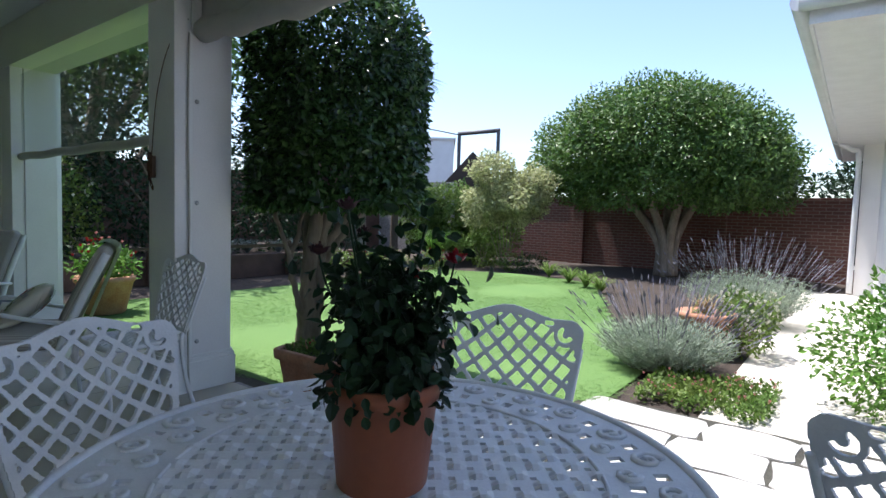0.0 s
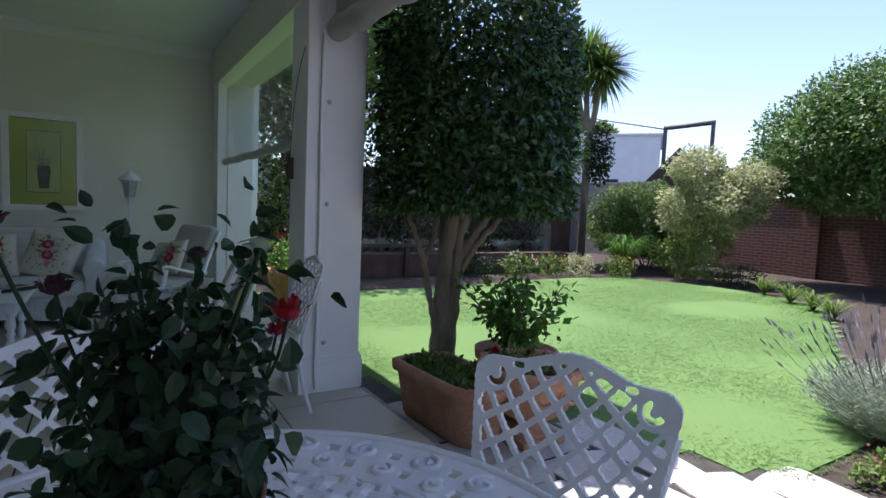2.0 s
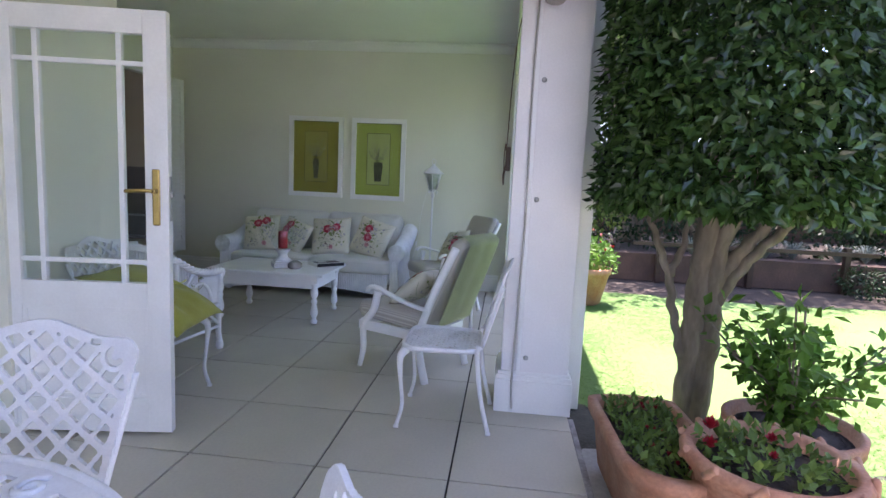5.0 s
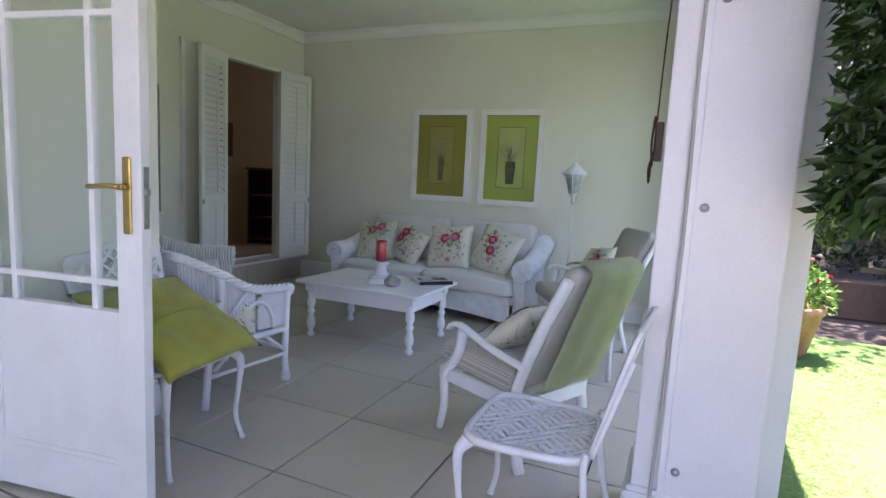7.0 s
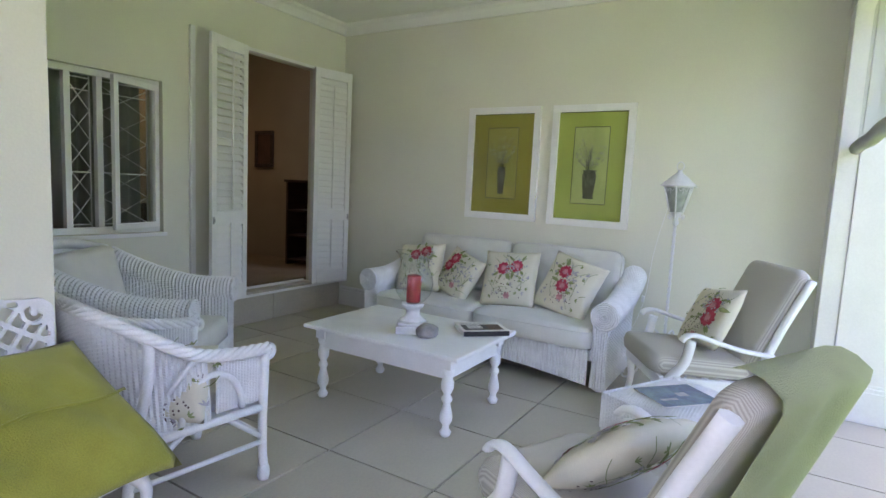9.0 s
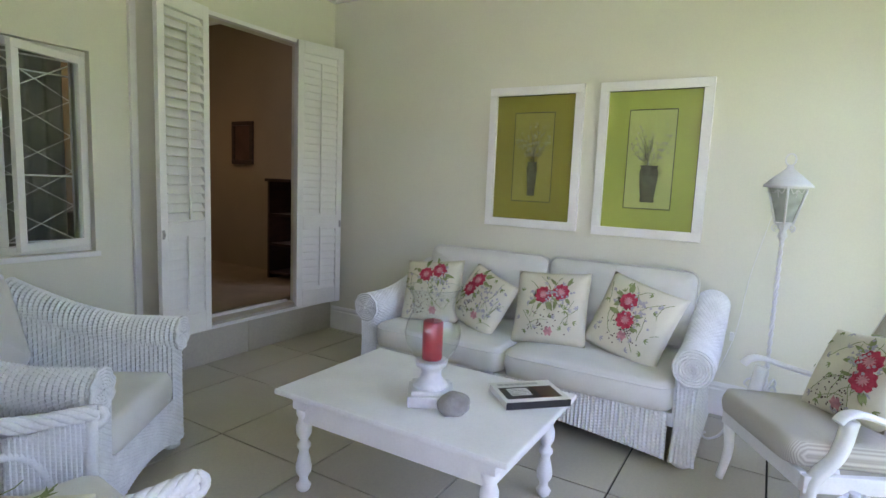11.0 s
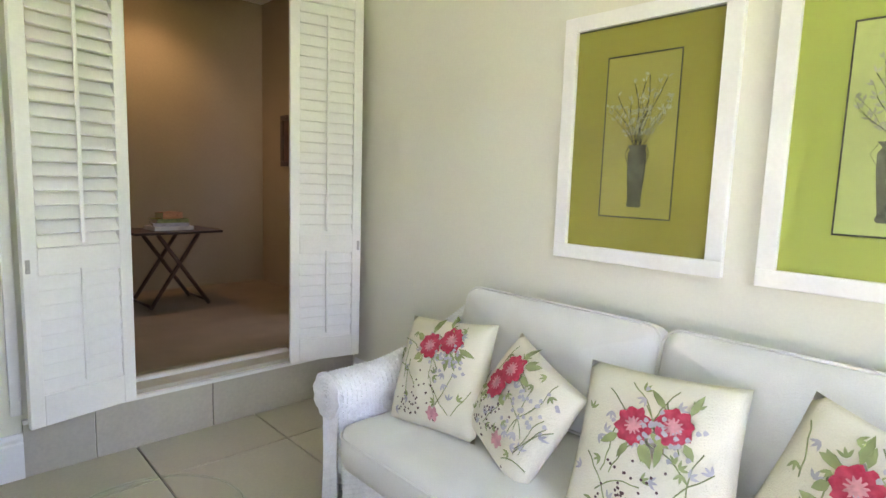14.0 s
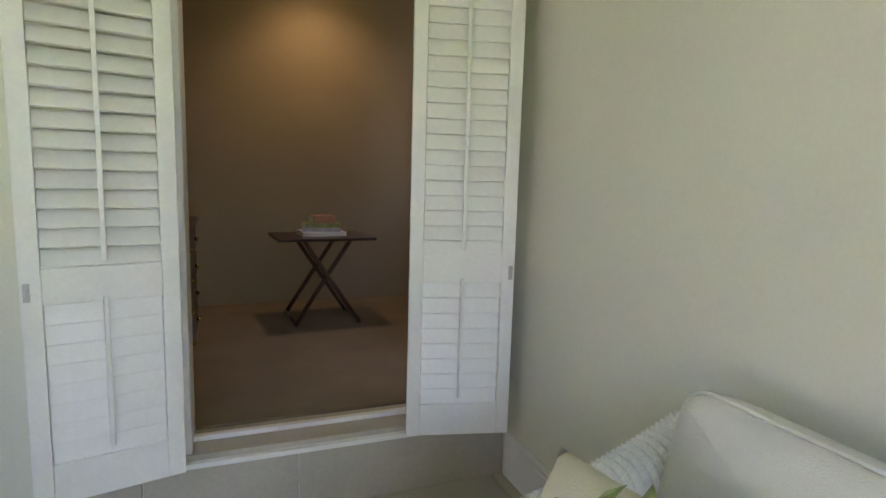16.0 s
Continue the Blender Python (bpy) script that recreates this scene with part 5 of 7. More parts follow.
for (x, y, z, r, m, tag) in ((0.07, 0.105, 0.385, 0.019, M_PETALR, "open deep red rose bloom"), (-0.10, 0.04, 0.43, 0.013, M_PETALD, "withered dark rose bud"),
                        (0.05, -0.14, 0.475, 0.015, M_PETALD, "withered dark rose bud"), (-0.06, -0.10, 0.40, 0.016, M_PETALD, "withered dark rose bud"), (-0.03, 0.12, 0.345, 0.014, M_PETALR, "small red rose bloom")):
    bm = BM(); rose_head(bm, (x, y, z), r, rng)
    part("bloom", bm, m, root, tag)
    bm = BM(); tube(bm, spline([(x * 0.4, y * 0.4, 0.25), (x * 0.85, y * 0.85, z - 0.06), (x, y, z + 0.004)], 4), 0.002, 5)
    part("flower_stem", bm, M_LEAFR, root)

# ---- open French door leaf ----
root = thing("door_leaf", pose(-2.49, -0.745, 0.015, 0, 0, 9.5), "open white glazed French door leaf with brass handle", "door", kind="structure")
# local +y runs from hinge to handle edge, thickness along x
Wd, Hd, T = 0.78, 1.985, 0.042
bm = BM()
box(bm, -T / 2, 0, 0, T / 2, 0.10, Hd, bev=0.003); box(bm, -T / 2, Wd - 0.105, 0, T / 2, Wd, Hd, bev=0.003)
box(bm, -T / 2, 0.10, Hd - 0.105, T / 2, Wd - 0.105, Hd, bev=0.003)
box(bm, -T / 2, 0.10, 0.0, T / 2, Wd - 0.105, 0.17, bev=0.003)
box(bm, -T / 2, 0.10, 0.62, T / 2, Wd - 0.105, 0.74, bev=0.003)
part("frame", bm, M_TRIM, root)
bm = BM(); box(bm, -0.012, 0.10, 0.17, 0.012, Wd - 0.105, 0.62)
part("lower_panel", bm, M_TRIM, root)
bm = BM()
for s in (-1, 1):
    for a, b, c0, d0 in ((0.12, 0.66, 0.17, 0.19), (0.12, 0.66, 0.60, 0.62), (0.10, 0.12, 0.17, 0.62), (0.655, 0.675, 0.17, 0.62)):
        box(bm, s * 0.012, a, c0, s * 0.018, b, d0, bev=0.002)
part("panel_moulding", bm, M_TRIM, root)
gz0, gz1 = 0.74, Hd - 0.105
for y in (0.20, 0.565):
    bm = BM(); box(bm, -0.014, y - 0.012, gz0, 0.014, y + 0.012, gz1, bev=0.003)
    part("glazing_bar", bm, M_TRIM, root)
for z in (gz0 + 0.10, gz1 - 0.13):
    bm = BM(); box(bm, -0.0125, 0.10, z - 0.011, 0.0125, Wd - 0.105, z + 0.011, bev=0.003)
    part("glazing_bar", bm, M_TRIM, root)
ys = (0.10, 0.188, 0.212, 0.553, 0.577, Wd - 0.105)
zs = (gz0, gz0 + 0.089, gz0 + 0.111, gz1 - 0.141, gz1 - 0.119, gz1)
for i in (0, 2, 4):
    for j in (0, 2, 4):
        bm = BM(); box(bm, -0.002, ys[i], zs[j], 0.002, ys[i + 1], zs[j + 1])
        g = part("pane", bm, M_GLASS, root); g.visible_shadow = False
for s in (-1, 1):
    bm = BM(); box(bm, s * (T / 2), Wd - 0.07, 1.02, s * (T / 2 + 0.007), Wd - 0.037, 1.28, bev=0.006)
    lathe(bm, [(0.011, 0), (0.011, 0.035)], 12, pose(s * (T / 2 + 0.006), Wd - 0.053, 1.18, 0, s * 90, 0))
    tube(bm, spline([(s * (T / 2 + 0.04), Wd - 0.053, 1.18), (s * (T / 2 + 0.046), Wd - 0.09, 1.182), (s * (T / 2 + 0.044), Wd - 0.175, 1.176)], 5), 0.0085, 8)
    part("door_handle", bm, M_BRASS, root, "brass lever handle on a long plate")
bm = BM(); box(bm, -0.011, Wd, 1.04, 0.011, Wd + 0.003, 1.25); box(bm, -0.006, Wd + 0.003, 1.155, 0.006, Wd + 0.014, 1.175)
part("lock_plate", bm, M_STEEL, root, "dark steel lock edge plate")

# ---- louvred shutters ----
def shutter(m, w, label, tilt, low_closed):
    """Louvred leaf; local x from 0 to w, faces +y, bottom at z 0."""
    root = thing("shutter", m, label, "shutter", "white louvred door shutters", "structure")
    H, T, st = 2.09, 0.032, 0.052
    zm0, zm1, zb, zt = 0.625, 0.735, 0.13, H - 0.09
    bm = BM()
    box(bm, 0, -T / 2, 0, st, T / 2, H, bev=0.003); box(bm, w - st, -T / 2, 0, w, T / 2, H, bev=0.003)
    for a, b in ((0, zb), (zm0, zm1), (zt, H)):
        box(bm, st, -T / 2, a, w - st, T / 2, b, bev=0.003)
    part("frame", bm, M_TRIM, root)
    def slats(z0, z1, n, ang):
        me = None
        for k in range(n):
            z = z0 + (z1 - z0) * (k + 0.5) / n
            mm = pose(w / 2, 0, z, ang, 0, 0)
            if me is None:
                bm = BM(); box(bm, -(w / 2 - st - 0.001), -0.0325, -0.0045, w / 2 - st - 0.001, 0.0325, 0.0045, bev=0.003)
                ob = part("slat", bm, M_TRIM, root, m=mm)
                me = ob.data
            else:
                ob = new("slat", me); ob.parent = root; ob.matrix_basis = mm
    slats(zm1, zt, 22, tilt)
    slats(zb, zm0, 8, low_closed)
    for z0, z1, off in ((zm1 + 0.02, zt - 0.06, 0.034 if abs(tilt) < 60 else 0.018), (zb + 0.03, zm0 + 0.02, 0.019)):
        bm = BM(); box(bm, w / 2 - 0.007, off, z0, w / 2 + 0.007, off + 0.011, z1, bev=0.003)
        part("tilt_rod", bm, M_TRIM, root)
    bm = BM(); box(bm, w - 0.024, T / 2, 0.64, w - 0.008, T / 2 + 0.006, 0.695, bev=0.002); box(bm, w - 0.02, T / 2 + 0.006, 0.655, w - 0.012, T / 2 + 0.016, 0.68, bev=0.003)
    part("latch", bm, M_STEEL, root, "small steel latch")
    return root


shutter(pose(-5.465, -2.505, 0.285, 0, 0, 13.5), 0.42, "open white louvred shutter with tilted slats", -54, -80)
shutter(pose(-6.27, -2.53, 0.285, 0, 0, 180 - 14) @ pose(0, 0, 0, 0, 0, 0) @ Matrix.Diagonal((1, -1, 1, 1)), 0.415, "open white louvred shutter with closed slats", -72, -72)

# ---- window with casement and burglar grille ----
wy = YB - 0.07
root = thing("window_1", pose(0, 0, 0), "white steel casement window with diamond burglar bars", "window", kind="structure")
bm = BM()
for a, b, c0, d0 in ((WX0, WX1, WZ1 - 0.045, WZ1), (WX0, WX1, WZ0, WZ0 + 0.045), (WX0, WX0 + 0.045, WZ0 + 0.045, WZ1 - 0.045), (WX1 - 0.045, WX1, WZ0 + 0.045, WZ1 - 0.045), (-4.40, -4.36, WZ0 + 0.045, WZ1 - 0.045), (-4.20, -4.16, WZ0 + 0.045, WZ1 - 0.045)):
    box(bm, a, wy - 0.025, c0, b, wy + 0.025, d0, bev=0.003)
part("window_frame", bm, M_TRIM, root)
bm = BM(); box(bm, WX0 - 0.02, YB, WZ0 - 0.03, WX1, YB + 0.02, WZ0 - 0.002, bev=0.004); part("window_sill", bm, M_TRIM, root)
bm = BM(); box(bm, -4.155, wy - 0.002, WZ0 + 0.045, WX1 - 0.045, wy + 0.002, WZ1 - 0.045)
part("pane", bm, M_GLASS, root)
cs = part("casement", box(box(box(box(BM(), 0, -0.015, 0, 0.42, 0.015, 0.04, bev=0.003), 0, -0.015, 0.99, 0.42, 0.015, 1.03, bev=0.003), 0, -0.015, 0.04, 0.04, 0.015, 0.99, bev=0.003), 0.38, -0.015, 0.04, 0.42, 0.015, 0.99, bev=0.003), M_TRIM, root, "outward open white casement", pose(WX0 + 0.035, YB - 0.01, WZ0 + 0.04, 0, 0, 20))
bm = BM(); box(bm, 0.04, -0.002, 0.04, 0.38, 0.002, 0.99); part("pane", bm, M_GLASS, cs)
bm = BM()
for x0, x1 in ((WX0 + 0.05, -4.41), (-4.35, -4.21)):
    w = x1 - x0
    for z in (WZ0 + 0.06, WZ0 + 0.42, WZ1 - 0.14, WZ1 - 0.06):
        tube(bm, [(x0, wy - 0.05, z), (x1, wy - 0.05, z)], 0.005, 5)
    for x in (x0, x1):
        tube(bm, [(x, wy - 0.05, WZ0 + 0.02), (x, wy - 0.05, WZ1 - 0.02)], 0.005, 5)
    n = 5
    for s in (0, 1):
        tube(bm, [((x0 if (i + s) % 2 else x1), wy - 0.052, WZ0 + 0.06 + (WZ1 - WZ0 - 0.14) * i / n) for i in range(n + 1)], 0.0045, 5)
part("burglar_bars", bm, M_TRIM, root, "white diamond burglar bars")
M_CURT = mat("pale_curtain", (0.50, 0.49, 0.43), 0.9, var=0.08, scale=5, fine=120, bump=0.2)
bm = BM()
G = []
for i in range(61):
    u = i / 60
    x = WX0 + 0.02 + 0.62 * u
    G.append([bm.verts.new((x, YB - 0.27 + 0.03 * math.sin(u * 44), z)) for z in (0.5, 2.2)])
for i in range(60):
    bm.faces.new((G[i][0], G[i + 1][0], G[i + 1][1], G[i][1])).smooth = True
bmesh.ops.solidify(bm, geom=bm.faces[:], thickness=0.003)
ob = part("curtain", bm, M_CURT); tagged(ob, "pale gathered curtain behind the window", "curtain")
bm = BM(); tube(bm, [(WX0 - 0.1, YB - 0.27, 2.2), (WX1 + 0.1, YB - 0.27, 2.2)], 0.012, 8)
ob = part("curtain_rod", bm, M_BROWNW); tagged(ob, "dark curtain rod fixed above the window", "curtain rod")

# ---- blinds and column fittings ----
root = thing("roller_blind", pose(0, 0, 0), "half-lowered clear blind with canvas hem roll", "blind")
bm = BM(); box(bm, -6.44, 1.700, 1.66, -3.61, 1.702, 2.44)
g = part("sheet", bm, M_PVC, root, "clear weatherproof blind sheet"); g.visible_shadow = False
bm = BM(); tube(bm, [(-6.45 + 2.84 * i / 20, 1.70, 1.642 + 0.006 * math.sin(i * 1.1)) for i in range(21)], 0.036, 12)
part("hem_roll", bm, M_CANVAS, root, "rolled canvas hem")
root = thing("roller_blind", pose(0, 0, 0), "rolled-up canvas blind under the beam", "blind")
bm = BM()
pts = [(-3.24 + 4.7 * i / 60, 1.78 + 0.004 * math.sin(i), 2.305 + 0.014 * math.sin(i * 0.9) - 0.02 * math.sin(math.pi * i / 60)) for i in range(61)]
tube(bm, pts, [0.07 + 0.008 * math.sin(i * 1.7) for i in range(61)], 14)
part("canvas_roll", bm, M_CANVAS, root, "sagging roll of cream canvas")
bm = BM(); box(bm, -3.24, 1.77, 2.33, 1.5, 1.785, 2.502)
part("canvas_flap", bm, M_CANVAS, root)
for (x, zs_) in ((-3.2505, (0.325, 1.226, 1.867)),):
    for z in zs_:
        bm = BM(); lathe(bm, [(0.0, 0.010), (0.009, 0.009), (0.014, 0.004), (0.015, 0.0)][::-1], 14, pose(x - 0.017, 1.753, z, 0, 90, 0), cap=False)
        ob = part("blind_stud", bm, M_STEEL); tagged(ob, "round steel press stud on the column", "stud", "column studs")
bm = BM(); box(bm, -3.268, 1.700, 0.21, -3.262, 1.722, 2.3, bev=0.002)
bm2 = BM()
tube(bm2, spline([(-3.262, 1.70, 2.28), (-3.265, 1.695, 1.7), (-3.26, 1.70, 1.1), (-3.26, 1.69, 0.6), (-3.235, 1.68, 0.2), (-3.24, 1.69, 0.03)], 6), 0.006, 6)
ob = part("blind_guide", bm, M_TRIM); tagged(ob, "white blind guide strip on the column", "guide strip")
ob = part("blind_strap", bm2, M_CANVAS); tagged(ob, "loose canvas strap hanging down the column", "strap")
root = thing("cord_cleat", pose(-3.50, 1.585, 1.45), "brown blind cord wound on a cleat", "cleat")
bm = BM(); box(bm, -0.018, -0.012, -0.07, 0.018, 0.013, 0.07, bev=0.004); part("cleat_body", bm, M_BROWNW, root)
bm = BM()
for k in range(7):
    o = 0.004 * k
    tube(bm, spline([(-0.012 + o, -0.018, -0.09), (-0.016 + o, -0.024, 0.0), (-0.012 + o, -0.018, 0.09), (-0.006 + o, -0.012, 0.0), (-0.012 + o, -0.018, -0.09)], 5), 0.0035, 5)
for k in range(2):
    tube(bm, spline([(0.0, -0.02, -0.06), (0.03 + 0.01 * k, -0.025, -0.10), (0.05, -0.02, -0.13 - 0.02 * k), (0.02, -0.02, -0.125), (0.0, -0.02, -0.08)], 5), 0.0035, 5)
part("cord_loop", bm, M_CORD, root, "hanging loops of brown cord")
bm = BM(); tube(bm, spline([(0.01, -0.012, 0.06), (0.06, 0.0, 0.45), (0.16, 0.03, 0.75), (0.22, 0.12, 0.92)], 6), 0.003, 5); part("pull_cord", bm, M_CORD, root)

# ---- inner room ----
root = thing("folding_table", pose(-6.22, -4.42, IZ, 0, 0, 4), "small dark wooden folding table with crossed legs", "folding table")
bm = BM(); box(bm, -0.33, -0.24, 0.585, 0.33, 0.24, 0.605, bev=0.004); part("tabletop", bm, M_DARKWOOD, root)
for y in (-0.19, 0.19):
    for s in (-1, 1):
        bm = BM(); tube(bm, [(-s * 0.22, y + 0.012 * s, 0.01), (s * 0.16, y + 0.012 * s, 0.585)], 0.016, 6); part("leg", bm, M_BROWNW, root)
bm = BM()
for x in (-0.22, 0.22):
    tube(bm, [(x, -0.19, 0.03), (x, 0.19, 0.03)], 0.011, 6)
part("stretcher", bm, M_BROWNW, root)
for k, (w, d, h, z, mt, rz) in enumerate(((0.30, 0.22, 0.03, 0.606, M_PAPER, 5), (0.26, 0.20, 0.025, 0.637, M_GREYP, -7), (0.24, 0.18, 0.03, 0.663, M_GREENP, 3), (0.16, 0.12, 0.05, 0.694, M_TERRA, 12))):
    root = thing("stacked_book", pose(-6.22, -4.42, IZ + z, 0, 0, rz), "book in a small stack on the folding table", "book", "stacked books")
    bm = BM(); box(bm, -w / 2 + 0.004, -d / 2, 0.003, w / 2 - 0.003, d / 2 - 0.004, h - 0.003); part("pages", bm, M_PAPER, root)
    bm = BM(); box(bm, -w / 2, -d / 2 - 0.002, 0, w / 2, d / 2, 0.003); box(bm, -w / 2, -d / 2 - 0.002, h - 0.003, w / 2, d / 2, h); box(bm, -w / 2, d / 2, 0, w / 2, d / 2 + 0.003, h)
    part("cover", bm, mt, root)
root = thing("chest_of_drawers", pose(-5.19, -3.75, IZ) @ Matrix.Diagonal((1, 1, 0.84, 1)), "dark wooden chest of drawers against the inner wall", "chest")
bm = BM(); box(bm, -0.22, -0.45, 0.06, 0.22, 0.45, 0.86, bev=0.006); part("body", bm, M_DARKWOOD, root)
bm = BM(); box(bm, -0.25, -0.48, 0.86, 0.24, 0.48, 0.89, bev=0.008); part("top", bm, M_DARKWOOD, root)
for k in range(4):
    bm = BM(); box(bm, -0.235, -0.42, 0.10 + 0.19 * k, -0.221, 0.42, 0.27 + 0.19 * k, bev=0.004)
    d = part("drawer", bm, M_DARKWOOD, root)
    for y in (-0.25, 0.25):
        bm = BM(); lathe(bm, [(0.008, 0), (0.016, 0.012), (0.012, 0.022)], 10, pose(-0.236, y, 0.185 + 0.19 * k, 0, -90, 0)); part("knob", bm, M_BRASS, d)
for sx in (-0.18, 0.18):
    for sy in (-0.4, 0.4):
        bm = BM(); lathe(bm, [(0.025, 0), (0.035, 0.03), (0.03, 0.062)], 10, pose(sx, sy, 0)); part("foot", bm, M_DARKWOOD, root)
root = thing("framed_picture", pose(IX, -4.42, 1.68), "dark framed picture on the ochre wall", "picture")
bm = BM()
for a, b, c0, d0 in ((-0.17, 0.17, 0.19, 0.235), (-0.17, 0.17, -0.235, -0.19), (-0.17, -0.125, -0.19, 0.19), (0.125, 0.17, -0.19, 0.19)):
    box(bm, 0.001, a, c0, 0.03, b, d0, bev=0.004)
part("frame", bm, M_DARKWOOD, root)
bm = BM(); box(bm, 0.002, -0.125, -0.19, 0.012, 0.125, 0.19); part("print", bm, M_BROWNW, root)
root = thing("cabinet", pose(IX + 0.17, -3.35, IZ), "dark wooden cabinet with shelves beside the doorway", "cabinet")
bm = BM()
for a in ((-0.15, -0.32, 0, 0.15, -0.29, 0.98), (-0.15, 0.29, 0, 0.15, 0.32, 0.98), (-0.15, -0.29, 0.02, -0.135, 0.29, 0.98), (-0.17, -0.34, 0.98, 0.17, 0.34, 1.01)):
    box(bm, *a, bev=0.003)
part("carcass", bm, M_DARKWOOD, root)
for z in (0.05, 0.34, 0.64):
    bm = BM(); box(bm, -0.135, -0.29, z, 0.14, 0.29, z + 0.02); part("shelf", bm, M_DARKWOOD, root)
# ceiling lamp of the inner room
root = thing("ceiling_light", pose(-6.2, -4.5, 3.0), "small warm ceiling spotlight in the inner room", "ceiling light")
bm = BM(); lathe(bm, [(0.05, -0.09), (0.055, -0.08), (0.055, 0.0)], 16); part("housing", bm, M_BRASS, root)
M_BULB = bpy.data.materials.new("warm_bulb"); M_BULB.use_nodes = True
_b = M_BULB.node_tree.nodes["Principled BSDF"]; _b.inputs["Emission Color"].default_value = (1, 0.7, 0.35, 1); _b.inputs["Emission Strength"].default_value = 8
_ld = bpy.data.lights.new("room_spot", "SPOT")
_ld.energy, _ld.color, _ld.spot_size, _ld.spot_blend, _ld.shadow_soft_size = 1.7, (1.0, 0.74, 0.44), radians(120), 0.8, 0.04
new("room_spot", _ld).matrix_world = look((-6.2, -4.5, 2.89), (-6.3, -4.75, 1.0))
bm = BM(); lathe(bm, [(0.0, -0.095), (0.04, -0.093), (0.042, -0.09)], 14, cap=False); part("bulb", bm, M_BULB, root)

# ---- garden ----
def lawn_edge(x):
    """Edge between paving and lawn: y for a given x."""
    pts = ((-4.0, 2.05), (-3.1, 2.3), (-2.2, 2.95), (-1.36, 3.36), (-1.0, 3.68), (-0.3, 3.75))
    if x <= pts[0][0]:
        return 2.02
    for (a, b), (c, d) in zip(pts, pts[1:]):
        if x <= c:
            return b + (d - b) * (x - a) / (c - a)
    return 3.75


def in_lawn(x, y):
    if y < lawn_edge(x) or x < -7.5 - 0.15 * math.sin(y) or y > 9.9 + 0.5 * math.sin(x * 0.9):
        return False
    # planting bed that runs from the lavender to the far shrubs
    return x < -1.15 - max(0.0, (y - 4.2)) * 0.46


bm = BM()
box(bm, -400, YE, -0.4, 400, 900, GZ - 0.012)
setting("ground", bm, M_SOIL, "dark garden soil", "ground")
bm = BM()
st = 0.15
for i in range(-60, 20):
    for j in range(12, 75):
        x, y = i * st, j * st
        if in_lawn(x + st / 2, y + st / 2):
            q = [bm.verts.new((x + a * st, y + b * st, GZ + 0.012 * noise.noise(Vector((x + a * st, y + b * st, 0)) * 0.8))) for a, b in ((0, 0), (1, 0), (1, 1), (0, 1))]
            bm.faces.new(q)
bmesh.ops.remove_doubles(bm, verts=bm.verts[:], dist=0.001)
setting("lawn", bm, M_GRASS, "bright green mown lawn", "lawn")
rng = random.Random(21)
vs, fs = [], []
while len(fs) < 90000:
    # denser towards the house
    y = 2.0 + 8.3 * rng.random() ** 1.5
    x = -7.6 + 7.0 * rng.random()
    if not in_lawn(x, y):
        continue
    h = rng.uniform(0.004, 0.011)
    a = rng.uniform(0, 6.28)
    w = 0.0025 + 0.0005 * y
    dx, dy = w * math.cos(a), w * math.sin(a)
    lx, ly = rng.gauss(0, 0.03), rng.gauss(0, 0.03)
    b = len(vs)
    vs += [(x - dx, y - dy, GZ), (x + dx, y + dy, GZ), (x + lx, y + ly, GZ + h)]
    fs.append((b, b + 1, b + 2))
ob = leaf_part("grass_blades", vs, fs, M_BLADE, None)
tagged(ob, "short bright green grass blades of the lawn", "grass", "", "stuff")

# paving
bm = BM(); box(bm, -3.9, YE + 0.002, -0.3, 3.4, 3.66, GZ - 0.006)
pavement = setting("pavement", bm, M_MORTAR, "uneven flagstone paving with mossy joints", "pavement")
bm = BM(); box(bm, -0.62, 3.662, -0.3, 0.9, 12.4, GZ - 0.004)
setting("path", bm, M_GRAVEL, "pale sunlit path along the house wing", "path")
bm = BM(); box(bm, -3.24, YE - 0.0, -0.045, 3.2, YE + 0.03, -0.002, bev=0.004)
setting("trim_floor_edge", bm, M_STONE, "grey metal floor edge strip", "edge strip")

def cloud_ellipsoid(cx, cy, cz, rx, ry, rz, shell=0.75, low=-1.0, lump=0.12, f=1.6):
    def place(r):
        while True:
            d = Vector((r.gauss(0, 1), r.gauss(0, 1), r.gauss(0, 1)))
            if d.length < 1e-3:
                continue
            d.normalize()
            if d.z < low:
                continue
            k = (shell + (1 - shell) * r.random() ** 0.6) * (1 + lump * noise.noise(d * f + Vector((cx, cy, cz))) * 2.2)
            return Vector((cx + d.x * rx * k, cy + d.y * ry * k, cz + d.z * rz * k)), d
    return place


def join(*sets):
    V, F = [], []
    for v, f in sets:
        b = len(V)
        V += v
        F += [tuple(i + b for i in q) for q in f]
    return V, F


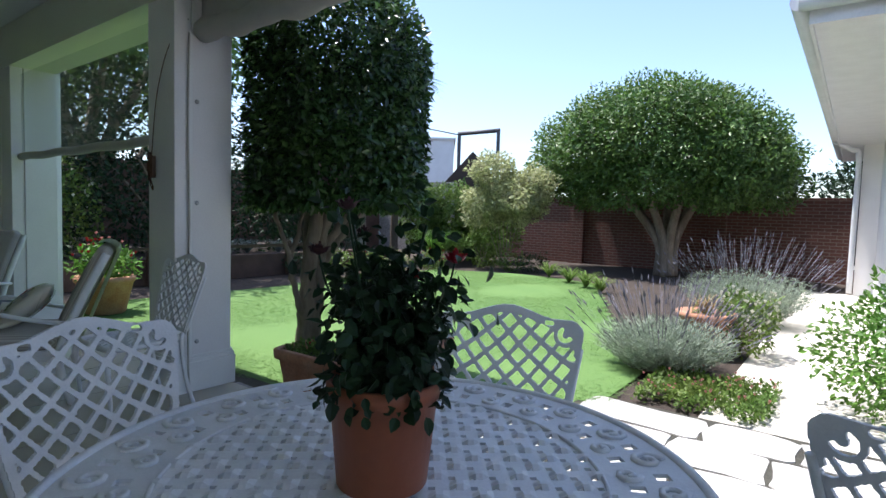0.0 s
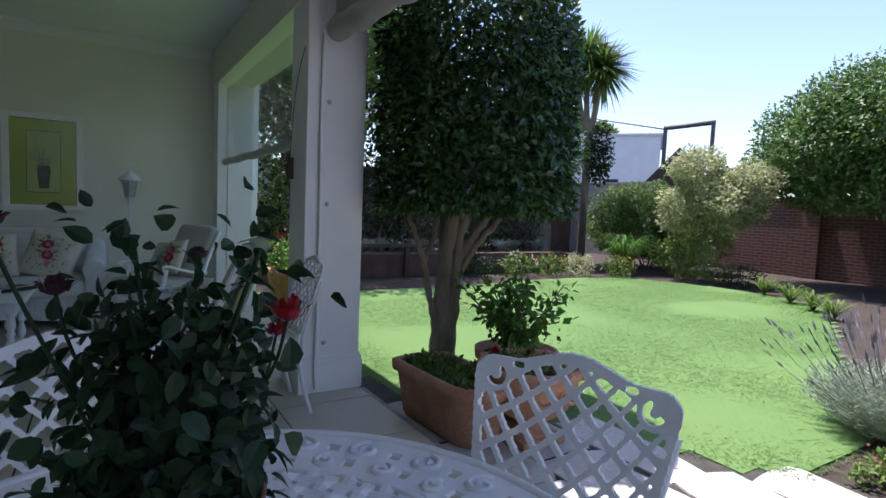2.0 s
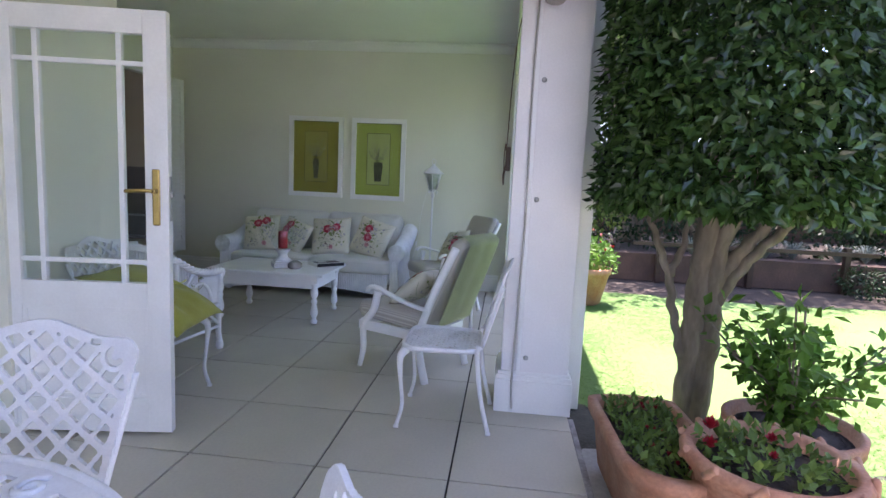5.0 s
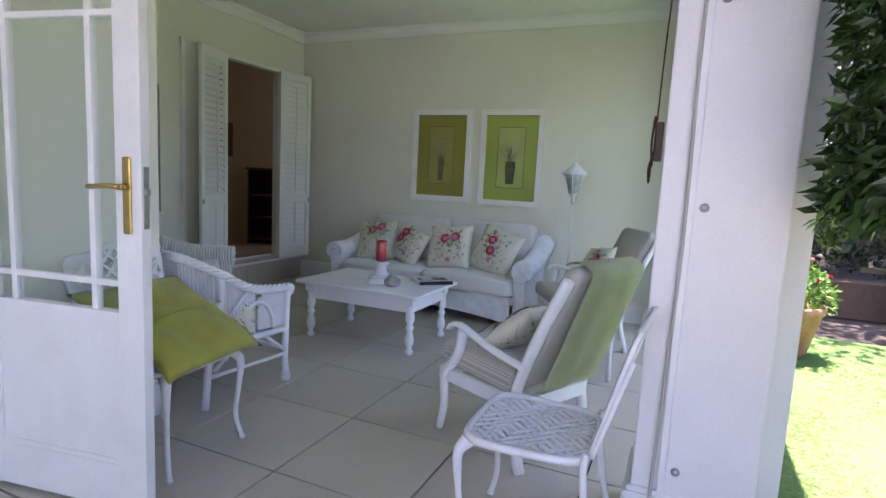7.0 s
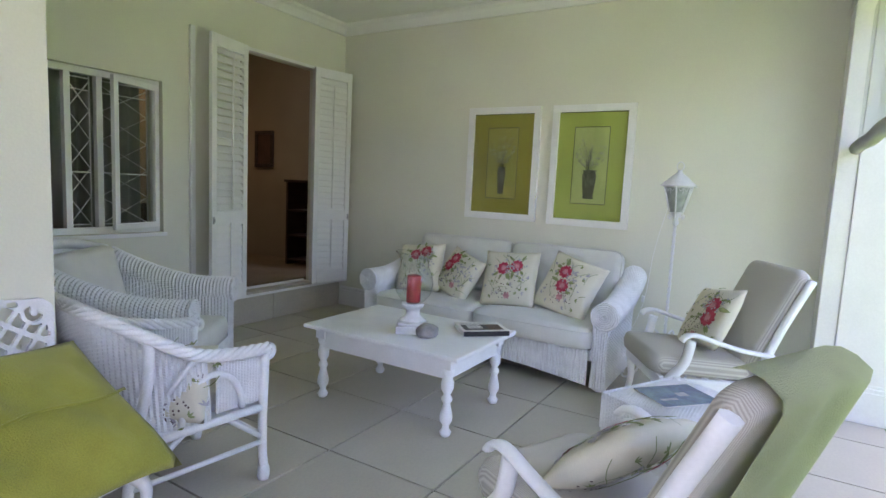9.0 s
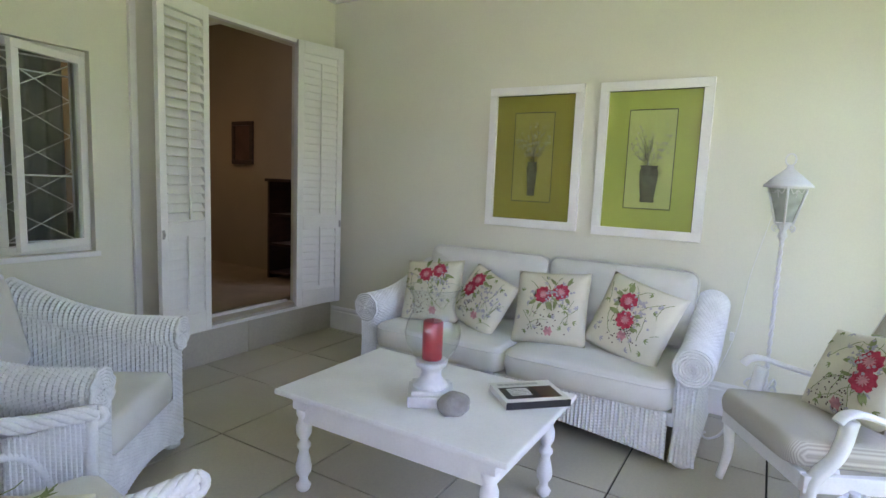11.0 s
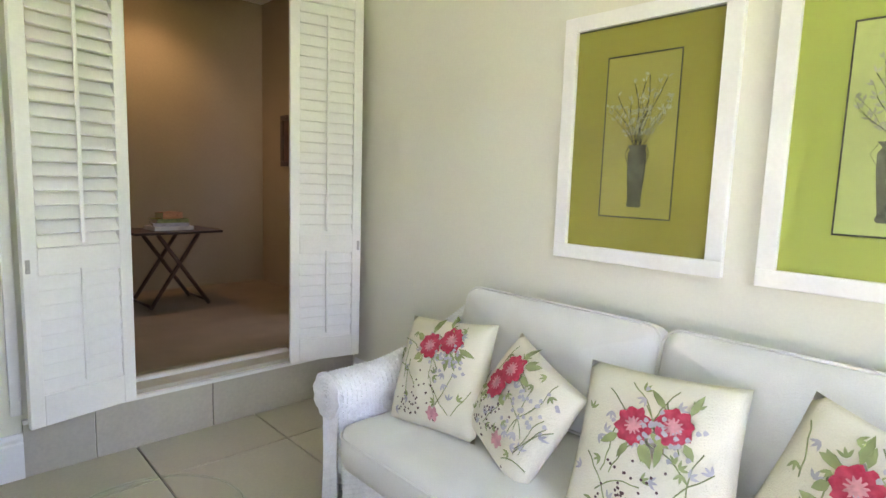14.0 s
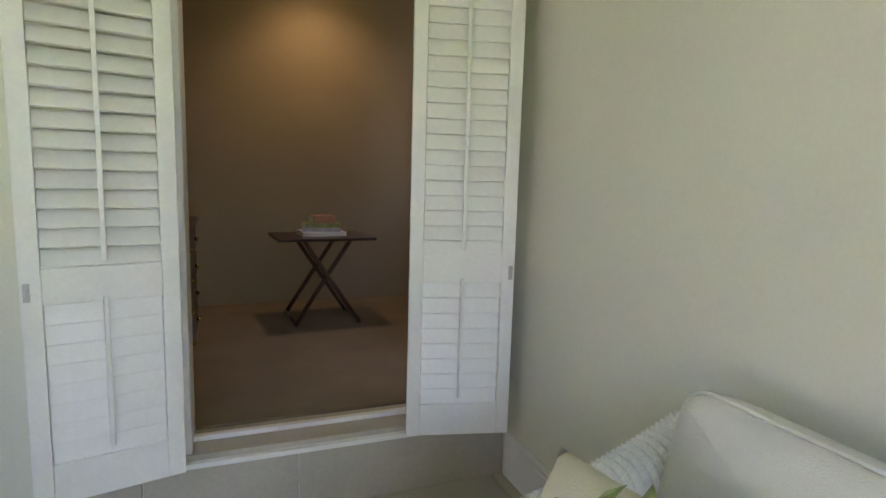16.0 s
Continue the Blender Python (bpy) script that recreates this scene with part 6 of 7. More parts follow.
def shrub(name, m, label, material, clouds, n, size, aspect=0.5, droop=0.2, seed=1, flowers=None, stems=True, category="shrub", group=""):
    """A bush: stems and a crown of single leaves, with optional flower clumps (material, count, size)."""
    root = thing(name, m, label, category, group)
    r = random.Random(seed)
    if stems:
        bm = BM()
        for k in range(7):
            c = clouds[k % len(clouds)]
            e = Vector((c[0] + r.uniform(-0.4, 0.4) * c[3], c[1] + r.uniform(-0.4, 0.4) * c[4], c[2] + 0.2 * c[5]))
            tube(bm, spline([(e.x * 0.1, e.y * 0.1, 0), (e.x * 0.5, e.y * 0.45, e.z * 0.5), e], 5), [0.018 * (1 - 0.06 * i) * max(0.4, c[5]) for i in range(11)], 6)
        part("stem_cluster", bm, M_BARK, root)
    tot = sum(c[3] * c[4] for c in clouds)
    sets = [leaf_cloud(int(n * c[3] * c[4] / tot), cloud_ellipsoid(*c[:6], shell=0.45, lump=0.18), size, r, 0.25, droop, aspect) for c in clouds]
    leaf_part("foliage", *join(*sets), material, root)
    for fm, cnt, fsz in flowers or ():
        bm = BM()
        for k in range(cnt):
            c = r.choice(clouds)
            p, d = cloud_ellipsoid(*c[:6], shell=0.95, low=-0.1)(r)
            petals(bm, p, fsz * r.uniform(0.7, 1.2), r, 2)
        part("blossom", bm, fm, root)
    return root


# ---- clipped tree by the column ----
TX, TY = -2.98, 2.70
root = thing("clipped_tree", pose(TX, TY, GZ), "clipped drum-shaped fig tree with twisted pale trunks", "tree")
r = random.Random(5)
bm = BM()
trunks = [
    ([(-0.33, -0.04, 0), (-0.315, -0.04, 0.4), (-0.26, -0.06, 0.7), (-0.21, -0.07, 1.0), (-0.10, -0.04, 1.6)], 0.115, 0.075),
    ([(-0.30, 0.0, 0), (-0.28, 0.02, 0.4), (-0.23, 0.01, 0.75), (-0.17, 0.0, 1.1), (-0.02, 0.08, 1.6)], 0.095, 0.06),
    ([(-0.22, 0.0, 0.85), (-0.17, 0.07, 1.02), (-0.12, 0.18, 1.2), (-0.05, 0.34, 1.48)], 0.06, 0.034),
    ([(-0.22, 0.02, 0.78), (-0.15, 0.11, 1.0), (-0.08, 0.24, 1.18), (0.02, 0.42, 1.44)], 0.052, 0.028),
    ([(-0.30, -0.10, 0.45), (-0.32, -0.16, 0.7), (-0.31, -0.22, 0.95), (-0.32, -0.32, 1.2), (-0.32, -0.40, 1.5)], 0.042, 0.02),
    ([(-0.31, -0.20, 0.90), (-0.27, -0.15, 1.1), (-0.24, -0.14, 1.45)], 0.03, 0.016),
    ([(-0.26, -0.08, 0.9), (-0.30, -0.06, 1.2), (-0.36, 0.0, 1.5)], 0.05, 0.03),
]
for pts, r0, r1 in trunks:
    q = spline(pts, 8)
    tube(bm, [p + Vector((0.006 * math.sin(i * 1.3), 0.006 * math.cos(i * 1.7), 0)) for i, p in enumerate(q)], [0.66 * (r0 + (r1 - r0) * i / (len(q) - 1)) for i in range(len(q))], 10)
for v in bm.verts:
    v.co += v.normal * 0 + Vector((noise.noise(v.co * 9), noise.noise(v.co * 9 + Vector((5, 0, 0))), 0)) * 0.012
part("trunk", bm, M_BARK, root, "twisted fluted pale bark trunks")
def drum(rr):
    """Skin of a clipped drum with domed top and ragged lower edge."""
    while True:
        k = rr.random()
        a = rr.uniform(0, 2 * math.pi)
        bump = 1 + 0.05 * noise.noise(Vector((math.cos(a) * 2, math.sin(a) * 2, 0))) 
        inn = 1 - 0.45 * rr.random() ** 1.4
        R0 = 0.655
        if k < 0.66:
            z = rr.uniform(1.28, 2.42)
            lump = 1 + 0.045 * noise.noise(Vector((math.cos(a) * 4, math.sin(a) * 4, z * 4)))
            return Vector((R0 * bump * lump * inn * math.cos(a), R0 * bump * lump * inn * math.sin(a), z + 0.05 * noise.noise(Vector((a * 3, z, 0))))), Vector((math.cos(a), math.sin(a), 0.1))
        if k < 0.86:
            t = rr.random()
            rad = R0 * math.sqrt(1 - t * t * 0.98)
            return Vector((rad * bump * inn * math.cos(a), rad * bump * inn * math.sin(a), 2.42 + 0.50 * t * (0.9 + 0.1 * inn))), Vector((math.cos(a) * (1 - t), math.sin(a) * (1 - t), 0.3 + t))
        rad = R0 * math.sqrt(rr.random())
        return Vector((rad * math.cos(a), rad * math.sin(a), rr.uniform(1.27, 1.42))), Vector((0.4 * math.cos(a), 0.4 * math.sin(a), -0.6))
leaf_part("crown", *leaf_cloud(32000, drum, 0.058, r, 0.3, 0.9, 0.5), M_LEAF, root, "dense glossy dark green fig leaves")

# ---- pots beside the patio ----
def pot_lathe(prof, seg=40, flute=0, amp=0.0):
    bm = BM()
    lathe(bm, prof, seg)
    if flute:
        for v in bm.verts:
            a = math.atan2(v.co.y, v.co.x)
            k = 1 + amp * math.cos(flute * a)
            v.co.x *= k; v.co.y *= k
    return bm

# urn on a pedestal
root = thing("garden_urn", pose(-2.18, 2.58, GZ) @ Matrix.Scale(1.06, 4), "terracotta urn with moulded garlands and red flowers", "urn")
bm = BM(); box(bm, -0.14, -0.14, 0, 0.14, 0.14, 0.045, bev=0.008)
lathe(bm, [(0.13, 0.045), (0.12, 0.06), (0.08, 0.09), (0.07, 0.12), (0.085, 0.135)], 30)
part("pedestal", bm, M_TERRA, root)
bm = pot_lathe([(0.08, 0.13), (0.15, 0.15), (0.205, 0.2), (0.235, 0.27), (0.245, 0.33), (0.25, 0.36), (0.28, 0.375), (0.285, 0.40), (0.27, 0.42), (0.24, 0.415), (0.225, 0.36), (0.1, 0.33)], 48)
part("bowl", bm, M_TERRA, root)
for k in range(24):
    a = 2 * math.pi * k / 24
    bm = BM(); tube(bm, [(0.28 * math.cos(a + q) , 0.28 * math.sin(a + q), 0.40 + 0.02 * math.sin(q * 20)) for q in (-0.08, -0.04, 0, 0.04, 0.08)], 0.014, 6)
    if k % 2 == 0:
        part("rim_lobe", bm, M_TERRA, root)
    else:
        bm.free()
bm = BM()
for k in range(8):
    a0 = 2 * math.pi * k / 8
    tube(bm, [((0.232 + 0.012 * math.sin(q * 3.14)) * math.cos(a0 + 0.7 * q), (0.232 + 0.012 * math.sin(q * 3.14)) * math.sin(a0 + 0.7 * q), 0.315 - 0.06 * math.sin(q * 3.14)) for q in [i / 10 for i in range(11)]], 0.014, 6)
    tube(bm, [((0.242) * math.cos(a0) + 0.018 * math.cos(i * 0.9) * -math.sin(a0), 0.242 * math.sin(a0) + 0.018 * math.cos(i * 0.9) * math.cos(a0), 0.31 + 0.018 * math.sin(i * 0.9)) for i in range(8)], 0.008, 5)
part("garland", bm, M_TERRA, root, "raised garland moulding")
bm = BM(); lathe(bm, [(0.0, 0.372), (0.235, 0.365), (0.0, 0.38)], 24, cap=False); part("soil", bm, M_SOIL, root)
r = random.Random(8)
def low_at(R, z):
    def f(q):
        a, s = q.uniform(0, 6.28), R * math.sqrt(q.random())
        return Vector((s * math.cos(a), s * math.sin(a), z + q.uniform(0, 0.07))), Vector((math.cos(a) * 0.5, math.sin(a) * 0.5, 0.8))
    return f
leaf_part("foliage", *leaf_cloud(330, low_at(0.22, 0.37), 0.045, r, 0.3, 0.0, 0.6), M_LEAFL, root, "sparse green bedding leaves")
for (x, y, z, s) in ((-0.11, -0.16, 0.46, 0.045), (-0.02, -0.19, 0.43, 0.04), (-0.05, 0.02, 0.46, 0.03), (0.06, -0.02, 0.45, 0.025)):
    bm = BM(); petals(bm, (x, y, z - 0.02), s, r, 3); part("bloom", bm, M_PETALR, root, "scarlet bedding flower")

# trough with rounded ends
def trough_ring(L, W, z, n=10):
    pts = []
    for k in range(n + 1):
        a = -math.pi / 2 + math.pi * k / n
        pts.append((L / 2 - W / 2 + W / 2 * math.cos(a), W / 2 * math.sin(a), z))
    for k in range(n + 1):
        a = math.pi / 2 + math.pi * k / n
        pts.append((-L / 2 + W / 2 * 0.35 + W / 2 * 0.35 * math.cos(a), W / 2 * math.sin(a), z))
    return pts
root = thing("terracotta_trough", pose(-2.50, 2.27, GZ, 0, 0, 3), "terracotta trough planted with small red flowers", "planter")
bm = BM()
prev = None
for L, W, z in ((0.66, 0.27, 0), (0.70, 0.30, 0.03), (0.78, 0.36, 0.27), (0.84, 0.41, 0.285), (0.85, 0.42, 0.34), (0.76, 0.34, 0.345), (0.74, 0.32, 0.27)):
    ring = [bm.verts.new(p) for p in trough_ring(L, W, z)]
    if prev:
        for i in range(len(ring)):
            bm.faces.new((prev[i], prev[(i + 1) % len(ring)], ring[(i + 1) % len(ring)], ring[i])).smooth = True
    else:
        bm.faces.new(ring[::-1])
    prev = ring
bm.faces.new(prev)
part("body", bm, M_TERRA, root)
bm = BM(); bm.faces.new([bm.verts.new(p) for p in trough_ring(0.745, 0.33, 0.29)]); part("soil", bm, M_SOIL, root)
def tr_at(q):
    return Vector((q.uniform(-0.36, 0.33), q.uniform(-0.14, 0.14), 0.29 + q.uniform(0, 0.07))), Vector((0, 0, 1))
leaf_part("foliage", *leaf_cloud(700, tr_at, 0.045, r, 0.3, 0.0, 0.5), M_LEAFL, root, "low green bedding leaves")
for k in range(14):
    bm = BM(); petals(bm, (r.choice((0.22, 0.26, -0.02, -0.25)) + r.gauss(0, 0.04), r.gauss(0, 0.06), 0.345), 0.018, r, 2); part("bloom", bm, M_PETALR, root, "small dull red flower")

# rose bush in a round pot
root = thing("potted_rose_bush", pose(-2.72, 2.92, GZ), "leafy rose bush in a round terracotta pot", "potted plant")
part("pot", pot_lathe([(0.17, 0), (0.19, 0.02), (0.25, 0.28), (0.28, 0.29), (0.285, 0.35), (0.26, 0.355), (0.24, 0.3), (0.1, 0.29)], 36), M_TERRA, root)
bm = BM(); lathe(bm, [(0.0, 0.30), (0.245, 0.30), (0.0, 0.305)], 20, cap=False); part("soil", bm, M_SOIL, root)
stems = []
for k in range(16):
    a, t = r.uniform(0, 6.28), r.uniform(0.1, 0.42)
    e = Vector((t * math.cos(a), t * math.sin(a), r.uniform(0.55, 0.95)))
    q = spline([(0.03 * math.cos(a), 0.03 * math.sin(a), 0.29), (0.35 * e.x, 0.35 * e.y, 0.5), e], 6)
    stems.append(q)
    part("stem", tube(BM(), q, 0.005, 5), M_BARK, root)
leaf_part("foliage", *leaf_cloud(900, lambda q: ((lambda s: (s[q.randrange(3, len(s))] + Vector((q.gauss(0, 0.045), q.gauss(0, 0.045), q.gauss(0, 0.04))), Vector((0.1, 0, 0.3))))(q.choice(stems))), 0.065, r, 0.3, 0.3, 0.6), M_LEAFB, root, "broad mid-green rose leaves")

# flower pot beyond the far bay
root = thing("flower_pot", pose(-6.75, 2.55, GZ), "large terracotta pot of yellow and red flowers", "potted plant")
part("pot", pot_lathe([(0.19, 0), (0.21, 0.02), (0.29, 0.36), (0.31, 0.37), (0.315, 0.43), (0.29, 0.435), (0.27, 0.38), (0.1, 0.37)], 32), M_TERRA, root)
leaf_part("foliage", *leaf_cloud(900, cloud_ellipsoid(0, 0, 0.55, 0.34, 0.34, 0.25, 0.4), 0.07, r, 0.3, 0, 0.5), M_LEAFB, root, "yellow-green bedding leaves")
for k in range(22):
    p, d = cloud_ellipsoid(0, 0, 0.62, 0.3, 0.3, 0.26, 0.95, 0.1)(r)
    bm = BM(); petals(bm, p, 0.035, r, 2); part("bloom", bm, M_PETALR if k % 3 else M_PETALP, root, "red flower head")

# ---- lavender bed ----
def lavender(m, R, H, n, seed, label):
    root = thing("lavender_bush", m, label, "shrub", "lavender bushes")
    q = random.Random(seed)
    vs, fs = [], []
    fv, ff = [], []
    for k in range(n):
        a, s = q.uniform(0, 6.28), R * math.sqrt(q.random())
        lean = s / R * 0.55
        h = H * q.uniform(0.55, 1.0) * (1 - 0.25 * (s / R) ** 2)
        b0 = Vector((s * 0.45 * math.cos(a), s * 0.45 * math.sin(a), 0.02))
        tip = Vector((s * math.cos(a) + lean * 0.1 * math.cos(a), s * math.sin(a), h))
        d = (tip - b0).normalized()
        sd = Vector((-math.sin(a + q.random()), math.cos(a + q.random()), 0))
        for t in [0.1 + 0.12 * i for i in range(7)]:
            p = b0.lerp(tip, t * 0.85)
            for sg in (-1, 1):
                l = 0.055 * q.uniform(0.6, 1.2)
                e = p + (d * 0.7 + sd * sg * 0.7 + Vector((q.gauss(0, .25), q.gauss(0, .25), 0.1))) * l
                b = len(vs)
                w = Vector((q.gauss(0, 1), q.gauss(0, 1), q.gauss(0, 1))).normalized() * 0.005
                vs += [p - w, p + w, e]
                fs.append((b, b + 1, b + 2))
        if q.random() < 0.15:
            b = len(fv)
            e = tip + d * q.uniform(0.10, 0.22)
            w = 0.0025
            fv += [tip - sd * w, tip + sd * w, e + sd * w, e - sd * w]
            ff.append((b, b + 1, b + 2, b + 3))
            for sd2 in (sd, d.cross(sd)):
                b = len(fv)
                w = 0.008
                fv += [e, e + d * 0.03 + sd2 * w, e + d * 0.08, e + d * 0.03 - sd2 * w]
                ff.append((b, b + 1, b + 2, b + 3))
    leaf_part("foliage", vs, fs, M_LAV, root, "silvery grey-green needle leaves")
    leaf_part("flower_spikes", fv, ff, M_LAVF, root, "thin mauve flower spikes")["kind"] = "stuff"
    return root

lavender(pose(-1.12, 4.65, GZ), 0.62, 0.62, 1500, 3, "silver lavender bush at the lawn edge")
lavender(pose(-0.98, 7.7, GZ), 0.85, 0.95, 1600, 4, "tall silver lavender bush by the path")
shrub("flowering_shrub", pose(-0.72, 5.75, GZ), "small shrub covered in white blossom", M_LEAFL, [(0, 0, 0.32, 0.38, 0.4, 0.3)], 2200, 0.045, 0.5, seed=9, flowers=[(M_PETALW, 150, 0.028)])
root = thing("terracotta_pot", pose(-0.98, 5.55, GZ), "terracotta pot with dry grass among the lavender", "pot")
part("pot", pot_lathe([(0.15, 0), (0.24, 0.34), (0.27, 0.35), (0.27, 0.40), (0.24, 0.40), (0.1, 0.36)], 30), M_TERRA, root)
M_DRY = mat("dry_grass", (0.36, 0.25, 0.13), 0.8, var=0.2, scale=5, bump=0, trans=0.3, island=0.3)
def strap_set(q, n, H, W, spread, mz=0.0):
    vs, fs = [], []
    for k in range(n):
        a = q.uniform(0, 6.28)
        h, s = H * q.uniform(0.6, 1.1), spread * q.uniform(0.4, 1.1)
        d, sd = Vector((math.cos(a), math.sin(a), 0)), Vector((-math.sin(a), math.cos(a), 0))
        pp = [d * (s * t) + Vector((0, 0, mz + h * (1.6 * t - 0.95 * t * t) if t < 0.85 else mz + h * (1.6 * t - 1.0 * t * t))) for t in (0, 0.25, 0.5, 0.75, 1)]
        b = len(vs)
        for i, p in enumerate(pp):
            w = W * (1 - 0.22 * i) * (0.8 if i == 0 else 1)
            vs += [p + sd * w, p - sd * w]
        fs += [(b + 2 * i, b + 2 * i + 1, b + 2 * i + 3, b + 2 * i + 2) for i in range(4)]
    return vs, fs
leaf_part("dry_grass", *strap_set(r, 120, 0.28, 0.004, 0.28, 0.36), M_DRY, root, "tawny dry grass blades")
q = random.Random(15)
def cover_at(s):
    x = s.uniform(-1.05, -0.25)
    return Vector((x, s.uniform(3.72, 4.5) + 0.06 * math.sin(x * 20), GZ + s.uniform(0.0, 0.10))), Vector((0, 0, 1))
ob = leaf_part("ground_cover", *leaf_cloud(3600, cover_at, 0.035, q, 0.3, 0, 0.6), M_LEAFL, None)
tagged(ob, "low mixed green ground cover beside the paving", "ground cover", "", "stuff")
bm = BM()
for k in range(70):
    p, d = cover_at(q)
    petals(bm, p + Vector((0, 0, 0.05)), 0.018, q, 2)
ob = part("ground_cover_flowers", bm, M_PETALP); tagged(ob, "small pale pink flowers in the ground cover", "flowers", "", "stuff")
shrub("green_shrub", pose(0.42, 4.45, GZ), "bright green leafy shrub beside the path", M_LEAFB, [(0, 0, 0.45, 0.5, 0.62, 0.5), (0.2, -0.35, 0.5, 0.42, 0.42, 0.46), (0.15, 0.2, 0.72, 0.3, 0.3, 0.35)], 5200, 0.05, 0.5, seed=17)

# ---- far garden ----
def tree(m, label, trunk_h, crown, n, size, material, seed, limbs=7, r0=0.16):
    root = thing("garden_tree", m, label, "tree")
    s = random.Random(seed)
    bm = BM()
    cx, cy, cz, rx, ry, rz = crown[0]
    for k in range(limbs):
        a = 2 * math.pi * k / limbs + s.uniform(-0.3, 0.3)
        e = Vector((cx + 0.6 * rx * math.cos(a), cy + 0.6 * ry * math.sin(a), cz + 0.1 * rz))
        b = Vector((0.12 * math.cos(a), 0.12 * math.sin(a), 0))
        c = spline([b, b * 1.1 + Vector((0, 0, trunk_h * 0.55)), Vector((e.x * 0.25, e.y * 0.25, trunk_h)), Vector((e.x * 0.6, e.y * 0.6, trunk_h + 0.4 * (e.z - trunk_h))), e], 5)
        tube(bm, c, [r0 * (1 - 0.8 * i / (len(c) - 1)) for i in range(len(c))], 8)
    part("trunk", bm, M_BARK, root)
    tot = sum(c[3] * c[4] + c[4] * c[5] for c in crown)
    sets = [leaf_cloud(int(n * (c[3] * c[4] + c[4] * c[5]) / tot), cloud_ellipsoid(*c[:6], shell=0.45, low=-0.75, lump=0.10, f=2.6), size, s, 0.25, 0.1, 0.5) for c in crown]
    leaf_part("crown", *join(*sets), material, root)
    return root

M_LEAFT = mat("evergreen_leaf", (0.07, 0.15, 0.03), 0.45, var=0.2, scale=2, bump=0, trans=0.3, island=0.45, col2=(0.12, 0.20, 0.04))
tree(pose(-3.35, 13.0, GZ), "broad clipped evergreen tree with pale forked trunk", 1.2, [(-0.35, 0, 3.0, 2.7, 2.0, 1.35), (-1.95, 0, 2.65, 1.5, 1.6, 1.2), (0.95, 0, 2.65, 1.5, 1.7, 1.2), (-0.25, -0.4, 3.5, 1.95, 1.4, 0.95), (1.45, 0.2, 2.25, 1.2, 1.5, 1.05), (-0.3, 0, 2.05, 2.6, 1.6, 0.8)], 100000, 0.092, M_LEAFT, 41)
tree(pose(1.6, 17.5, GZ), "tall dark evergreen tree behind the garden", 1.0, [(0, 0, 2.3, 2.2, 2.0, 1.7), (-1.6, 0.3, 1.7, 1.4, 1.4, 1.2)], 6000, 0.15, M_LEAFD, 42)
shrub("variegated_shrub", pose(-6.45, 11.05, GZ), "cream variegated standard shrub on a thin stem", M_LEAFV, [(-0.3, -0.15, 2.25, 0.55, 0.55, 0.5), (0.15, 0.1, 1.62, 0.78, 0.75, 0.55), (-0.5, -0.25, 1.45, 0.5, 0.55, 0.5), (0.5, 0.3, 1.95, 0.5, 0.5, 0.48)], 15000, 0.09, 0.45, seed=19)
shrub("green_shrub", pose(-8.9, 12.2, GZ), "rounded mid-green shrub in the far border", M_LEAFL, [(0, 0, 1.15, 1.0, 0.9, 0.95), (1.0, 0.3, 1.05, 0.9, 0.8, 0.95), (-0.6, -0.5, 1.1, 0.7, 0.7, 0.8)], 17000, 0.10, 0.5, seed=20)
shrub("green_shrub", pose(-7.2, 11.2, GZ), "low dark green shrub at the lawn edge", M_LEAFL, [(0, 0, 0.5, 0.65, 0.6, 0.5)], 2200, 0.07, 0.5, seed=22)
root = thing("strappy_grass", pose(-8.1, 10.4, GZ), "large fountain of pale green strap leaves", "ornamental grass")
leaf_part("blades", *strap_set(q, 420, 1.25, 0.014, 0.85), M_LEAFB, root)["kind"] = "stuff"
for k, (x, y, h) in enumerate(((-5.0, 10.4, 0.45), (-4.3, 9.85, 0.42), (-3.75, 9.35, 0.42), (-3.3, 8.9, 0.38))):
    root = thing("strap_leaf_plant", pose(x, y, GZ), "arching strap-leaved border plant", "border plant", "strap-leaved border plants")
    leaf_part("blades", *strap_set(q, 60, h, 0.016, 0.4), M_LEAFL, root)["kind"] = "stuff"
for k, (x, y, mt, fl) in enumerate(((-6.2, 10.9, M_LEAFL, M_PETALP), (-5.6, 10.8, M_LEAFD, None), (-7.6, 9.7, M_LEAFL, M_PETALR), (-8.0, 8.9, M_LEAFV, None), (-8.1, 8.2, M_LEAFL, M_PETALR), (-8.2, 7.5, M_LEAFL, M_PETALW), (-8.3, 6.6, M_LEAFD, None))):
    shrub("border_plant", pose(x, y, GZ), "low border plant at the edge of the lawn", mt, [(0, 0, 0.22, 0.38, 0.34, 0.24)], 700, 0.055, 0.5, seed=60 + k, flowers=[(fl, 40, 0.03)] if fl else None, stems=False, category="border plant", group="low border plants")

# raised bed with brick front, posts and silvery planting
bm = BM(); box(bm, -9.0, 1.6, GZ, -8.7, 9.2, 0.36)
setting("raised_bed_wall", bm, M_BRICK, "low dark brick wall of a raised bed", "garden wall")
bm = BM(); box(bm, -13.5, 1.0, GZ, -9.0, 9.6, 0.30)
setting("raised_bed", bm, M_SOIL, "dark soil of the raised bed", "bed")
for y in (3.9, 5.2, 6.5):
    bm = BM(); box(bm, -8.66, y - 0.04, GZ, -8.58, y + 0.04, 0.62, bev=0.006)
    ob = part("timber_post", bm, M_DARKWOOD); tagged(ob, "dark timber post in front of the raised bed", "post", "timber posts")
bm = BM(); box(bm, -8.58, 3.5, 0.50, -8.55, 6.9, 0.56, bev=0.004)
ob = part("timber_rail", bm, M_DARKWOOD); tagged(ob, "dark timber rail fixed along the posts", "rail")
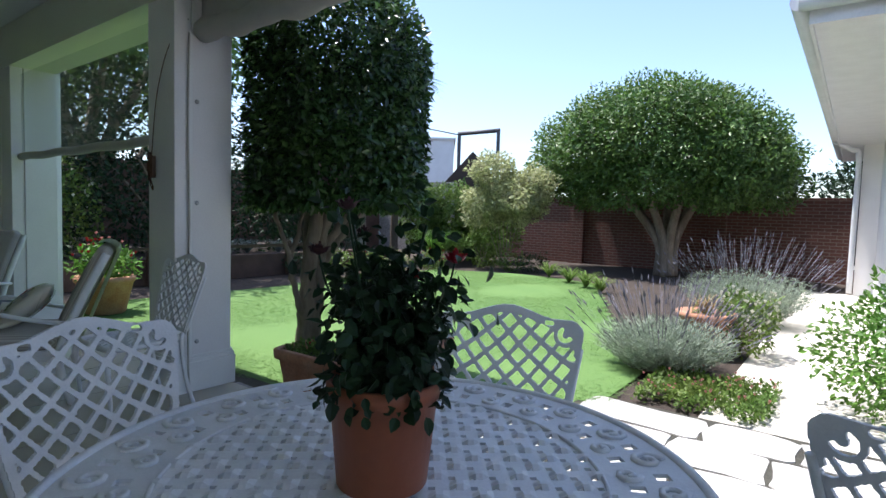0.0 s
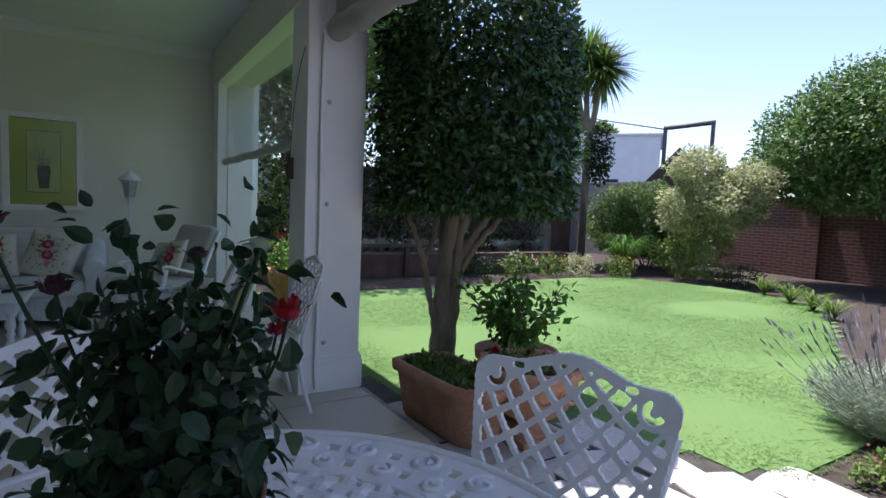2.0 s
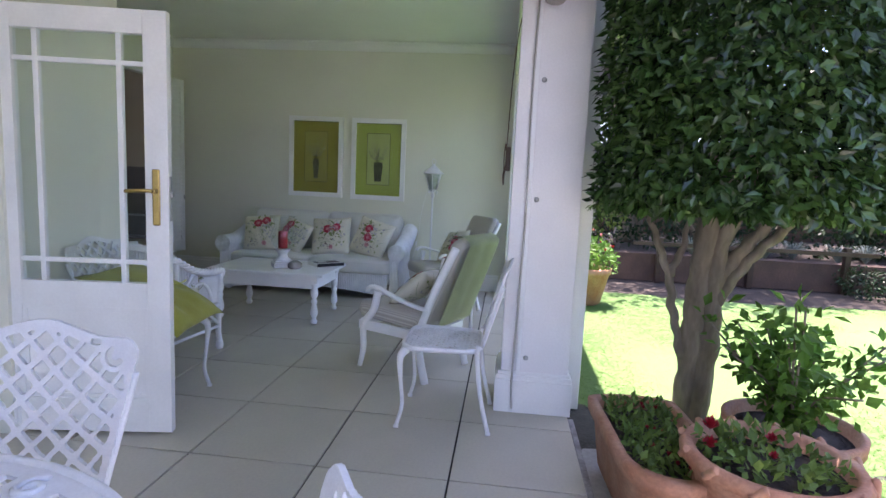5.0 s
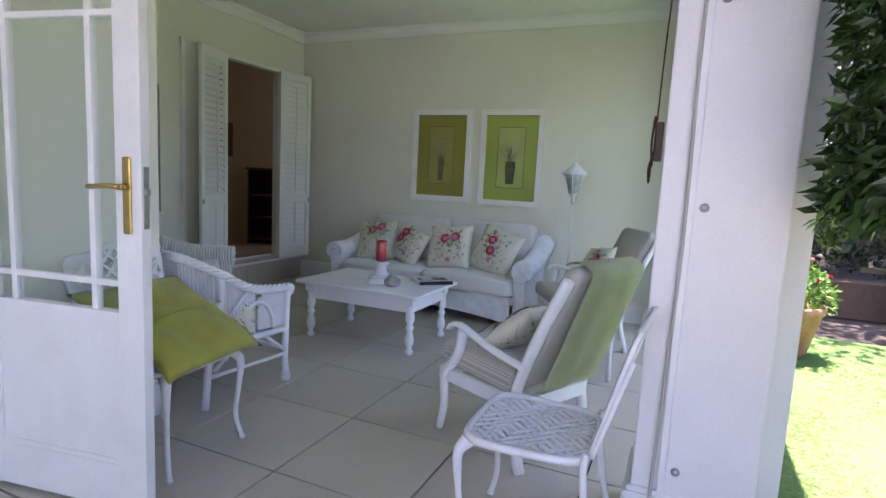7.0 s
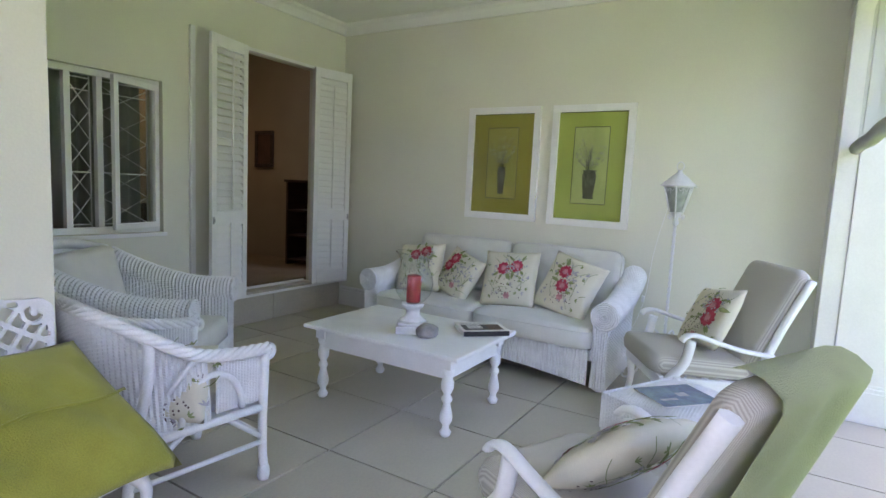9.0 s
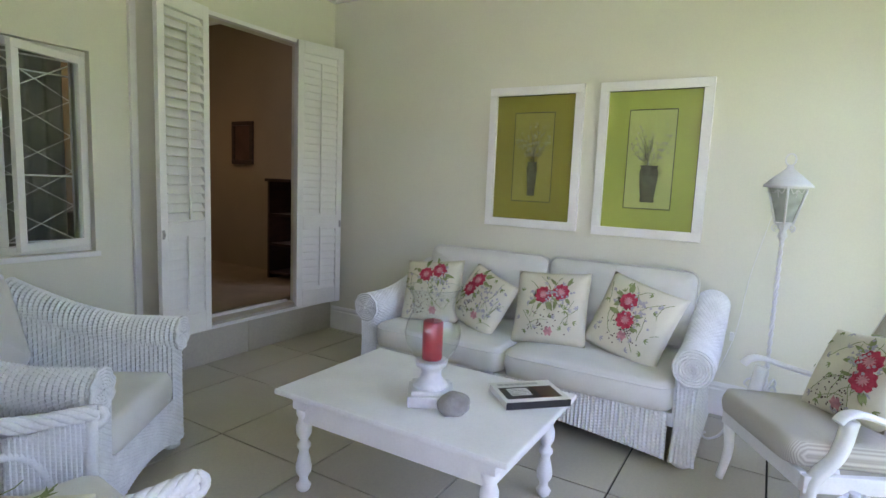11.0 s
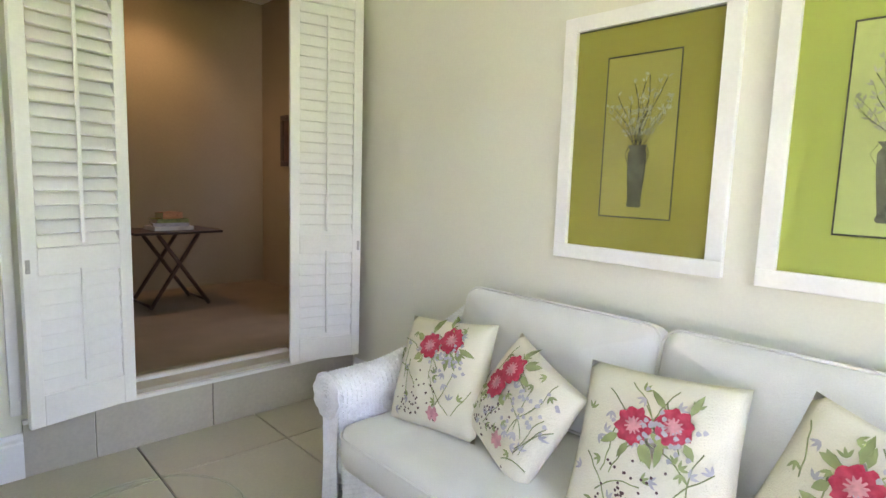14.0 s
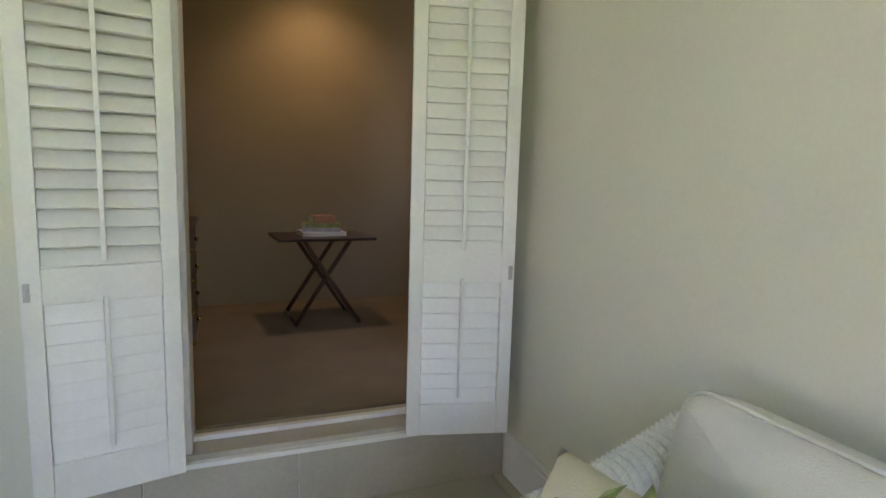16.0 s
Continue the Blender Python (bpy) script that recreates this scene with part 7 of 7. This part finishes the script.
M_SILV = mat("silver_leaf", (0.30, 0.34, 0.28), 0.6, var=0.2, scale=3, bump=0, trans=0.2, island=0.3)
for k in range(9):
    root = thing("silver_plant", pose(-9.35 - 0.25 * (k % 2), 4.6 + 0.55 * k, 0.30), "silver-leaved clump in the raised bed", "border plant", "silver-leaved clumps")
    leaf_part("blades", *strap_set(q, 90, 0.42, 0.012, 0.36), M_SILV, root)["kind"] = "stuff"
# hedge and trees at the side
shrub("garden_hedge", pose(-10.4, 5.3, 0.30), "tall dark shady hedge behind the raised bed", M_LEAFD, [(0, -2.6, 1.7, 1.2, 1.8, 2.1), (0.1, -0.6, 1.7, 1.2, 1.8, 2.1), (0, 1.6, 1.4, 1.1, 1.8, 1.7), (0, 3.2, 0.9, 1.0, 1.4, 1.2)], 19000, 0.11, 0.5, seed=23, category="hedge")
shrub("flowering_shrub", pose(-9.6, 2.6, 0.30), "pale flowering climber beside the patio", M_LEAFL, [(0, 0, 0.9, 0.7, 0.9, 0.95), (0.1, -1.1, 1.3, 0.6, 0.9, 0.9)], 5200, 0.085, 0.5, seed=24, flowers=[(M_PETALW, 110, 0.05)])
tree(pose(-15.5, 6.0, GZ), "tall leafy tree beyond the side hedge", 2.0, [(0, 0, 4.6, 2.6, 3.0, 2.0), (0.5, -2.6, 3.9, 1.8, 2.0, 1.6)], 9000, 0.16, M_LEAFL, 43)
# added tree, mostly unseen: its crown throws shade over the raised bed and lawn
tree(pose(-11.3, 4.0, 0.30), "spreading tree that shades the raised bed", 2.2, [(0, 0, 4.5, 3.0, 2.5, 1.4), (0.8, 1.0, 4.0, 2.0, 1.8, 1.2)], 12000, 0.15, M_LEAFT, 45)

tree(pose(-10.01, 9.61, GZ), "leafy shade tree beside the palm", 1.4, [(0, 0, 2.7, 1.0, 1.0, 1.2), (-0.9, -0.9, 3.0, 1.2, 1.2, 1.4)], 14000, 0.09, M_LEAFT, 44)

# cabbage palm
root = thing("cabbage_palm", pose(-9.75, 10.75, GZ), "forked cabbage palm with spiky heads", "palm tree")
bm = BM()
heads = []
for k, (dx, dy, z) in enumerate(((-0.08, -0.05, 5.2), (0.22, 0.18, 4.85), (-0.3, -0.2, 4.85))):
    c = spline([(0, 0, 0), (0.02, 0.0, 1.6), (0.03, 0.02, 3.0), (dx * 0.6, dy * 0.6, 3.9), (dx, dy, z)], 6)
    tube(bm, c, [0.115 - 0.06 * i / (len(c) - 1) for i in range(len(c))], 10)
    heads.append(Vector((dx, dy, z)))
part("trunk", bm, M_BARK, root)
for h in heads:
    vs, fs = [], []
    for k in range(400):
        d = Vector((q.gauss(0, 1), q.gauss(0, 1), q.gauss(0.15, 0.75))).normalized()
        s = d.cross(Vector((0, 0, 1))).normalized()
        l = q.uniform(0.65, 1.05)
        b = len(vs)
        for i, t in enumerate((0, 0.35, 0.7, 1.0)):
            p = h + d * l * t - Vector((0, 0, 0.22 * t * t))
            w = (0.018, 0.026, 0.02, 0.002)[i]
            vs += [p + s * w, p - s * w]
        fs += [(b + 2 * i, b + 2 * i + 1, b + 2 * i + 3, b + 2 * i + 2) for i in range(3)]
    leaf_part("leaf_head", vs, fs, M_LEAFL, root, "spiky rosette of sword leaves")
leaf_part("ivy", *leaf_cloud(1500, cloud_ellipsoid(0.22, 0.2, 2.75, 0.34, 0.34, 0.75, 0.3), 0.09, q, 0.3, 0.4, 0.6), M_LEAFD, root, "dark ivy climbing the palm trunk")

# boundary walls
def wall_run(name, x0, y0, x1, y1, z, material, label):
    bm = BM(); box(bm, min(x0, x1), min(y0, y1), GZ - 0.1, max(x0, x1), max(y0, y1), z)
    box(bm, min(x0, x1) - 0.03, min(y0, y1) - 0.03, z, max(x0, x1) + 0.03, max(y0, y1) + 0.03, z + 0.06)
    return setting(name, bm, material, label, "garden wall")
_bn = M_BRICKW = mat("brick_face", (0.20, 0.085, 0.06), 0.85, var=0.2, scale=3, fine=40, bump=0.3)
_nn, _ll = _bn.node_tree.nodes, _bn.node_tree.links
_bt = _nn.new("ShaderNodeTexBrick"); _bt.inputs["Scale"].default_value = 1.0; _bt.inputs["Brick Width"].default_value = 0.23; _bt.inputs["Row Height"].default_value = 0.076; _bt.inputs["Mortar Size"].default_value = 0.008
_bt.inputs["Color1"].default_value = (0.15, 0.06, 0.045, 1); _bt.inputs["Color2"].default_value = (0.11, 0.045, 0.035, 1); _bt.inputs["Mortar"].default_value = (0.2, 0.16, 0.13, 1)
_cm = _nn.new("ShaderNodeTexCoord"); _mp = _nn.new("ShaderNodeMapping"); _mp.inputs["Rotation"].default_value = (radians(90), 0, 0)
_ll.new(_cm.outputs["Object"], _mp.inputs[0]); _ll.new(_mp.outputs[0], _bt.inputs[0]); _ll.new(_bt.outputs[0], _nn["Principled BSDF"].inputs["Base Color"])
wall_run("boundary_wall_1", -17, 14.6, 8, 14.85, 1.75, M_BRICKW, "dark red brick boundary wall")
for x in (-9.5, -6.2, -2.6, 0.9):
    wall_run("boundary_pier", x - 0.2, 14.45, x + 0.2, 14.6, 1.8, M_BRICKW, "brick pier on the boundary wall")
# added wall: its sunless face blocks the brightness between hedge and trees
wall_run("boundary_wall_3", -13.9, 3.3, -13.65, 14.24, 2.2, M_BRICK, "dark side boundary wall behind the hedge")
bm = BM(); box(bm, -10.6, -2.0, GZ - 0.1, -10.35, 3.2, 2.3)
setting("boundary_wall_2", bm, M_OUTER, "cream plastered side wall with creeper", "garden wall")
bm = BM()
for k in range(26):
    y = q.uniform(-1.6, 3.1)
    pts = [(-10.335, y, 0.0)]
    for i in range(9):
        y += q.gauss(0, 0.09)
        pts.append((-10.335, y, 0.25 * (i + 1)))
    tube(bm, pts, 0.009, 5)
ob = part("creeper_stems", bm, M_BARK); tagged(ob, "bare creeper stems on the plastered wall", "creeper", "", "stuff")

# neighbour's white building, shade roof and steel frame
root = thing("neighbour_house", pose(-17.6, 22.0, GZ, 0, 0, 37), "white flat-roofed neighbouring house", "house")
bm = BM(); box(bm, -7.5, 0, 0, 1.2, 6, 5.08); part("wall", bm, M_OUTER, root)
bm = BM(); box(bm, -7.6, -0.08, 5.08, 1.28, 6.1, 5.18); part("roof", bm, M_PLASTB, root)
bm = BM(); box(bm, -3.6, -0.02, 1.6, -2.7, 0.0, 2.75)
lathe(bm, [(0.45, -0.01), (0.45, 0.01)], 20, pose(-3.15, -0.01, 2.75, 90, 0, 0))
w = part("doorway", bm, M_BROWNW, root, "brown arched doorway")
bm = BM(); box(bm, -1.3, -0.02, 2.5, -0.6, 0.0, 3.0); w = part("window", bm, M_BLACK, root, "small dark window")
bm = BM(); box(bm, -1.36, -0.05, 2.44, -0.54, -0.02, 2.5); part("sill", bm, M_TRIM, w)
root = thing("outbuilding", pose(-11.9, 15.75, GZ, 0, 0, 36), "dark pitched outbuilding roof behind the wall", "outbuilding")
bm = BM()
v = [bm.verts.new(p) for p in ((-0.1, 0, 2.30), (2.1, 0, 2.30), (1.0, 0, 3.55), (-0.1, 1.5, 2.30), (2.1, 1.5, 2.30), (1.0, 1.5, 3.55))]
for f in ((0, 1, 2), (3, 5, 4), (0, 2, 5, 3), (1, 4, 5, 2), (0, 3, 4, 1)):
    bm.faces.new([v[i] for i in f])
part("roof", bm, M_DARKWOOD, root)
bm = BM(); box(bm, 0.0, 0.05, 0, 2.0, 1.45, 2.30); part("wall", bm, M_BRICK, root)
root = thing("steel_frame", pose(-12.33, 18.53, GZ, 0, 0, 33.5), "grey steel goal-shaped frame above the wall", "steel frame")
bm = BM(); box(bm, -0.86, 0, 0, -0.72, 0.14, 4.5); part("post", bm, M_GREYMET, root)
bm = BM(); box(bm, 0.72, 0, 0, 0.86, 0.14, 4.68); part("post", bm, M_GREYMET, root)
bm = BM(); tube(bm, [(-0.86, 0.07, 4.54), (0.86, 0.07, 4.72)], 0.085, 4); part("crossbar", bm, M_GREYMET, root)
bm = BM(); tube(bm, [(-0.8, 0.07, 4.5), (-5.0, 1.2, 5.4)], 0.025, 6); part("stay", bm, M_GREYMET, root)
tree(pose(-34.5, 33.0, GZ), "distant rounded tree behind the white house", 4.0, [(0, 0, 8.2, 2.2, 2.2, 1.3), (2.6, 1.8, 7.8, 1.5, 1.5, 0.9)], 3500, 0.4, M_LEAFL, 46)
wall_run("boundary_wall_4", -16.5, 14.25, -10.4, 14.4, 2.2, M_STONE, "grey concrete panel wall behind the hedge")

# house wing on the far side of the path
root = thing("house_wing", pose(0, 0, GZ), "white plastered house wing with eaves and gutter", "house")
bm = BM(); box(bm, 0.40, 5.0, 0, 8.5, 12.2, 2.72); box(bm, 0.12, 12.2, 0, 8.5, 15.0, 2.72)
part("wall", bm, M_OUTER, root)
bm = BM(); box(bm, -0.22, 4.6, 2.70, 0.52, 15.2, 2.74); box(bm, 0.52, 4.6, 2.70, 8.5, 5.0, 2.74); part("soffit", bm, M_PLASTB, root)
bm = BM(); box(bm, -0.24, 4.58, 2.66, -0.22, 15.2, 2.86); box(bm, -0.22, 4.58, 2.66, 8.5, 4.6, 2.86); part("fascia", bm, M_PLASTB, root)
bm = BM(); tube(bm, [(-0.30, 4.5, 2.80), (-0.30, 15.2, 2.80)], 0.06, 10); tube(bm, [(-0.3, 4.52, 2.80), (8.5, 4.52, 2.80)], 0.06, 10); part("gutter", bm, M_PLASTB, root, "white half-round gutter")
bm = BM()
for k in range(12):
    z, o = 2.86 + 0.16 * k, 0.34 * k
    box(bm, -0.34 + o, 4.5 + o, z, 8.5, 15.2, z + 0.05 + 0.12)
part("roof", bm, M_ROOFT, root, "stepped brown tiled roof")
bm = BM(); tube(bm, spline([(-0.3, 11.9, 2.76), (-0.05, 12.0, 2.6), (0.06, 12.1, 2.45), (0.06, 12.12, 1.2), (0.06, 12.12, 0.05)], 5), 0.045, 8); part("downpipe", bm, M_PLASTB, root)
bm = BM(); box(bm, 0.10, 13.0, 0.5, 0.12, 14.2, 2.2); w = part("window", bm, M_BLACK, root, "dark window")
bm = BM(); box(bm, 0.04, 12.95, 0.42, 0.12, 14.25, 0.5); part("sill", bm, M_TRIM, w)

# ---- floor tiles ----
P = 0.605
_tm = {}
def tile_mesh(w, d):
    key = (round(w, 3), round(d, 3))
    if key not in _tm:
        bm = BM(); box(bm, 0, 0, -0.012, w, d, 0.0, bev=0.0015)
        me = mesh_of(bm, "tile"); me.materials.append(M_TILE)
        _tm[key] = me
    return _tm[key]
g = 0.005
for i in range(-7, 11):
    for j in range(-6, 4):
        x0, x1 = -3.067 + i * P + g, -3.067 + (i + 1) * P - g
        y0, y1 = 0.20 + j * P + g, 0.20 + (j + 1) * P - g
        x0, x1 = max(x0, XA + 0.001), min(x1, 3.19)
        y0, y1 = max(y0, YB + 0.002), min(y1, YE - 0.002)
        if x1 - x0 < 0.03 or y1 - y0 < 0.03 or (x0 > XP + 0.05 and y1 < YP):
            continue
        ob = new("tile", tile_mesh(x1 - x0, y1 - y0))
        ob.parent = floor
        ob.location = (x0, y0, 0)

# ---- flagstones ----
rng = random.Random(33)
rows_y = [YE + 0.035, 2.42, 2.85, 3.25, 3.62]
for a, b in zip(rows_y, rows_y[1:]):
    xa, xb = (-3.2, 3.3) if b < 3.7 else (-0.5, 0.5)
    x = xa + rng.uniform(0, 0.3)
    while x < xb - 0.1:
        w = rng.uniform(0.45, 0.85)
        x2 = min(x + w, xb)
        cx, cy = (x + x2) / 2, (a + b) / 2
        if (b < 3.7 and lawn_edge(cx) > a + 0.1):
            top = min(b, lawn_edge(cx) + 0.05) if b < 3.7 else b
            corners = [(x, a), (x2, a), (x2, top), (x, top)]
            pts = []
            for k in range(4):
                (px, py), (qx, qy) = corners[k], corners[(k + 1) % 4]
                for t in (0.08, 0.36, 0.64, 0.92):
                    pts.append((px + (qx - px) * t + rng.gauss(0, 0.013) - (px - cx) * 0.02, py + (qy - py) * t + rng.gauss(0, 0.013)))
        elif b >= 3.7:
            pts = [(cx + (x2 - x) * 0.48 * math.cos(t * 0.4) * rng.uniform(0.94, 1.02), cy + (b - a) * 0.48 * math.sin(t * 0.4) * rng.uniform(0.94, 1.02)) for t in range(15)]
        else:
            x = x2
            continue
        bm = BM()
        h = GZ + rng.uniform(-0.002, 0.006)
        lo = [bm.verts.new((p[0], p[1], GZ - 0.03)) for p in pts]
        hi = [bm.verts.new((cx + (p[0] - cx) * 0.975, cy + (p[1] - cy) * 0.975, h)) for p in pts]
        for k in range(len(pts)):
            bm.faces.new((lo[k], lo[(k + 1) % len(pts)], hi[(k + 1) % len(pts)], hi[k]))
        bm.faces.new(hi)
        part("flagstone", bm, M_SLATE, pavement)
        x = x2
